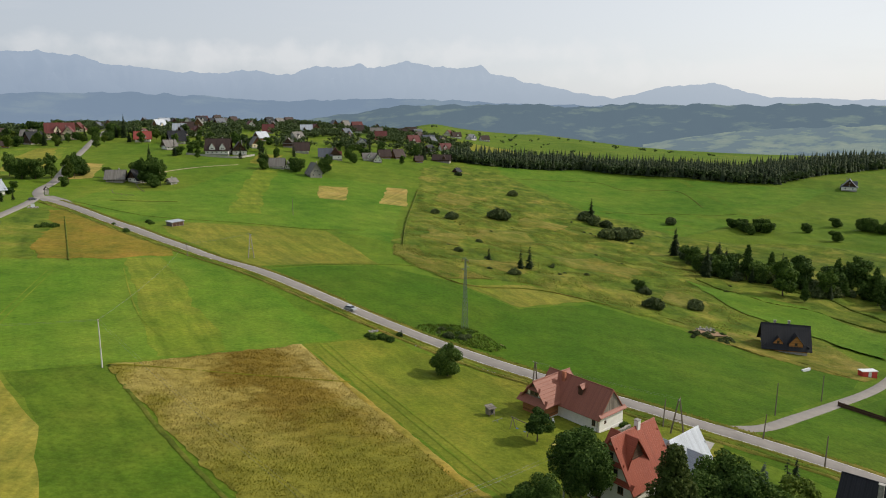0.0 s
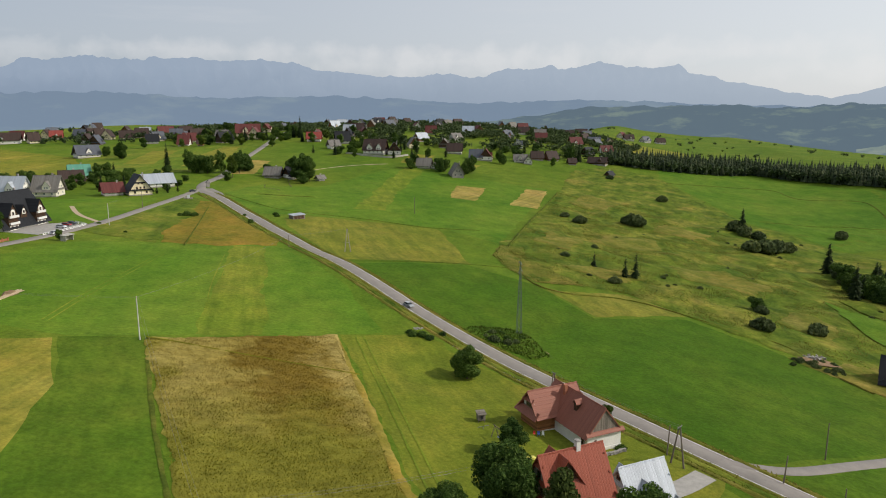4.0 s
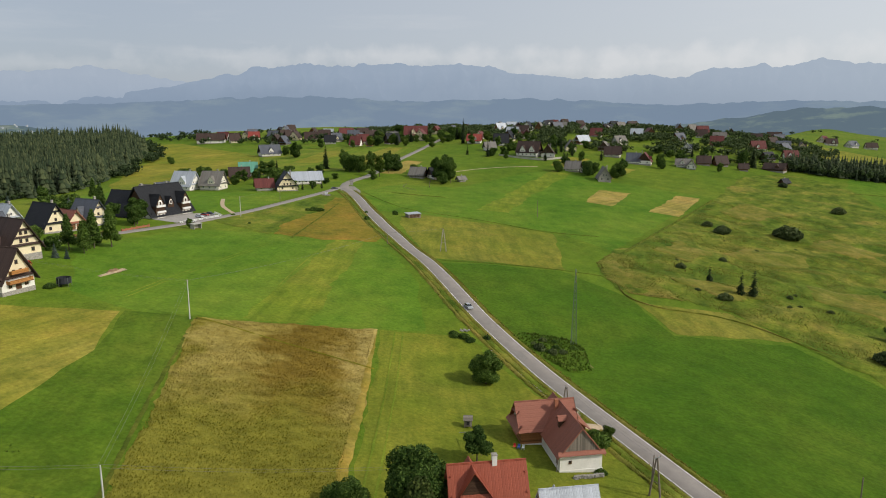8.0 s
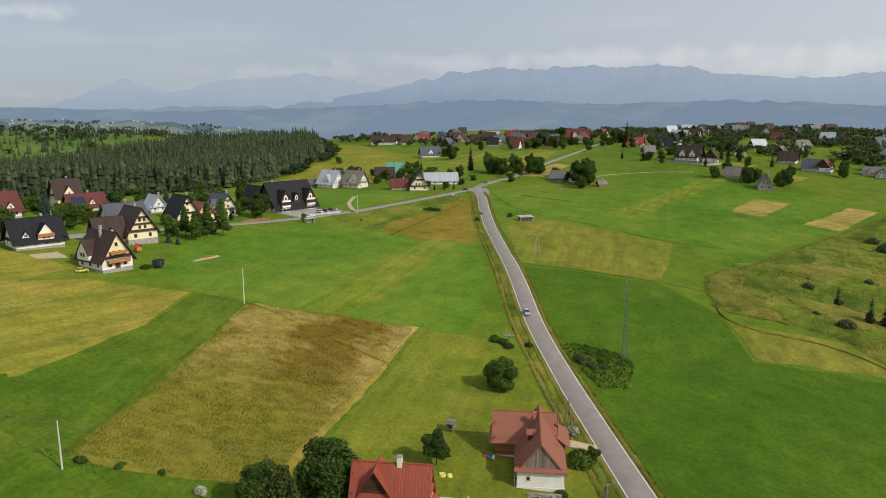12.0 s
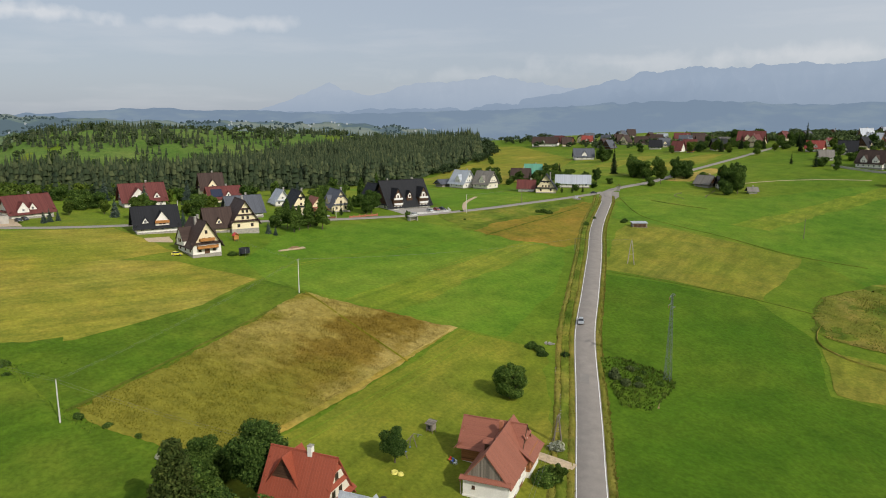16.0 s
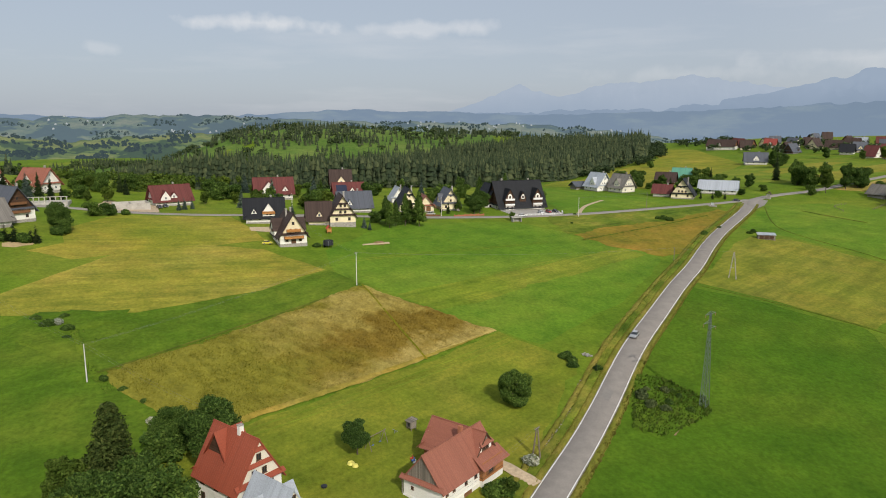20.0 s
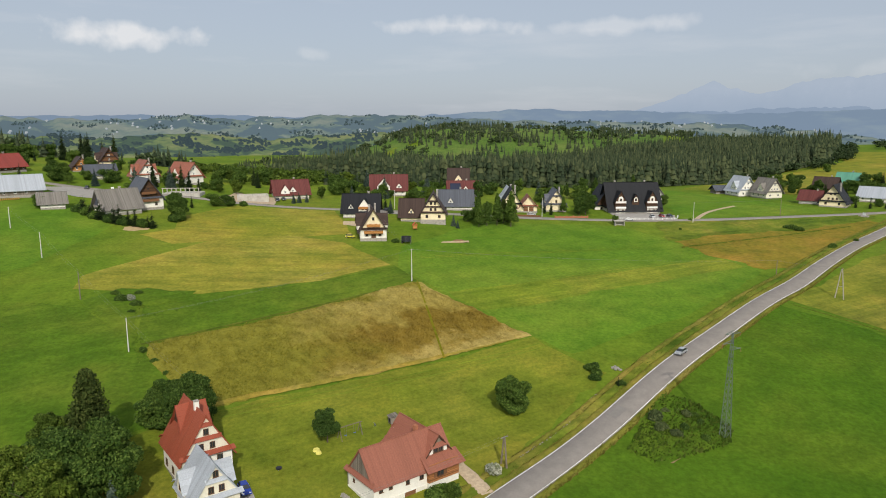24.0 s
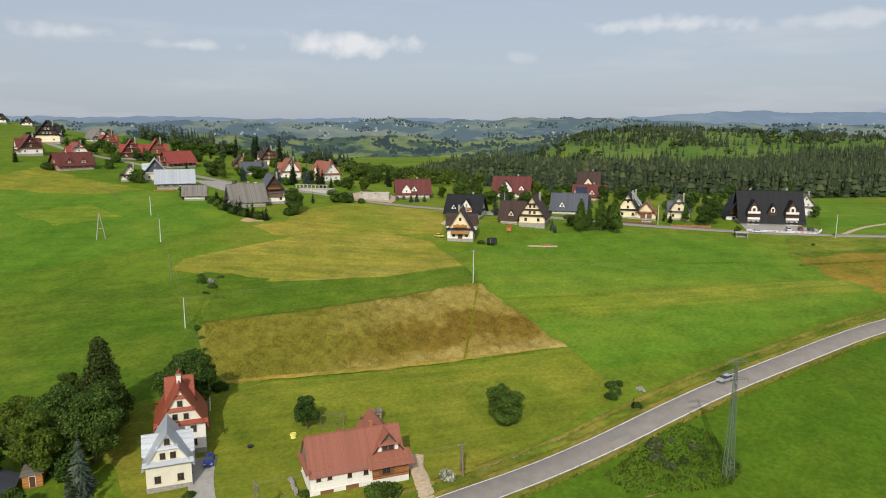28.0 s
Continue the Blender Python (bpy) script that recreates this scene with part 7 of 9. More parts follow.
# farms on the rise to the south-west
house(-136.0, 9.5, 139, 15.0, 10.4, 3.6, 50, "grey_shingle", "white_render", "slate_tile", "white cottage under a broad weathered grey roof", rows=1, per=4, chimneys=((0.1, 0.05),))
SH = house(-150.0, 14.0, 45, 13.0, 11.0, 6.4, 54, "slate_tile", "white_render", "dark_timber", "white house with slate roof, balconies and solar panels", rows=2, per=3, gable_windows=(2, 1), trim="frame_brown")
balcony(SH, 6.5, -4.0, 4.0, 3.2, 1.1, "brown_timber")
balcony(SH, 6.5, -3.0, 3.0, 6.4, 1.0, "brown_timber")
house(-151.0, -43.0, 130, 17.0, 12.0, 4.4, 40, "silver_tin", "grey_timber", "white_render", "long farm barn with a silver tin roof", rows=1, per=4, name="barn", category="barn", chimneys=())
house(-133.2, -17.0, 126, 9.0, 6.5, 3.4, 45, "grey_shingle", "white_render", "white_render", "small white shed house with a grey roof", rows=1, per=2, chimneys=())
house(-161.0, -64.0, 42, 13.0, 11.0, 5.6, 50, "silver_tin", "pale_cream_render", "slate_tile", "cream house with a tall silver roof", rows=2, per=3, dormers=((0.1, -1, 4.5, "pale_cream_render", 0.3, 1.2, 55, 0.2, 1),))
house(-151.5, -72.0, 42, 9.0, 8.0, 3.4, 50, "brown_tile", "pale_cream_render", "pale_cream_render", "small cream house with a brown roof", rows=1, per=2)
house(-208.0, -89.0, 163, 17.0, 10.5, 4.4, 45, "bright_red_tin", "dark_timber", "dark_timber", "long dark timber house with a bright red roof", rows=1, per=5, bands=(5.6,))
house(-223.5, -118.0, 45, 14.0, 11.5, 5.4, 54, "bright_red_tin", "brown_timber", "brown_timber", "house with a steep bright red roof and timber gable", rows=2, per=3, bands=(7, 9.6), dormers=((0.0, -1, 7.0, "white_render", 0.2, 0.6, 54, 0.6, 2, "frame_brown"), (0.0, 1, 7.0, "white_render", 0.2, 0.6, 54, 0.6, 2, "frame_brown")))
house(-213.0, -128.0, 45, 13.0, 11.0, 5.0, 54, "bright_red_tin", "dark_timber", "dark_timber", "house with a steep red roof and dark timber gable", rows=2, per=3, bands=(6.6, 9.0), dormers=((0.0, -1, 6.5, "white_render", 0.2, 0.6, 54, 0.6, 2, "frame_brown"), (0.0, 1, 6.5, "brown_timber", 0.2, 0.6, 54, 0.6, 2)))
house(-221.0, -20.0, 42, 14.0, 10.5, 5.6, 52, "rust_tin", "white_render", "white_render", "white guesthouse with a red-brown roof", rows=2, per=3, bands=(8.8,), dormers=((0.0, 1, 5.5, "white_render", 0.3, 1.0, 55, 0.5, 2), (0.0, -1, 5.5, "white_render", 0.3, 1.0, 55, 0.5, 2)))
house(-229.5, -1.0, 60, 15.0, 11.0, 5.6, 50, "rust_tin", "white_render", "white_render", "white guesthouse with red-brown roof and balconies", rows=2, per=4, dormers=((0.0, -1, 4.4, "white_render", 0.4, 1.2, 55, 0.2, 2),))
house(-272.0, -68.0, 42, 13.0, 10.5, 5.6, 54, "brown_tile", "cream_render", "brown_timber", "house with a dark red-brown roof and cream walls", rows=2, per=3, bands=(7, 9.4), dormers=((0.0, -1, 5.5, "cream_render", 0.3, 1.0, 55, 0.5, 2), (0.0, 1, 5.5, "cream_render", 0.3, 1.0, 55, 0.5, 2)))
house(-239.0, -66.0, 42, 9.0, 8.0, 3.2, 50, "brown_tile", "orange_timber", "orange_timber", "small orange timber cottage", rows=1, per=2)
SL = house(-217.0, -42.0, 132, 14.0, 9.0, 3.4, 42, "slate_tile", "white_render", "white_render", "low dark-roofed house with solar panels", rows=1, per=3)
part("solar_panel", Shape().slab([(-5.5, 4.6, 3.2), (5.5, 4.6, 3.2), (5.5, 1.2, 6.3), (-5.5, 1.2, 6.3)], 0.06), "solar_cell", SL, at=pose(0, 0.1, 0.16))
house(-156.5, -116.5, 161, 18.0, 11.0, 3.6, 44, "maroon_tile", "red_brick", "brown_timber", "brick house with a dark maroon roof", rows=1, per=5, dormers=((0.22, 1, 4.0, "brown_timber", 0.5, 0.6, 50, 0.0, 2), (-0.22, 1, 4.0, "white_render", 0.5, 0.6, 50, 0.0, 1), (0.22, -1, 4.0, "brown_timber", 0.5, 0.6, 50, 0.0, 2), (-0.2, -1, 4.0, "brown_timber", 0.5, 0.6, 50, 0.0, 1)))
house(-174.0, -168.0, 60, 15.0, 11.0, 5.0, 52, "maroon_tile", "white_render", "dark_timber", "white and timber house with a red-brown roof", rows=2, per=3, bands=(6.8, 8.9), dormers=((0.05, -1, 7.0, "white_render", 0.2, 0.8, 54, 0.6, 2, "frame_brown"), (0.05, 1, 7.0, "dark_timber", 0.2, 0.8, 54, 0.6, 2)))
house(-222.0, -205.0, 40, 14.0, 13.0, 7.0, 52, "black_tile", "cream_render", "dark_timber", "tall dark-roofed guesthouse on the rise", rows=2, per=3, bands=(8.0, 10.6), gable_windows=(3, 2), dormers=((0.0, -1, 6.0, "white_render", 0.4, 1.4, 54, 0.4, 2), (0.0, 1, 6.0, "white_render", 0.4, 1.4, 54, 0.4, 2)))
house(-185.0, -143.0, 60, 14.0, 10.0, 4.6, 48, "bright_red_tin", "white_render", "white_render", "white house with a red roof", rows=1, per=3, bands=(6.2,), dormers=((0.0, -1, 4.5, "white_render", 0.3, 0.6, 54, 0.3, 1),))
house(-248.0, -180.0, 40, 14.0, 10.0, 4.6, 50, "bright_red_tin", "brown_timber", "brown_timber", "brown timber house with a red roof", rows=1, per=3, dormers=((0.0, -1, 5.5, "brown_timber", 0.3, 0.6, 54, 0.3, 2), (0.0, 1, 5.5, "brown_timber", 0.3, 0.6, 54, 0.3, 2)))
house(-262.0, -205.0, 70, 13.0, 10.0, 4.6, 48, "grey_shingle", "white_render", "white_render", "white house with a grey roof", rows=1, per=3)
for x, y in ((-286, -356), (-300, -344), (-314, -332)):
    house(x, y, 40, 8.5, 7.0, 3.2, 50, "black_tile", "white_render", "dark_timber", "small black-roofed holiday hut on the skyline", rows=1, per=2, gable_windows=(1,), chimneys=(), dormers=((0.0, -1, 3.0, "white_render", 0.3, 0.4, 55, 0.2, 1),), name="holiday_hut", category="hut", group="holiday huts on the ridge")

# unfinished house and neighbours beyond the road
BH = house(127.0, 249.0, -17, 14.0, 10.5, 4.4, 48, "black_tile", "orange_timber", "orange_timber", "unfinished timber house with a new black roof", over=1.1, rows=1, per=3, lower="concrete", plinth=1.2, dormers=((0.22, -1, 4.6, "orange_timber", 0.2, 1.0, 52, 0.2, 1, "frame_brown"), (-0.2, -1, 3.2, "orange_timber", 0.5, 0.6, 52, 0.0, 1, "frame_brown")), trim="frame_brown", chimneys=((0.1, 0.15), (-0.25, 0.1)))
house(128.0, 176.0, 50, 13.0, 10.0, 3.4, 48, "black_tile", "dark_timber", "dark_timber", "dark timber house behind a clipped hedge", rows=1, per=3)
house(75.5, 106.0, 140, 14.0, 10.0, 4.4, 46, "black_tile", "white_render", "dark_timber", "house with a plain dark roof beside the road", rows=1, per=3)
house(402.0, 692.0, 60, 18.0, 12.0, 5.0, 46, "slate_tile", "white_render", "dark_timber", "white house with a dark roof on the far meadow", rows=2, per=4, dormers=((0.0, -1, 5, "white_render", 0.3, 1.2, 55, 0.2, 2),))

# ---- the village on the rise ----
FAR[0] = True
house(-398.0, 738.0, 30, 26.0, 15.0, 9.0, 48, "maroon_tile", "cream_render", "cream_render", "large cream guesthouse with maroon roofs and gables", rows=3, per=5, dormers=((0.3, -1, 6, "cream_render", 0.2, 2.0, 55, 0.4, 2), (-0.1, -1, 6, "cream_render", 0.2, 2.0, 55, 0.4, 2)))
house(-380.0, 722.0, 110, 15.0, 12.0, 7.0, 50, "maroon_tile", "cream_render", "cream_render", "cream gabled wing of the large guesthouse", rows=2, per=3)
house(-203.0, 640.0, 5, 20.0, 14.0, 6.0, 50, "brown_tile", "white_render", "dark_timber", "broad guesthouse with brown roof, timber gables", rows=2, per=5, dormers=((0.25, -1, 5, "white_render", 0.2, 1.8, 56, 0.3, 2), (-0.2, -1, 5, "white_render", 0.2, 1.8, 56, 0.3, 2)))
house(-186.0, 645.0, -70, 12.0, 11.0, 5.5, 52, "brown_tile", "white_render", "dark_timber", "timber-gabled wing of the broad guesthouse", rows=2, per=3)
VILLAGE = (
    (-396, 686, 60, 14, 12, 5, 50, "black_tile", "dark_timber"), (-297, 702, 20, 14, 11, 5, 46, "bright_red_tin", "white_render"), (-252, 652, 45, 10, 9.5, 4.5, 45, "grey_shingle", "white_render"),
    (-262, 697, 30, 14, 12, 5, 52, "black_tile", "white_render"), (-185, 700, -60, 11, 9, 5.5, 54, "grey_shingle", "cream_render"), (-139, 694, 10, 14, 10, 4.5, 50, "brown_tile", "white_render"),
    (-103, 676, 100, 13, 11, 5, 50, "maroon_tile", "white_render"), (-112, 672, 10, 11, 9, 4.5, 52, "slate_tile", "white_render"), (-72, 694, 10, 12, 9, 4, 42, "grey_shingle", "white_render"), (-64, 690, -80, 8, 7, 4, 52, "brown_tile", "white_render"),
    (-60, 724, 15, 11, 9, 4, 48, "brown_tile", "brown_timber"), (-47, 734, 40, 11, 9, 4, 52, "brown_tile", "brown_timber"), (-25, 727, 20, 7, 6, 3, 48, "brown_tile", "brown_timber"), (-1, 754, -10, 18, 10, 4, 40, "brown_tile", "dark_timber"), (14, 692, 60, 7, 5, 2, 45, "black_tile", "dark_timber"),
    (-138, 587, 5, 11, 8, 4.2, 50, "grey_shingle", "white_render"), (-129, 589, 95, 6, 5, 3, 48, "grey_shingle", "white_render"), (-103.5, 564, -62, 12, 8.5, 5.0, 58, "grey_shingle", "grey_stone"), (-222, 477, 10, 11, 8.5, 3.4, 46, "grey_shingle", "grey_timber"), (-208, 482, 60, 12, 9, 3.6, 50, "black_tile", "white_render"), (-186, 481, 60, 5, 4, 2.2, 40, "grey_shingle", "white_render"),
    (-670, 660, 40, 34, 14, 7, 45, "brown_tile", "white_render"), (-645, 712, 40, 13, 11, 5, 50, "bright_red_tin", "white_render"), (-625, 728, 20, 12, 10, 5, 54, "slate_tile", "white_render"), (-600, 735, 60, 14, 11, 5, 50, "brown_tile", "dark_timber"), (-556, 728, 40, 16, 12, 4, 48, "brown_tile", "cream_render"), (-563, 770, 30, 12, 10, 4.5, 54, "silver_tin", "white_render"), (-548, 790, 50, 18, 12, 5, 46, "maroon_tile", "white_render"), (-512, 781, 50, 14, 12, 5, 50, "brown_tile", "dark_timber"), (-405, 655, 30, 6, 6, 2.8, 45, "brown_tile", "orange_timber"), (-470, 745, 60, 18, 12, 6, 48, "brown_tile", "dark_timber"),
    (-20, 990, 10, 15, 11, 6, 40, "slate_tile", "white_render"), (-55, 1205, 0, 18, 10, 5, 38, "brown_tile", "brown_timber"), (22, 1190, 20, 14, 11, 5, 45, "brown_tile", "white_render"), (48, 1210, 50, 14, 11, 5, 45, "slate_tile", "white_render"), (72, 1230, 20, 14, 11, 5, 45, "brown_tile", "white_render"), (10, 1225, 70, 14, 11, 5, 45, "maroon_tile", "white_render"))
NAMES = {"black_tile": "black", "bright_red_tin": "bright red", "grey_shingle": "weathered grey", "brown_tile": "dark brown", "maroon_tile": "maroon", "slate_tile": "slate grey", "silver_tin": "silver", "rust_tin": "rust-red", "white_render": "white", "cream_render": "cream", "brown_timber": "brown timber", "dark_timber": "dark timber", "orange_timber": "orange timber", "grey_stone": "grey stone", "grey_timber": "grey timber"}


def village_house(x, y, turn, L, W, hw, pitch, roof, wall, seed):
    rng = random.Random(seed)
    gab = rng.choice(("dark_timber", "brown_timber", wall, wall))
    dm = ((rng.uniform(-0.2, 0.2), -1, 3.6, wall, 0.3, 1.0, 55, 0.1, 1),) if L > 11.5 and rng.random() < 0.7 else ()
    house(x, y, turn, L, W, hw, pitch, roof, wall, gab, f"{NAMES[wall]} village house with a {NAMES[roof]} roof", rows=1, per=3, gable_windows=(2,), dormers=dm, group="village houses", skirt=L > 13)


for i, row in enumerate(VILLAGE):
    village_house(*row, i)
rng = random.Random(5)
spots = [(r[0], r[1]) for r in VILLAGE] + [(-398, 738), (-203, 640), (-380, 722)]
for i in range(260):
    x, y = rng.uniform(-470, 30), rng.uniform(708, 1150)
    if len(spots) > 96 or abs(x - np.interp(y, [635, 728, 830, 900], [-322, -357, -392, -400])) < 14 or any(math.hypot(x - a, y - b) < 21 for a, b in spots) or (x > -60 and y < 800) or rng.random() < (y - 700) / 900:
        continue
    spots.append((x, y))
    village_house(x, y, rng.choice((10, 30, 60, 100, -60)), rng.uniform(10, 16), rng.uniform(8.5, 12), rng.uniform(3.6, 5.6), rng.uniform(46, 54), rng.choice(("brown_tile", "maroon_tile", "slate_tile", "black_tile", "maroon_tile", "silver_tin", "grey_shingle", "brown_tile", "black_tile")), rng.choice(("white_render", "cream_render", "brown_timber", "white_render", "dark_timber")), i + 100)

# the hamlet along the hill west of the road
rng = random.Random(15)
done = 0
for i in range(200):
    x, y = rng.uniform(-700, -420), rng.uniform(660, 850)
    if done < 20 and y > 470 - 0.30 * x - 60 and all(math.hypot(x - a, y - b) > 20 for a, b in spots):
        spots.append((x, y))
        done += 1
        village_house(x, y, rng.choice((20, 40, 60, 110)), rng.uniform(10, 15), rng.uniform(8.5, 11.5), rng.uniform(4, 6), rng.uniform(48, 55), rng.choice(("brown_tile", "maroon_tile", "slate_tile", "black_tile", "brown_tile")), rng.choice(("white_render", "cream_render", "white_render", "dark_timber")), i + 500)

# ---- garden and street trees round the houses ----
GARDEN = (
    ("pine", -160, 160.5, 0.95), ("pine", -156, 164.5, 0.8), ("pine", -152, 161, 0.85), ("pine", -158.5, 169, 1.05), ("pine", -157.5, 175, 1.15), ("soft_larch", -165, 172, 0.7), ("round", -162, 156, 0.9), ("blue_spruce", -150.5, 150, 0.55), ("blue_spruce", -147, 152, 0.4), ("spruce_b", -116.5, 131.8, 0.3), ("bush", -117, 129, 0.8),
    ("maple", -196, 213, 0.95), ("oval", -193, 209.5, 1.15), ("spruce_b", -193, 196, 0.7), ("spruce_b", -196, 193, 0.5), ("round", -190, 165, 0.8), ("round", -217, 215, 1.2), ("round", -235, 196, 1.3), ("round", -250, 205, 1.4),
    ("blue_spruce", -193, 69, 0.55), ("blue_spruce", -196, 71, 0.6), ("blue_spruce", -199, 74, 0.5), ("pale", -215, 78, 0.9), ("round", -236, 90, 1.3), ("round", -232, 84, 1.2), ("blue_spruce", -205, 96, 0.95), ("round", -240, 82, 1.4), ("pale", -216, 92, 0.9), ("spruce_b", -184, 116, 0.75), ("blue_spruce", -172, 120, 0.7), ("round", -212, 128, 1.0), ("round", -225, 134, 1.2), ("pale", -200, 125, 0.9), ("round", -258, 130, 1.2), ("round", -262, 168, 1.2), ("oval", -240, 160, 1.2),
    ("maple", -134.5, 35.5, 0.85), ("round", -131, 38.5, 0.95), ("bush", -128, 37, 1.6), ("round", -166.5, 39, 1.0), ("round", -170, 44, 0.9), ("spruce_b", -158, 32, 0.6), ("bush", -174, 50, 1.2),
    ("round", -131.5, -21, 0.95), ("round", -150, -66.5, 1.1), ("oval", -148, -62, 0.9), ("round", -192, -52, 1.35), ("maple", -196, -50, 0.75), ("spruce", -206, -8, 1.1), ("blue_spruce", -204, 2, 1.25), ("blue_spruce", -199, -14, 1.2), ("spruce", -213, 4, 0.95), ("blue_spruce", -190, -30, 0.9), ("round", -182, -8, 0.8),
    ("round", -247, 12, 1.2), ("round", -258, 20, 1.4), ("round", -270, 8, 1.4), ("round", -242, 24, 1.1), ("round", -266, 30, 1.3), ("oval", -252, 38, 1.2), ("spruce", -290, -80, 1.25), ("spruce", -300, -95, 1.56), ("spruce", -306, -100, 1.38), ("spruce", -312, -84, 1.62), ("spruce", -318, -110, 1.50), ("spruce", -296, -110, 1.38), ("round", -285, -96, 1.3), ("round", -310, -128, 1.5), ("round", -292, -130, 1.4), ("round", -275, -135, 1.3), ("round", -280, -150, 1.4), ("round", -262, -150, 1.2),
    ("round", -200, -150, 1.1), ("round", -192, -120, 1.0), ("spruce_b", -176, -122, 0.9), ("round", -171, -104, 0.9), ("round", -240, -100, 1.2), ("round", -236, -150, 1.2), ("round", -250, -165, 1.3), ("spruce", -150, -150, 0.7), ("bush", -148, -124, 1.8), ("bush", -146, -121, 1.5), ("round", -260, -240, 1.4),
    ("oval", -262, 470, 1.25), ("round", -268, 462, 1.4), ("round", -276, 460, 1.4), ("round", -283, 466, 1.3), ("oval", -290, 470, 1.2), ("round", -252, 487, 1.3), ("round", -258, 494, 1.25), ("round", -262, 500, 1.2), ("oval", -250, 476, 1.3), ("spruce", -305, 465, 1.05), ("birch", -243, 455, 0.85), ("round", -238, 440, 0.7), ("round", -245, 396, 0.7),
    ("oval", -202, 472, 1.35), ("oval", -196, 474, 1.45), ("oval", -190, 472, 1.3), ("round", -207, 490, 1.3), ("round", -214, 492, 1.2), ("oval", -200, 484, 1.4), ("round", -192, 462, 1.0), ("round", -232, 486, 0.8),
    ("round", -146, 572, 0.85), ("round", -148, 576, 0.9), ("round", -122, 577, 1.2), ("round", -118, 582, 1.1), ("round", -99, 585, 1.3), ("oval", -96, 588, 1.2), ("spruce", -20, 752, 1.1), ("oval", -28, 748, 1.2), ("round", -85, 665, 1.0), ("round", -92, 690, 1.0),
    ("round", -310, 395, 1.2), ("round", -300, 402, 1.3), ("oval", -320, 410, 1.3), ("round", -335, 372, 1.2), ("round", -345, 360, 1.3), ("round", -330, 355, 1.3), ("oval", -315, 350, 1.1), ("round", -350, 380, 1.4), ("round", -360, 370, 1.4), ("round", -295, 360, 0.8), ("round", -283, 368, 0.8), ("oval", -300, 372, 1.1), ("round", -270, 372, 0.7), ("spruce_b", -236, 362, 0.6), ("spruce_b", -233, 368, 0.6), ("spruce_b", -231, 375, 0.6), ("round", -240, 376, 0.7), ("round", -262, 402, 0.9), ("oval", -272, 410, 1.0),
    ("round", -455, 575, 1.0), ("round", -445, 580, 0.9), ("round", -425, 560, 1.2), ("round", -415, 545, 1.2), ("oval", -408, 540, 1.2), ("round", -520, 480, 0.8), ("round", -360, 735, 1.2), ("round", -345, 745, 1.4), ("oval", -338, 722, 1.2), ("spruce", -330, 735, 1.2), ("round", -430, 760, 1.7), ("round", -445, 765, 1.8), ("round", -420, 775, 1.7))
for key, x, y, s in GARDEN:
    plant(key, x, y, s * (1.6 if y > 430 else 1.0), group="garden trees of the village", wide=0.76 if y > 430 else 1.0)


def clear_of(x, y, room):
    return all(math.hypot(x - a, y - b) > r + room for a, b, r in HOUSE_SPOTS) and all((x - q.x) ** 2 + (y - q.y) ** 2 > 36 for q in village_line + hill_line + main_line[::3])


# garden trees between the houses, kept clear of walls and roads
rng = random.Random(77)
for count, x0, x1, y0, y1, low, high, kinds in ((34, -290, -188, -215, -25, 0.7, 1.3, ("round", "oval", "round", "maple", "spruce_b")), (16, -250, -190, -25, 60, 0.6, 1.2, ("round", "spruce", "pale")), (34, -300, -188, 72, 262, 0.7, 1.4, ("round", "oval", "blue_spruce", "pale", "pine", "round")), (22, -360, -238, 330, 425, 0.7, 1.4, ("round", "oval", "spruce", "round")), (46, -470, -270, 640, 760, 1.0, 1.7, ("round", "oval", "spruce", "pale")), (44, -260, -30, 600, 760, 0.9, 1.5, ("round", "oval", "spruce_b"))):
    done = 0
    for _ in range(600):
        x, y = rng.uniform(x0, x1), rng.uniform(y0, y1)
        if done < count and clear_of(x, y, 3.0) and not (x > -150 and y < 660 and y > 500):
            key = rng.choice(kinds)
            plant(key, x, y, rng.uniform(low, high) * (0.62 if key == "maple" else 0.75 if key in ("pine", "spruce") else 1.0), group="garden trees of the village")
            done += 1
rng = np.random.default_rng(78)
nx_, ny_ = scatter([(-480, 700), (-330, 765), (-250, 715), (-130, 705), (-60, 740), (30, 780), (40, 1050), (-150, 1250), (-520, 1150), (-620, 860)], 8.5, 175, 32)
ok = np.array([clear_of(a, b, 2.0) for a, b in zip(nx_, ny_)])
wood("village_trees", nx_[ok], ny_[ok], rng.uniform(6, 12, ok.sum()), 3, "leaf_haze", "dark green garden trees between the village houses", 176)
hedge_line = curve_through([(-131, -4), (-121, 10), (-116, 24), (-115, 34)], 2.2)
for i, q in enumerate(hedge_line):
    plant("spruce_b" if i % 3 else "bush", q.x, q.y, (0.50 + 0.10 * (i % 4)) if i % 3 else 1.6, label="dense conifer hedge plant beside the cottage", group="hedge by the cottage", wide=1.7 if i % 3 else 1.0)


# ---- poles and cables ----
def cable(a, b, sag=0.8, r=0.014, label="thin electric cable between poles"):
    a, b = Vector(a), Vector(b)
    s = Shape()
    n = 10
    p = [a.lerp(b, i / n) - Vector((0, 0, 4 * sag * (i / n) * (1 - i / n))) for i in range(n + 1)]
    side = (b - a).cross(Vector((0, 0, 1))).normalized() * r
    for q in p:
        s.v += [tuple(q + side), tuple(q + Vector((0, 0, r))), tuple(q - side), tuple(q - Vector((0, 0, r)))]
    s.f += [(4 * i + j, 4 * i + (j + 1) % 4, 4 * i + 4 + (j + 1) % 4, 4 * i + 4 + j) for i in range(n) for j in range(4)]
    return solid("cable", s, "cable_metal", label, "cable")


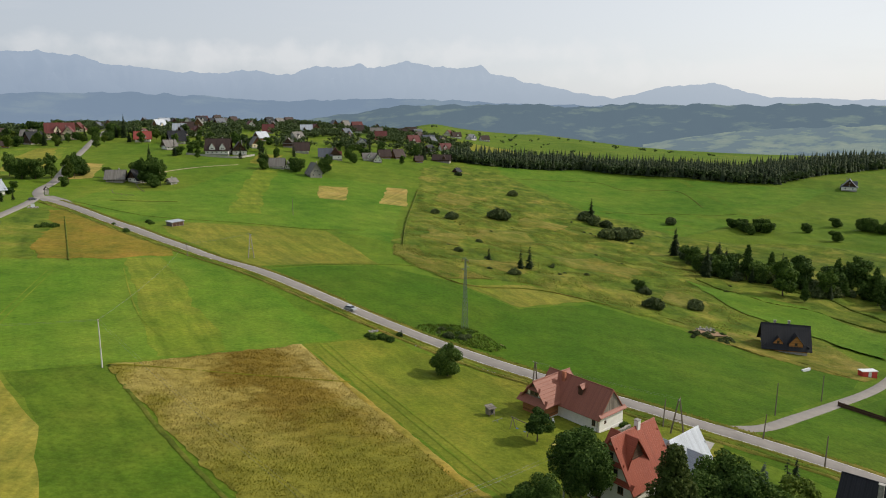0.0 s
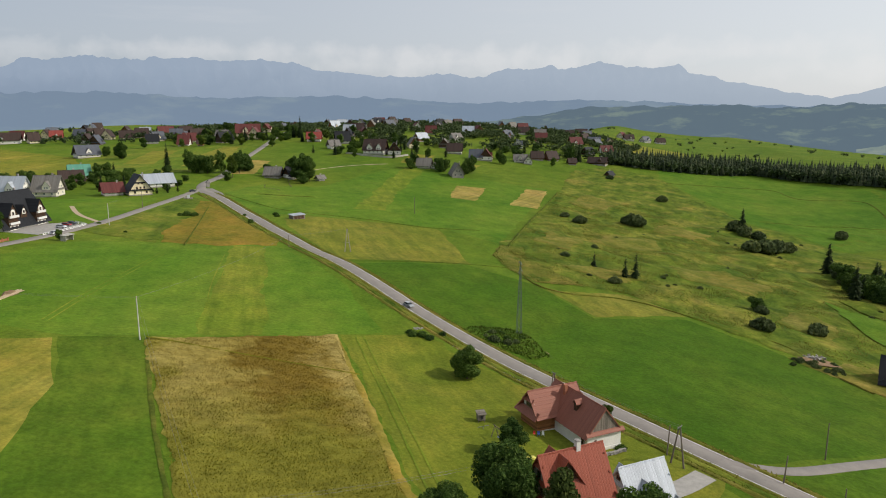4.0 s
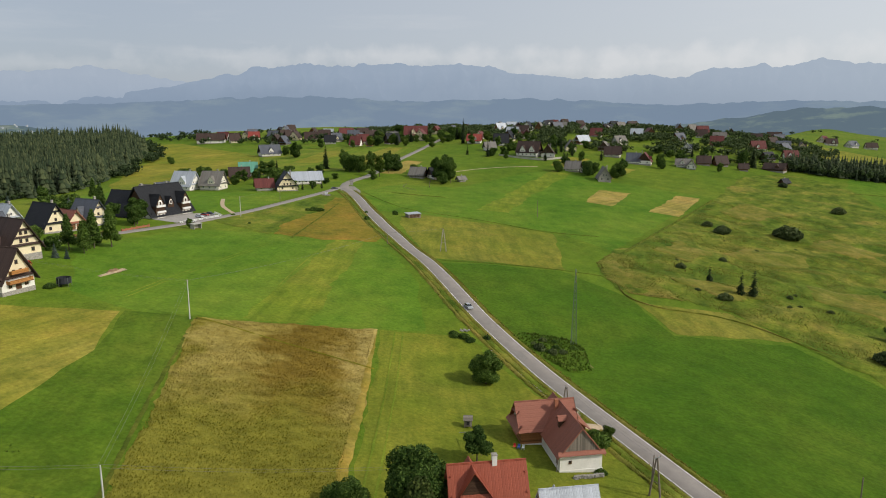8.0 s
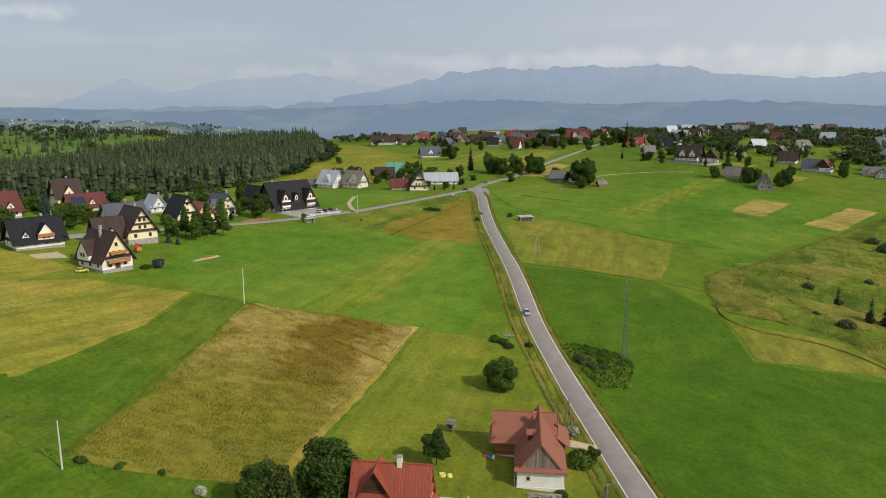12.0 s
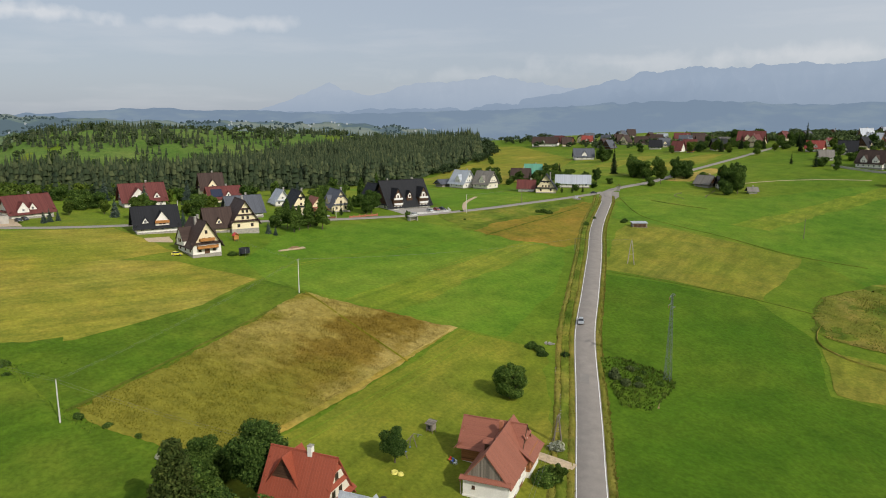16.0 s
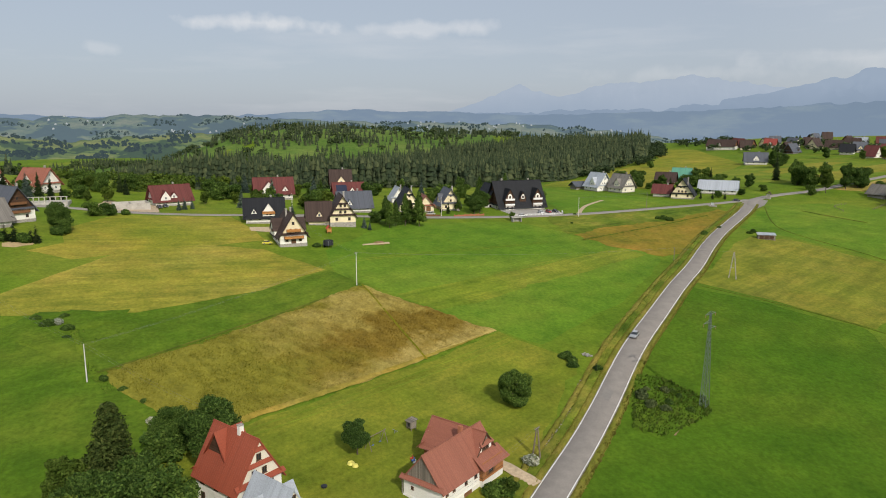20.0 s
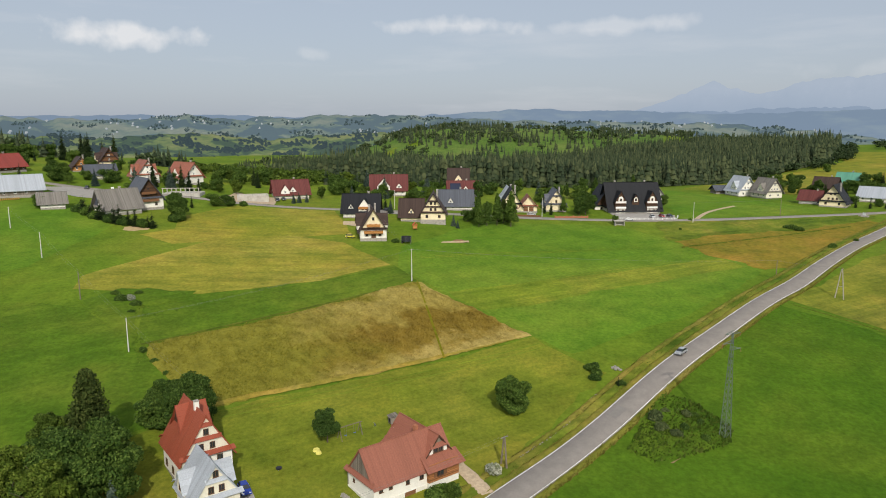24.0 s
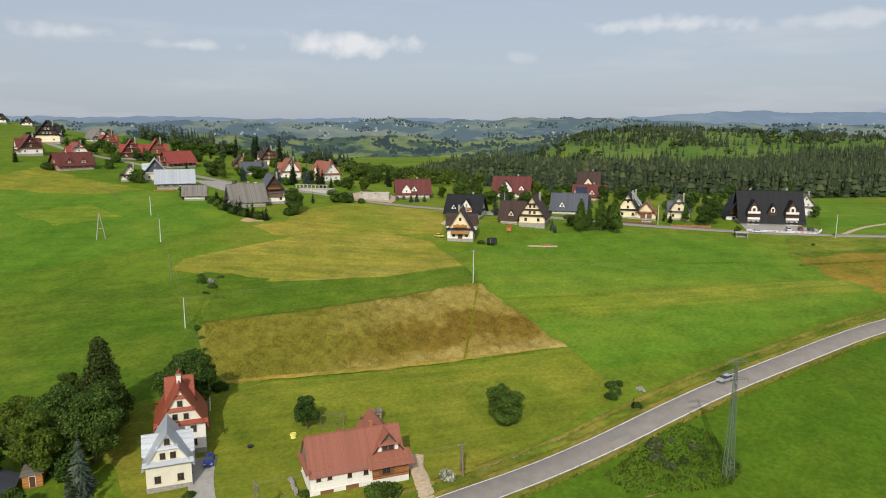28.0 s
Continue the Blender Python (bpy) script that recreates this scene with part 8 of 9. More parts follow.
def pole(x, y, h, mat="pole_concrete", arm=0.0, turn=0, lean=0.0, name="power_pole", label="slim pale concrete power pole in the meadow", group="power poles"):
    e = thing(name, x, y, turn, label, "pole", group)
    part("shaft", Shape().rod((0, 0, -0.8), (lean, 0, h), 0.17, 0.10, 8), mat, e)
    if arm:
        part("crossarm", Shape().box(-0.06 + lean, 0.06 + lean, -arm, arm, h - 0.35, h - 0.23), "galvanised", e)
        for a in (-arm + 0.08, 0, arm - 0.08):
            part("insulator", Shape().rod((lean, a, h - 0.23), (lean, a, h + 0.02), 0.05, 0.035, 6), "porcelain", e)
    return e


def frame_pole(x, y, h, spread, turn, mat="pole_concrete", label="A-shaped pale weathered power pole in the meadow"):
    e = thing("a_frame_pole", x, y, turn, label, "pole", "power poles")
    for s in (-1, 1):
        part("leg", Shape().rod((0, s * spread / 2, -0.8), (0, s * 0.12, h), 0.2, 0.14, 8), mat, e)
    part("brace", Shape().rod((0, -spread * 0.27, h * 0.42), (0, spread * 0.27, h * 0.42), 0.07, sides=6), mat, e)
    part("crossarm", Shape().box(-0.9, 0.9, -0.07, 0.07, h - 0.1, h + 0.04), "galvanised", e)
    for a in (-0.8, 0, 0.8):
        part("insulator", Shape().rod((a, 0, h + 0.04), (a, 0, h + 0.3), 0.05, 0.035, 6), "porcelain", e)
    return e


pole(-71.4, 139.8, 10.6, arm=0.7, turn=40)
pole(-11.4, 76.0, 8.6)
pole(20.7, 108.5, 9.0, label="pale concrete pole beside the tall red-roofed house")
pole(-68.5, 18.8, 8.6)
pole(-97.3, -11.0, 8.0)
pole(-38.4, 48.7, 8.2, "pole_wood", label="weathered wooden pole in the meadow")
pole(-184.0, 261.5, 10.0, label="pale concrete pole beside the village road")
pole(-205.0, 310.0, 9.0, "pole_wood", label="wooden pole beside the village road")
pole(-98.8, 266.0, 5.0, "pole_wood", label="short wooden post by the road")
pole(-85.0, 394.5, 10.0, "pole_wood", label="wooden pole in the green meadow")
pole(-186.0, 191.0, 9.0, label="slim concrete lamp pole by the village road")
pole(-187.0, 120.0, 9.0, label="slim concrete lamp pole by the village road")
pole(49.0, 145.0, 6.5, "pole_wood", lean=0.25, label="leaning wooden pole beside the road")
pole(70.5, 143.0, 6.0, "pole_wood", lean=0.35, label="leaning wooden pole at the side road")
pole(82.4, 162.2, 8.5, "pole_wood", label="tall dark wooden pole at the side road")
pole(106.0, 184.0, 7.5, "pole_wood", label="dark wooden pole along the side road")
pole(78.0, 131.5, 7.0, "pole_wood", label="wooden pole beside the road")
frame_pole(-77.3, 277.4, 9.8, 2.8, -45, "pole_old")
frame_pole(-61.4, -2.4, 9.5, 3.4, 60, "pole_old")
frame_pole(50.8, 140.8, 8.2, 3.0, 60, "pole_wood", label="A-shaped wooden pole beside the white house")
e = frame_pole(23.4, 166.8, 6.2, 1.9, -50, "pole_wood", label="braced wooden pole beside the gravel drive")
for off in (-0.5, 0.5):
    cable((-71.4, 139.8 + off, gz(-71.4, 139.8) + 10.5), (-98.8, 266 + off, gz(-98.8, 266) + 5.0), 1.6)
    cable((-71.4, 139.8 + off, gz(-71.4, 139.8) + 10.5), (-11.4, 76 + off, gz(-11.4, 76) + 8.5), 1.2)
    cable((-71.4, 139.8 + off, gz(-71.4, 139.8) + 10.5), (-119, 123 + off, gz(-119, 123) + 9), 0.8)
    cable((-68.5, 18.8 + off, gz(-68.5, 18.8) + 8.5), (-38.4, 48.7 + off, gz(-38.4, 48.7) + 8.1), 0.6)
    cable((-68.5, 18.8 + off, gz(-68.5, 18.8) + 8.5), (-97.3, -11 + off, gz(-97.3, -11) + 7.9), 0.6)
    cable((-38.4, 48.7 + off, gz(-38.4, 48.7) + 8.1), (-11.4, 76 + off, gz(-11.4, 76) + 8.5), 0.6)
    cable((-11.4, 76 + off, gz(-11.4, 76) + 8.5), (20.7, 108.5 + off, gz(20.7, 108.5) + 8.9), 0.7)
    cable((23.4, 166.8 + off, gz(23.4, 166.8) + 6.3), (50.8, 140.8 + off, gz(50.8, 140.8) + 8.3), 0.5)
    cable((-77.3, 277.4 + off, gz(-77.3, 277.4) + 10.3), (-98.8, 266 + off, gz(-98.8, 266) + 5.0), 0.5)
    cable((-184, 261.5 + off, gz(-184, 261.5) + 9.9), (-205, 310 + off, gz(-205, 310) + 8.9), 0.5)

PY = thing("lattice_pylon", 7.2, 213.8, 25, "tall green-painted steel lattice power pylon in low scrub", "pylon")
HP, R0, R1 = 23.0, 0.80, 0.13
at_h = lambda k: R0 + (R1 - R0) * k
for sx in (-1, 1):
    for sy in (-1, 1):
        part("leg", Shape().rod((sx * R0, sy * R0, -0.6), (sx * R1, sy * R1, HP), 0.075, 0.05, 4), "pylon_green", PY)
for i in range(16):
    k0, k1 = i / 16, (i + 1) / 16
    a, b = at_h(k0), at_h(k1)
    s = Shape()
    for (xa, ya), (xb, yb_) in zip(((-1, -1), (1, -1), (1, 1), (-1, 1)), ((1, -1), (1, 1), (-1, 1), (-1, -1))):
        s.rod((xa * a, ya * a, k0 * HP), (xb * b, yb_ * b, k1 * HP), 0.034, sides=4)
        s.rod((xb * a, yb_ * a, k0 * HP), (xa * b, ya * b, k1 * HP), 0.034, sides=4)
    part("lattice_bay", s, "pylon_green", PY)
for z, ln, sd in ((HP - 0.4, 2.0, 1), (HP - 0.4, 2.0, -1), (HP - 2.4, 2.5, -1), (HP - 3.8, 2.5, 1)):
    s = Shape()
    s.rod((0, 0, z), (0, sd * ln, z + 0.05), 0.09, sides=4).rod((0, 0, z + 0.7), (0, sd * ln, z + 0.05), 0.07, sides=4)
    am = part("arm", s, "pylon_green", PY)
    part("insulator", Shape().rod((0, sd * ln, z + 0.05), (0, sd * ln, z - 0.65), 0.06, 0.06, 6), "porcelain", am)


# ---- cars ----
def car(x, y, turn, paint, label, lift=0.24, long_=4.3):
    e = thing("car", x, y, turn, label, "car", z=gz(x, y) + lift)
    s = Shape()
    L2, prof = long_ / 2, [(-1.0, 0.35), (-1.0, 0.85), (-0.55, 0.95), (0.42, 0.92), (0.96, 0.72), (1.0, 0.35)]
    for side in (-0.86, 0.86):
        s.v += [(px * L2, side, pz) for px, pz in prof]
    n = len(prof)
    s.f += [tuple(reversed(range(n))), tuple(range(n, 2 * n))] + [(i, (i + 1) % n, n + (i + 1) % n, n + i) for i in range(n)]
    part("body", s, paint, e)
    s = Shape()
    for zz, f0, f1, w in ((0.93, -0.86, 0.5, 0.80), (1.42, -0.62, 0.14, 0.62)):
        s.v += [(f0 * L2, -w, zz), (f1 * L2, -w, zz), (f1 * L2, w, zz), (f0 * L2, w, zz)]
    s.f += [(0, 1, 5, 4), (1, 2, 6, 5), (2, 3, 7, 6), (3, 0, 4, 7)]
    part("glasshouse", s, "glass_dark", e)
    part("roof", Shape().slab([(-0.64 * L2, -0.63, 1.46), (0.16 * L2, -0.63, 1.46), (0.16 * L2, 0.63, 1.46), (-0.64 * L2, 0.63, 1.46)], 0.06), paint, e)
    for wx in (-0.62, 0.62):
        for wy in (-0.82, 0.82):
            w = part("wheel", Shape().rod((wx * L2, wy - 0.1, 0.32), (wx * L2, wy + 0.1, 0.32), 0.32, sides=12), "rubber", e)
            part("rim", Shape().rod((wx * L2, wy - 0.11, 0.32), (wx * L2, wy + 0.11, 0.32), 0.18, sides=10), "car_silver", w)
    for wy in (-0.6, 0.6):
        part("headlight", Shape().box(0.96 * L2, 1.005 * L2, wy - 0.16, wy + 0.16, 0.58, 0.7), "car_white", e)
        part("tail_light", Shape().box(-1.01 * L2, -0.985 * L2, wy - 0.14, wy + 0.14, 0.66, 0.82), "plastic_red", e)
    return e


car(-29.0, 214.2, -39, "car_silver", "silver hatchback driving down the country road")
car(37.4, 121.0, 32, "car_blue", "bright blue car parked on the paved drive", 0.14, 3.9)
car(-119.6, 110.9, 80, "car_yellow", "small yellow car on the grass beside the guesthouse", 0.05, 3.6)
for i, (x, y, c, n) in enumerate(((-196, 250, "car_red", "dark red"), (-197, 254, "car_dark", "black"), (-194, 245, "car_white", "white"), (-200, 62, "car_dark", "black"), (-187, 186, "car_silver", "silver"), (-184.5, 232, "car_white", "white"), (-179, -28, "car_dark", "dark"), (-177, 118, "car_dark", "dark"), (-196, 60, "car_dark", "dark"), (-221.5, 376.5, "car_dark", "dark"))):
    car(x, y, (8, 12, 5, 27, 95, 88, 20, 60, 27, 50)[i], c, f"{n} car parked by the houses" if i not in (4, 5, 9) else f"{n} car on the village road", 0.26)


# ---- yard things by the two near houses ----
def hutch(x, y, turn):
    e = thing("wooden_hut", x, y, turn, "small weathered wooden play hut on the lawn", "hut")
    part("body", Shape().box(-0.8, 0.8, -0.7, 0.7, 0.5, 1.9), "grey_timber", e)
    part("roof", Shape().slab([(-1.0, -1.0, 2.0), (1.0, -1.0, 2.0), (1.0, 1.0, 2.35), (-1.0, 1.0, 2.35)], 0.1), "grey_timber_y", e)
    for a in (-0.7, 0.7):
        for b in (-0.6, 0.6):
            part("leg", Shape().rod((a, b, -0.3), (a, b, 0.5), 0.07), "pole_wood", e)
    # black sheet on the closed box, painted shade of the doorway
    part("opening", Shape().box(-0.3, 0.3, -0.72, -0.69, 0.8, 1.6), "net_black", e)


hutch(10.6, 143.8, 30)
SW = thing("garden_swing", 16.5, 135.8, -48, "timber garden swing frame with hanging seats", "swing")
for xx in (-2.4, 2.4):
    for yy in (-1.0, 1.0):
        part("leg", Shape().rod((xx, yy, -0.3), (xx, 0.0, 2.5), 0.08), "pole_wood", SW)
part("beam", Shape().rod((-2.9, 0, 2.5), (2.9, 0, 2.5), 0.09), "pole_wood", SW)
for xx in (-1.1, 1.0):
    st = part("swing_seat", Shape().box(xx - 0.25, xx + 0.25, -0.12, 0.12, 0.5, 0.55), "plastic_blue", SW)
    part("rope", Shape().rod((xx - 0.22, 0, 0.55), (xx - 0.22, 0, 2.45), 0.015, sides=4).rod((xx + 0.22, 0, 0.55), (xx + 0.22, 0, 2.45), 0.015, sides=4), "cable_metal", st)
SS = thing("seesaw", 11.9, 140.2, 20, "small grey metal seesaw on the lawn", "seesaw")
part("plank", Shape().rod((-1.2, 0, 0.4), (1.2, 0, 0.8), 0.06), "galvanised", SS)
part("stand", Shape().rod((0, -0.3, -0.1), (0, 0, 0.6), 0.05).rod((0, 0.3, -0.1), (0, 0, 0.6), 0.05), "galvanised", SS)
SP = thing("sandpit", 22.6, 130.3, 15, "pale yellow plastic shell sandpit with its lid", "sandpit")
for dx, dy, r in ((0, 0, 0.75), (1.3, 0.4, 0.6)):
    sh = Shape()
    ring0 = [(dx + math.cos(i * math.pi / 6) * r, dy + math.sin(i * math.pi / 6) * r) for i in range(12)]
    sh.v += [(a, b, 0.0) for a, b in ring0] + [(dx + (a - dx) * 0.8, dy + (b - dy) * 0.8, 0.4) for a, b in ring0] + [(dx, dy, 0.5 if dx else 0.2)]
    sh.f += [(i, (i + 1) % 12, 12 + (i + 1) % 12, 12 + i) for i in range(12)] + [(12 + i, 12 + (i + 1) % 12, 24) for i in range(12)]
    part("shell" if not dx else "lid", sh, "plastic_yellow", SP)
PT = thing("patio_set", 22.2, 141.6, 10, "red and blue garden chairs under the eaves", "garden furniture")
for i, m in enumerate(("plastic_red", "plastic_blue", "plastic_white")):
    ch = part("chair", Shape().box(i * 0.9, i * 0.9 + 0.5, 0, 0.5, 0.4, 0.46).box(i * 0.9, i * 0.9 + 0.5, 0.46, 0.52, 0.4, 0.95), m, PT)
    part("base", Shape().box(i * 0.9, i * 0.9 + 0.05, 0, 0.05, 0, 0.4).box(i * 0.9 + 0.45, i * 0.9 + 0.5, 0, 0.05, 0, 0.4).box(i * 0.9, i * 0.9 + 0.05, 0.45, 0.5, 0, 0.4).box(i * 0.9 + 0.45, i * 0.9 + 0.5, 0.45, 0.5, 0, 0.4), m, ch)
BA = thing("barbecue", 30.0, 125.0, 0, "low dark garden grill on the grass", "grill")
part("bowl", Shape().rod((0, 0, 0.25), (0, 0, 0.55), 0.5, 0.6, 10), "net_black", BA)
part("base", Shape().rod((0.3, 0, -0.1), (0.2, 0, 0.3), 0.04).rod((-0.2, 0.25, -0.1), (-0.1, 0.15, 0.3), 0.04).rod((-0.2, -0.25, -0.1), (-0.1, -0.15, 0.3), 0.04), "galvanised", BA)

WALL = thing("stone_wall", 36.6, 138.3, 131, "low dry-stone retaining wall round the white gable", "wall", z=gz(36.6, 138.3))
stone = {}
rng = random.Random(8)
for i in range(24):
    k = i % 4
    if k not in stone:
        s = Shape()
        s.box(-0.28 - 0.05 * k, 0.26, -0.22, 0.2 + 0.04 * k, -0.15, 0.17)
        s.v = [(a * rng.uniform(0.85, 1.1), b * rng.uniform(0.85, 1.1), c * rng.uniform(0.8, 1.15)) for a, b, c in s.v]
        stone[k] = s.mesh("stone", "grey_stone")
    c = i % 12
    yy = -5.5 + c * 0.5
    part("stone", stone[k], "", WALL, at=pose(0.1 * math.sin(c) + (0.6 if c > 20 else 0), yy, 0.1 + 0.3 * (i // 12) + rng.uniform(-0.04, 0.04), 0, 0, rng.uniform(0, 360)))

for i in range(30):
    k = i / 29
    x = 19.5 - 27.0 * k + rng.uniform(-0.3, 0.3)
    y = float(np.interp(x, [-8, 8.2, 19.5], [189.2, 179.0, 169.8])) + rng.uniform(-0.25, 0.25)
    e = solid("boundary_stone", stone[i % 4], "", "small pale field stone along the lawn edge", "stone", group="stones along the lawn edge")
    e.matrix_basis = pose(x, y, gz(x, y) + 0.08, 0, 0, rng.uniform(0, 360)) @ Matrix.Diagonal((0.8, 0.7, 0.7, 1))
RP = thing("stone_heap", -20.0, 196.0, 20, "small heap of pale field stones among bushes", "rocks")
for i in range(12):
    part("stone", stone[i % 4], "", RP, at=pose(rng.uniform(-1.6, 1.6), rng.uniform(-0.8, 0.8), 0.15 + 0.12 * (i % 2), 0, 0, rng.uniform(0, 360)))

SD = thing("garden_shed", 53.0, 95.0, 42, "orange-brown garden shed with a flat grey roof", "shed")
part("body", Shape().box(-2.2, 2.2, -1.6, 1.6, -0.6, 2.3), "orange_timber", SD)
part("roof", Shape().slab([(-2.5, -1.9, 2.35), (2.5, -1.9, 2.35), (2.5, 1.9, 2.55), (-2.5, 1.9, 2.55)], 0.14), "grey_shingle", SD)
door(SD, 2.2, 0, 0, 0, 0.9, 1.95)
house(59.5, 92.5, 40, 6.5, 5.0, 2.4, 28, "slate_tile", "white_render", "white_render", "low outbuilding with a blue-grey tin roof", rows=0, chimneys=(), gable_windows=(), name="outbuilding", category="shed", skirt=False)

# ---- things by the village road ----
FS = thing("field_shed", -126.0, 326.5, 63, "low grey timber field shed with a pale tin roof", "shed")
part("body", Shape().box(-3.6, 3.6, -1.8, 1.8, -0.8, 2.1), "grey_timber", FS)
part("roof", Shape().slab([(-3.9, -2.2, 2.1), (3.9, -2.2, 2.1), (3.9, 2.2, 2.6), (-3.9, 2.2, 2.6)], 0.15), "silver_tin", FS)
# dark panels in place of the shade inside the open front
for q in (-2, 0, 2):
    part("opening", Shape().box(q - 0.9, q + 0.9, -1.84, -1.79, 0.1, 1.7), "dark_timber", FS)
BS = thing("bus_shelter", -172.2, 225.0, 95, "small concrete shelter beside the village road", "shelter")
part("body", Shape().box(-2.2, 2.2, 0.8, 1.1, -0.6, 2.2).box(-2.2, -1.95, -1.1, 0.8, -0.6, 2.2).box(1.95, 2.2, -1.1, 0.8, -0.6, 2.2), "concrete", BS)
part("roof", Shape().slab([(-2.6, -1.5, 2.25), (2.6, -1.5, 2.25), (2.6, 1.4, 2.45), (-2.6, 1.4, 2.45)], 0.16), "concrete", BS)
WC = thing("wayside_shrine", -228.5, 403.0, 40, "small grey stone wayside shrine with a peaked roof", "shrine")
part("body", Shape().box(-1.0, 1.0, -1.0, 1.0, -0.5, 3.0), "grey_stone", WC)
for a in (-1, 1):
    part("roof", Shape().slab([(0, -1.4, 4.6), (0, 1.4, 4.6), (a * 1.5, 1.4, 2.9), (a * 1.5, -1.4, 2.9)], 0.12), "brown_tile", WC)
BR = thing("boulder_heap", -207.0, 351.5, 20, "pale heap of boulders with a white board", "rocks")
for i in range(7):
    q = Shape().box(-0.7, 0.7, -0.6, 0.6, -0.4, 0.7)
    q.v = [(a * (0.7 + 0.12 * ((i * 3 + k) % 5)), b * (0.7 + 0.1 * ((i + k) % 5)), c * (0.8 + 0.1 * (k % 3))) for k, (a, b, c) in enumerate(q.v)]
    part("boulder", q, "grey_stone", BR, at=pose(math.cos(i * 0.9) * 1.9, math.sin(i * 0.9) * 1.1, 0.2, 0, 0, i * 50))
part("board", Shape().box(-0.9, 0.9, -0.05, 0.05, 0.4, 2.2), "plastic_white", BR)
TR = thing("trampoline", -117.0, 133.2, 0, "round garden trampoline with a black safety net", "trampoline")
sh = Shape()
for i in range(14):
    a0, a1 = i * math.pi / 7, (i + 1) * math.pi / 7
    sh.poly([(1.9 * math.cos(a0), 1.9 * math.sin(a0), 0.9), (1.9 * math.cos(a1), 1.9 * math.sin(a1), 0.9), (1.9 * math.cos(a1), 1.9 * math.sin(a1), 2.6), (1.9 * math.cos(a0), 1.9 * math.sin(a0), 2.6)])
part("net", sh, "net_black", TR)
part("mat", Shape().rod((0, 0, 0.86), (0, 0, 0.92), 1.95, sides=14), "net_black", TR)
for i in range(6):
    part("post", Shape().rod((1.95 * math.cos(i), 1.95 * math.sin(i), -0.2), (1.95 * math.cos(i), 1.95 * math.sin(i), 2.7), 0.04), "galvanised", TR)
PH = thing("playhouse", -138.5, 134.5, 10, "small orange timber playhouse in the garden", "playhouse")
part("body", Shape().box(-0.9, 0.9, -0.9, 0.9, 0.6, 2.2), "orange_timber", PH)
for a in (-1, 1):
    part("roof", Shape().slab([(-1.2, 0, 3.2), (1.2, 0, 3.2), (1.2, a * 1.2, 2.0), (-1.2, a * 1.2, 2.0)], 0.08), "plastic_red", PH)
for a in (-0.8, 0.8):
    part("post", Shape().rod((a, -0.8, -0.2), (a, -0.8, 0.6), 0.06).rod((a, 0.8, -0.2), (a, 0.8, 0.6), 0.06), "orange_timber", PH)
TP = thing("timber_pile", -122.5, 152.0, 105, "long pile of pale planks and soil in the meadow", "planks")
for i in range(9):
    part("plank", Shape().box(-6.0 + 0.3 * (i % 3), 5.4 - 0.4 * (i % 2), -0.14, 0.14, 0, 0.12), "gravel", TP, at=pose(0, -0.6 + 0.15 * i, 0.1 + 0.13 * (i % 3), 0, 0, 2 * (i % 3) - 2))
sh = Shape()
sh.v += [(3.5 * math.cos(i * math.pi / 8), 0.4 + 1.9 * math.sin(i * math.pi / 8), -0.2) for i in range(16)] + [(1.6 * math.cos(i * math.pi / 8), 0.4 + 0.8 * math.sin(i * math.pi / 8), 0.8 + 0.1 * (i % 3)) for i in range(16)]
sh.f += [(i, (i + 1) % 16, 16 + (i + 1) % 16, 16 + i) for i in range(16)] + [tuple(range(16, 32))]
part("soil", sh, "bare_earth", TP, at=pose(1.5, 0.6, 0))


def fence(pts, h, mat, label, gap=2.0, board=0.12, name="fence", rails=(0.35, 0.85), category="fence", slat=0.0):
    e = thing(name, pts[0][0], pts[0][1], 0, label, category)
    o = Vector((pts[0][0], pts[0][1], gz(*pts[0])))
    line = curve_through(pts, gap)
    loc = [Vector((q.x, q.y, gz(q.x, q.y) + 0.06)) - o for q in line]
    for i, q in enumerate(loc):
        part("post", Shape().box(q.x - board / 2, q.x + board / 2, q.y - board / 2, q.y + board / 2, q.z - 0.5, q.z + h), mat, e)
        if i + 1 < len(loc):
            for r in rails:
                part("rail", Shape().rod(q + Vector((0, 0, h * r)), loc[i + 1] + Vector((0, 0, h * r)), board * 0.4, sides=4), mat, e)
            if slat:
                s = Shape()
                a, b = q, loc[i + 1]
                d = (b - a).normalized()
                n = Vector((d.y, -d.x, 0)) * 0.05
                s.v += [tuple(p + w) for w in (n, -n) for p in (a + Vector((0, 0, 0.05)), b + Vector((0, 0, 0.05)), b + Vector((0, 0, h * slat)), a + Vector((0, 0, h * slat)))]
                s.f += [(0, 1, 2, 3), (7, 6, 5, 4), (0, 4, 5, 1), (1, 5, 6, 2), (2, 6, 7, 3), (3, 7, 4, 0)]
                part("panel", s, mat, e)
    return e


fence([(-186.5, 228), (-188, 240), (-191, 256)], 1.0, "frame_white", "white railing round the guesthouse car park", 2.0, 0.3)
fence([(-191, 256), (-199, 258.5)], 1.0, "frame_white", "white railing round the guesthouse car park", 2.0, 0.3)
fence([(-183.5, 197), (-186.5, 206), (-188, 213)], 1.2, "red_brick", "low red brick garden wall with piers", 2.4, 0.4, "garden_wall", (0.5,), "wall", 0.7)
fence([(-183, 176), (-183.5, 190)], 1.1, "brown_timber", "brown timber garden fence by the road", 2.2, 0.14, slat=0.8)
fence([(109, 181), (113, 176), (117, 171), (121, 166)], 1.5, "dark_timber", "dark wooden garden fence", 2.0, 0.14, slat=0.85)
fence([(-226, 622), (-205, 618), (-182, 621), (-172, 645)], 1.8, "concrete", "pale boundary wall round the broad guesthouse", 4.0, 0.3, "boundary_wall", (0.5,), "wall", 0.95)
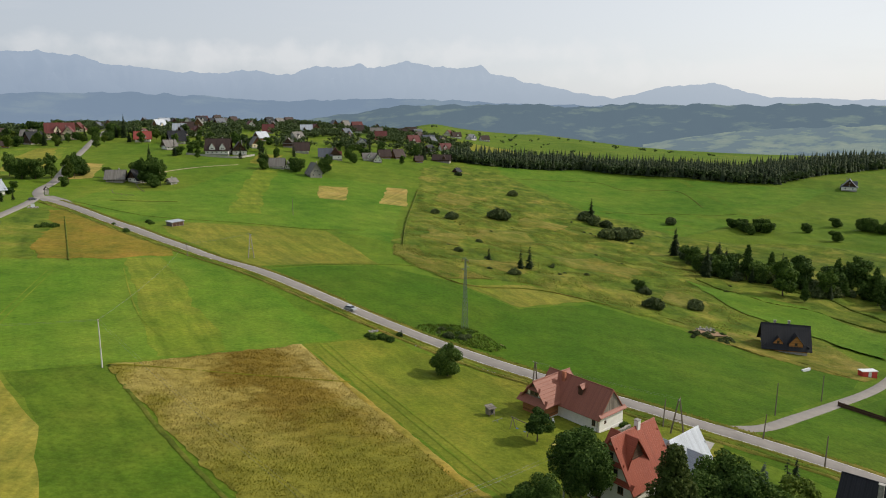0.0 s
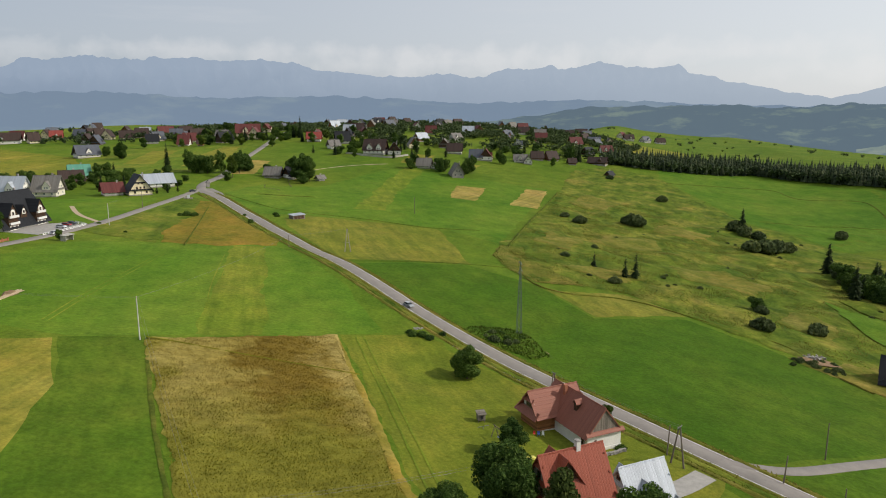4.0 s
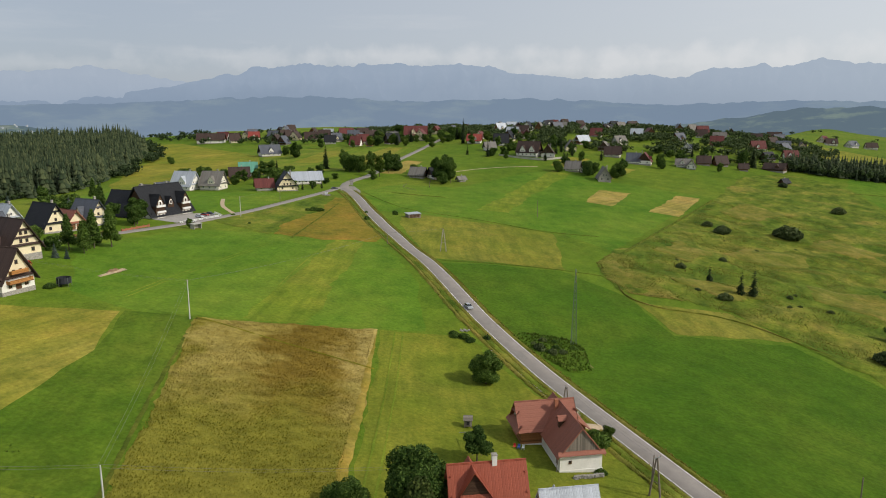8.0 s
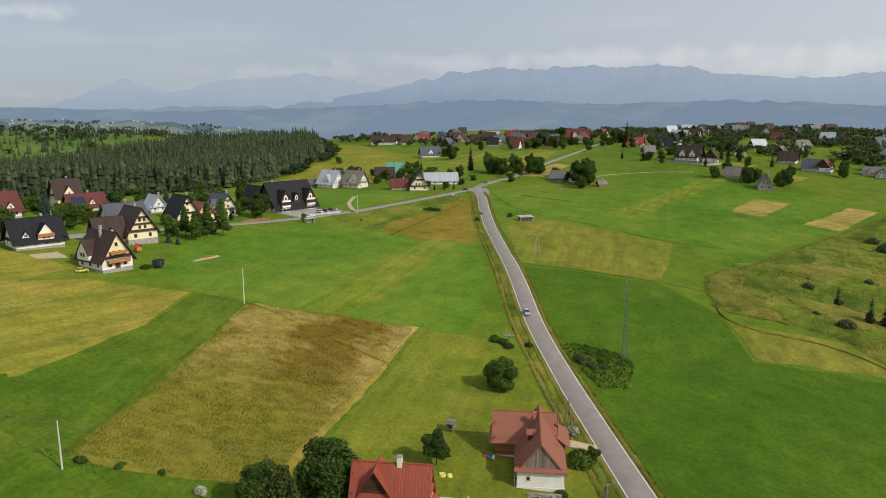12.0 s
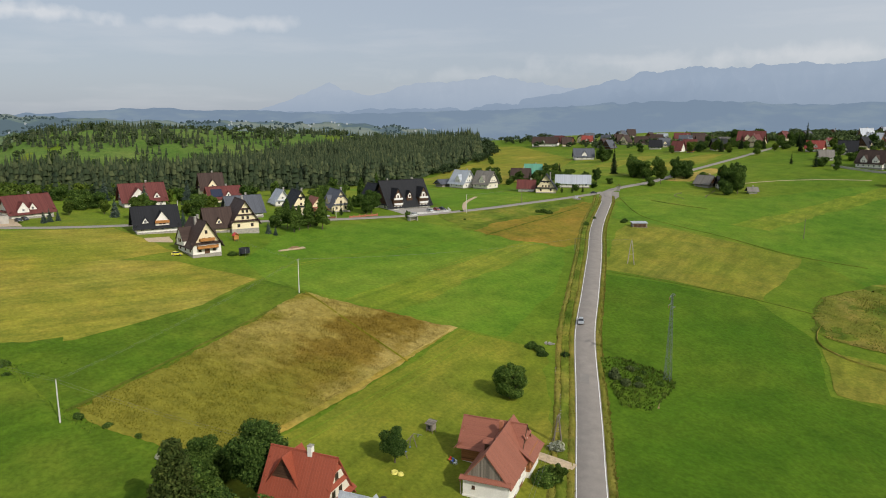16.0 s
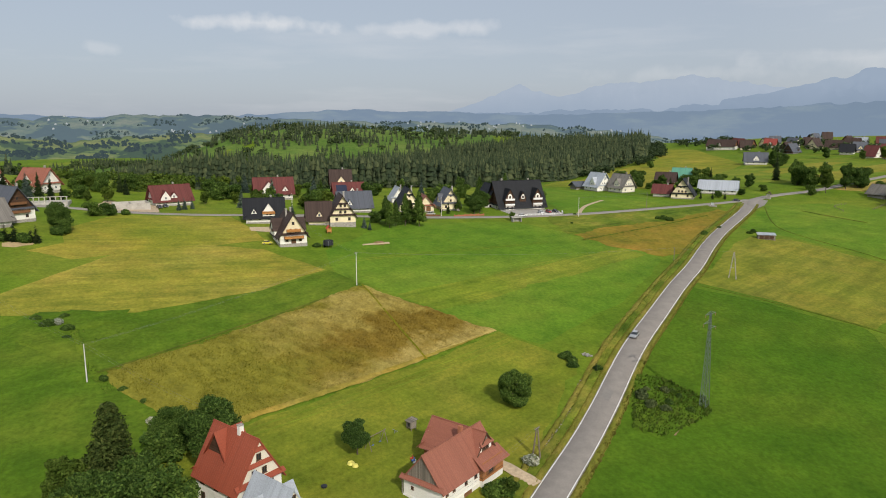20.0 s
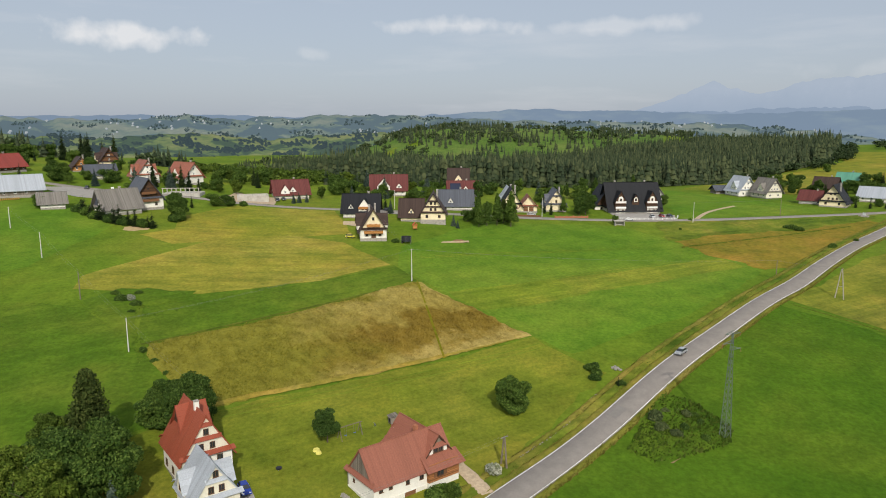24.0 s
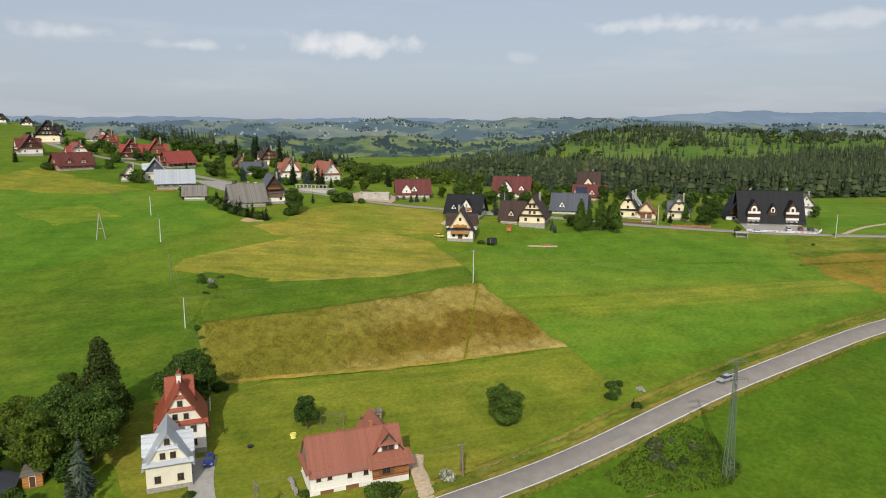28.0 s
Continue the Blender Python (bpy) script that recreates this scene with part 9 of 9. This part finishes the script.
fence([(-205, 468), (-196, 452), (-188, 440)], 1.2, "pole_wood", "old wooden pole fence in the meadow", 3.0)
fence([(-208, 440), (-200, 425), (-185, 418)], 1.0, "pole_wood", "old wooden pole fence in the meadow", 3.0)
fence([(-110, -40), (-122, -56), (-128, -78)], 1.1, "pole_wood", "weathered wooden fence round the pasture", 3.5)
patch("car_park", [(-189, 228), (-204, 226), (-208, 248), (-203, 258), (-192, 256)], "paving", "grey paved car park of the guesthouse", "paving", lift=0.12, step=4, ragged=0)
patch("yard", [(-181, 106), (-171, 108), (-170, 126), (-180, 128)], "paving", "paved yard between guesthouses", "paving", lift=0.12, step=3, ragged=0.3)
patch("yard", [(-141, 104), (-148, 103), (-149, 112), (-139, 112)], "gravel", "gravel yard beside the guesthouse", "paving", lift=0.1, step=3, ragged=1.0)
patch("yard", [(-184, 30), (-184, 62), (-206, 58), (-212, 34)], "gravel", "dusty building plot beside the red-roofed house", "paving", lift=0.1, step=3, ragged=1.2)
patch("yard", [(-178, -10), (-166, 10), (-160, 2), (-158, -20), (-172, -50), (-180, -40)], "paving", "grey farm yard", "paving", lift=0.12, step=4, ragged=0.8)
patch("bare_spot", [(15, 200), (17.5, 198.2), (18.6, 200), (16.4, 202)], "bare_earth", "bare patch of reddish soil", lift=0.1, step=1, ragged=0.4)
patch("bare_spot", [(96, 258), (104, 262), (110, 256), (100, 252)], "bare_earth", "stony bare soil on the building plot", lift=0.75, step=1.5, relief=0.4, ragged=0.8)
patch("track_spot", [(122, 233), (128, 236), (137, 221), (134, 218)], "verge", "worn dry track to the unfinished house", "driveway", lift=0.45, step=2, ragged=0.8)
FD = thing("foundation", -194.5, 48.0, 110, "raw grey concrete foundation of a new building", "foundation")
for a, b, c, d in ((-7.5, 7.5, -5.5, -5.1), (-7.5, 7.5, 5.1, 5.5), (-7.5, -7.1, -5.1, 5.1), (7.1, 7.5, -5.1, 5.1), (-0.2, 0.2, -5.1, 5.1)):
    part("wall_section", Shape().box(a, b, c, d, -1.0, 2.6), "concrete", FD)
CT = thing("container", 142.0, 221.5, 5, "red site container with a white roof", "container")
part("body", Shape().box(-2.6, 2.6, -1.2, 1.2, -0.4, 2.3), "plastic_red", CT)
part("roof", Shape().box(-2.75, 2.75, -1.35, 1.35, 2.3, 2.5), "plastic_white", CT)
door(CT, 0, -1.2, 0.1, -90, 0.9, 1.95, "plastic_white")
BT = thing("tarpaulin", 121.0, 221.0, 20, "white tarpaulin bundle on the building plot", "tarpaulin")
sh = Shape().box(-1.6, 1.6, -0.5, 0.5, 0.2, 0.9)
sh.v = [(a, b * (0.6 if c > 0.5 else 1), c + 0.1 * a) for a, b, c in sh.v]
part("cover", sh, "plastic_white", BT)
RB = thing("rubble_heap", 102.0, 260.0, 0, "heap of pale rubble stones on the plot", "rocks")
for i in range(18):
    part("stone", stone[i % 4], "", RB, at=pose(math.cos(i * 2.4) * 0.9 * math.sqrt(i) * 0.9, math.sin(i * 2.4) * 0.5 * math.sqrt(i), 1.0 + 0.25 * (i % 3), 20 * i, 0, 40 * i) @ Matrix.Diagonal((1.5, 1.5, 1.5, 1)))
for x, y in ((-166, -45), (-176, 8), (-184, -18)):
    e = thing("bale_stack", x, y, 30, "white wrapped silage bales in a stack", "hay bales")
    for i in range(5):
        part("bale", Shape().rod((i * 1.3 - 2.6, -0.6, 0.6), (i * 1.3 - 2.6, 0.6, 0.6), 0.62, sides=10), "plastic_white", e)
LOG = thing("log_pile", -139.0, -40.0, 130, "stack of split yellow firewood before the barn", "firewood")
for i in range(24):
    part("log", Shape().rod((i % 12 * 0.75 - 4.2, -0.5, 0.25 + 0.4 * (i // 12)), (i % 12 * 0.75 - 4.2, 0.5, 0.25 + 0.4 * (i // 12)), 0.22, sides=6), "orange_timber", LOG)

PG = thing("concrete_terrace", -192.0, 14.0, 8, "raw concrete terrace with a row of pillars", "terrace")
part("slab", Shape().box(-5.5, 5.5, -9, 9, -1.2, 0.9), "concrete", PG)
for i in range(9):
    part("pillar", Shape().box(5.0, 5.4, -8.8 + i * 2.15, -8.4 + i * 2.15, 0.9, 3.3), "concrete", PG)
part("beam", Shape().box(4.95, 5.45, -9, 9, 3.3, 3.55), "concrete", PG)
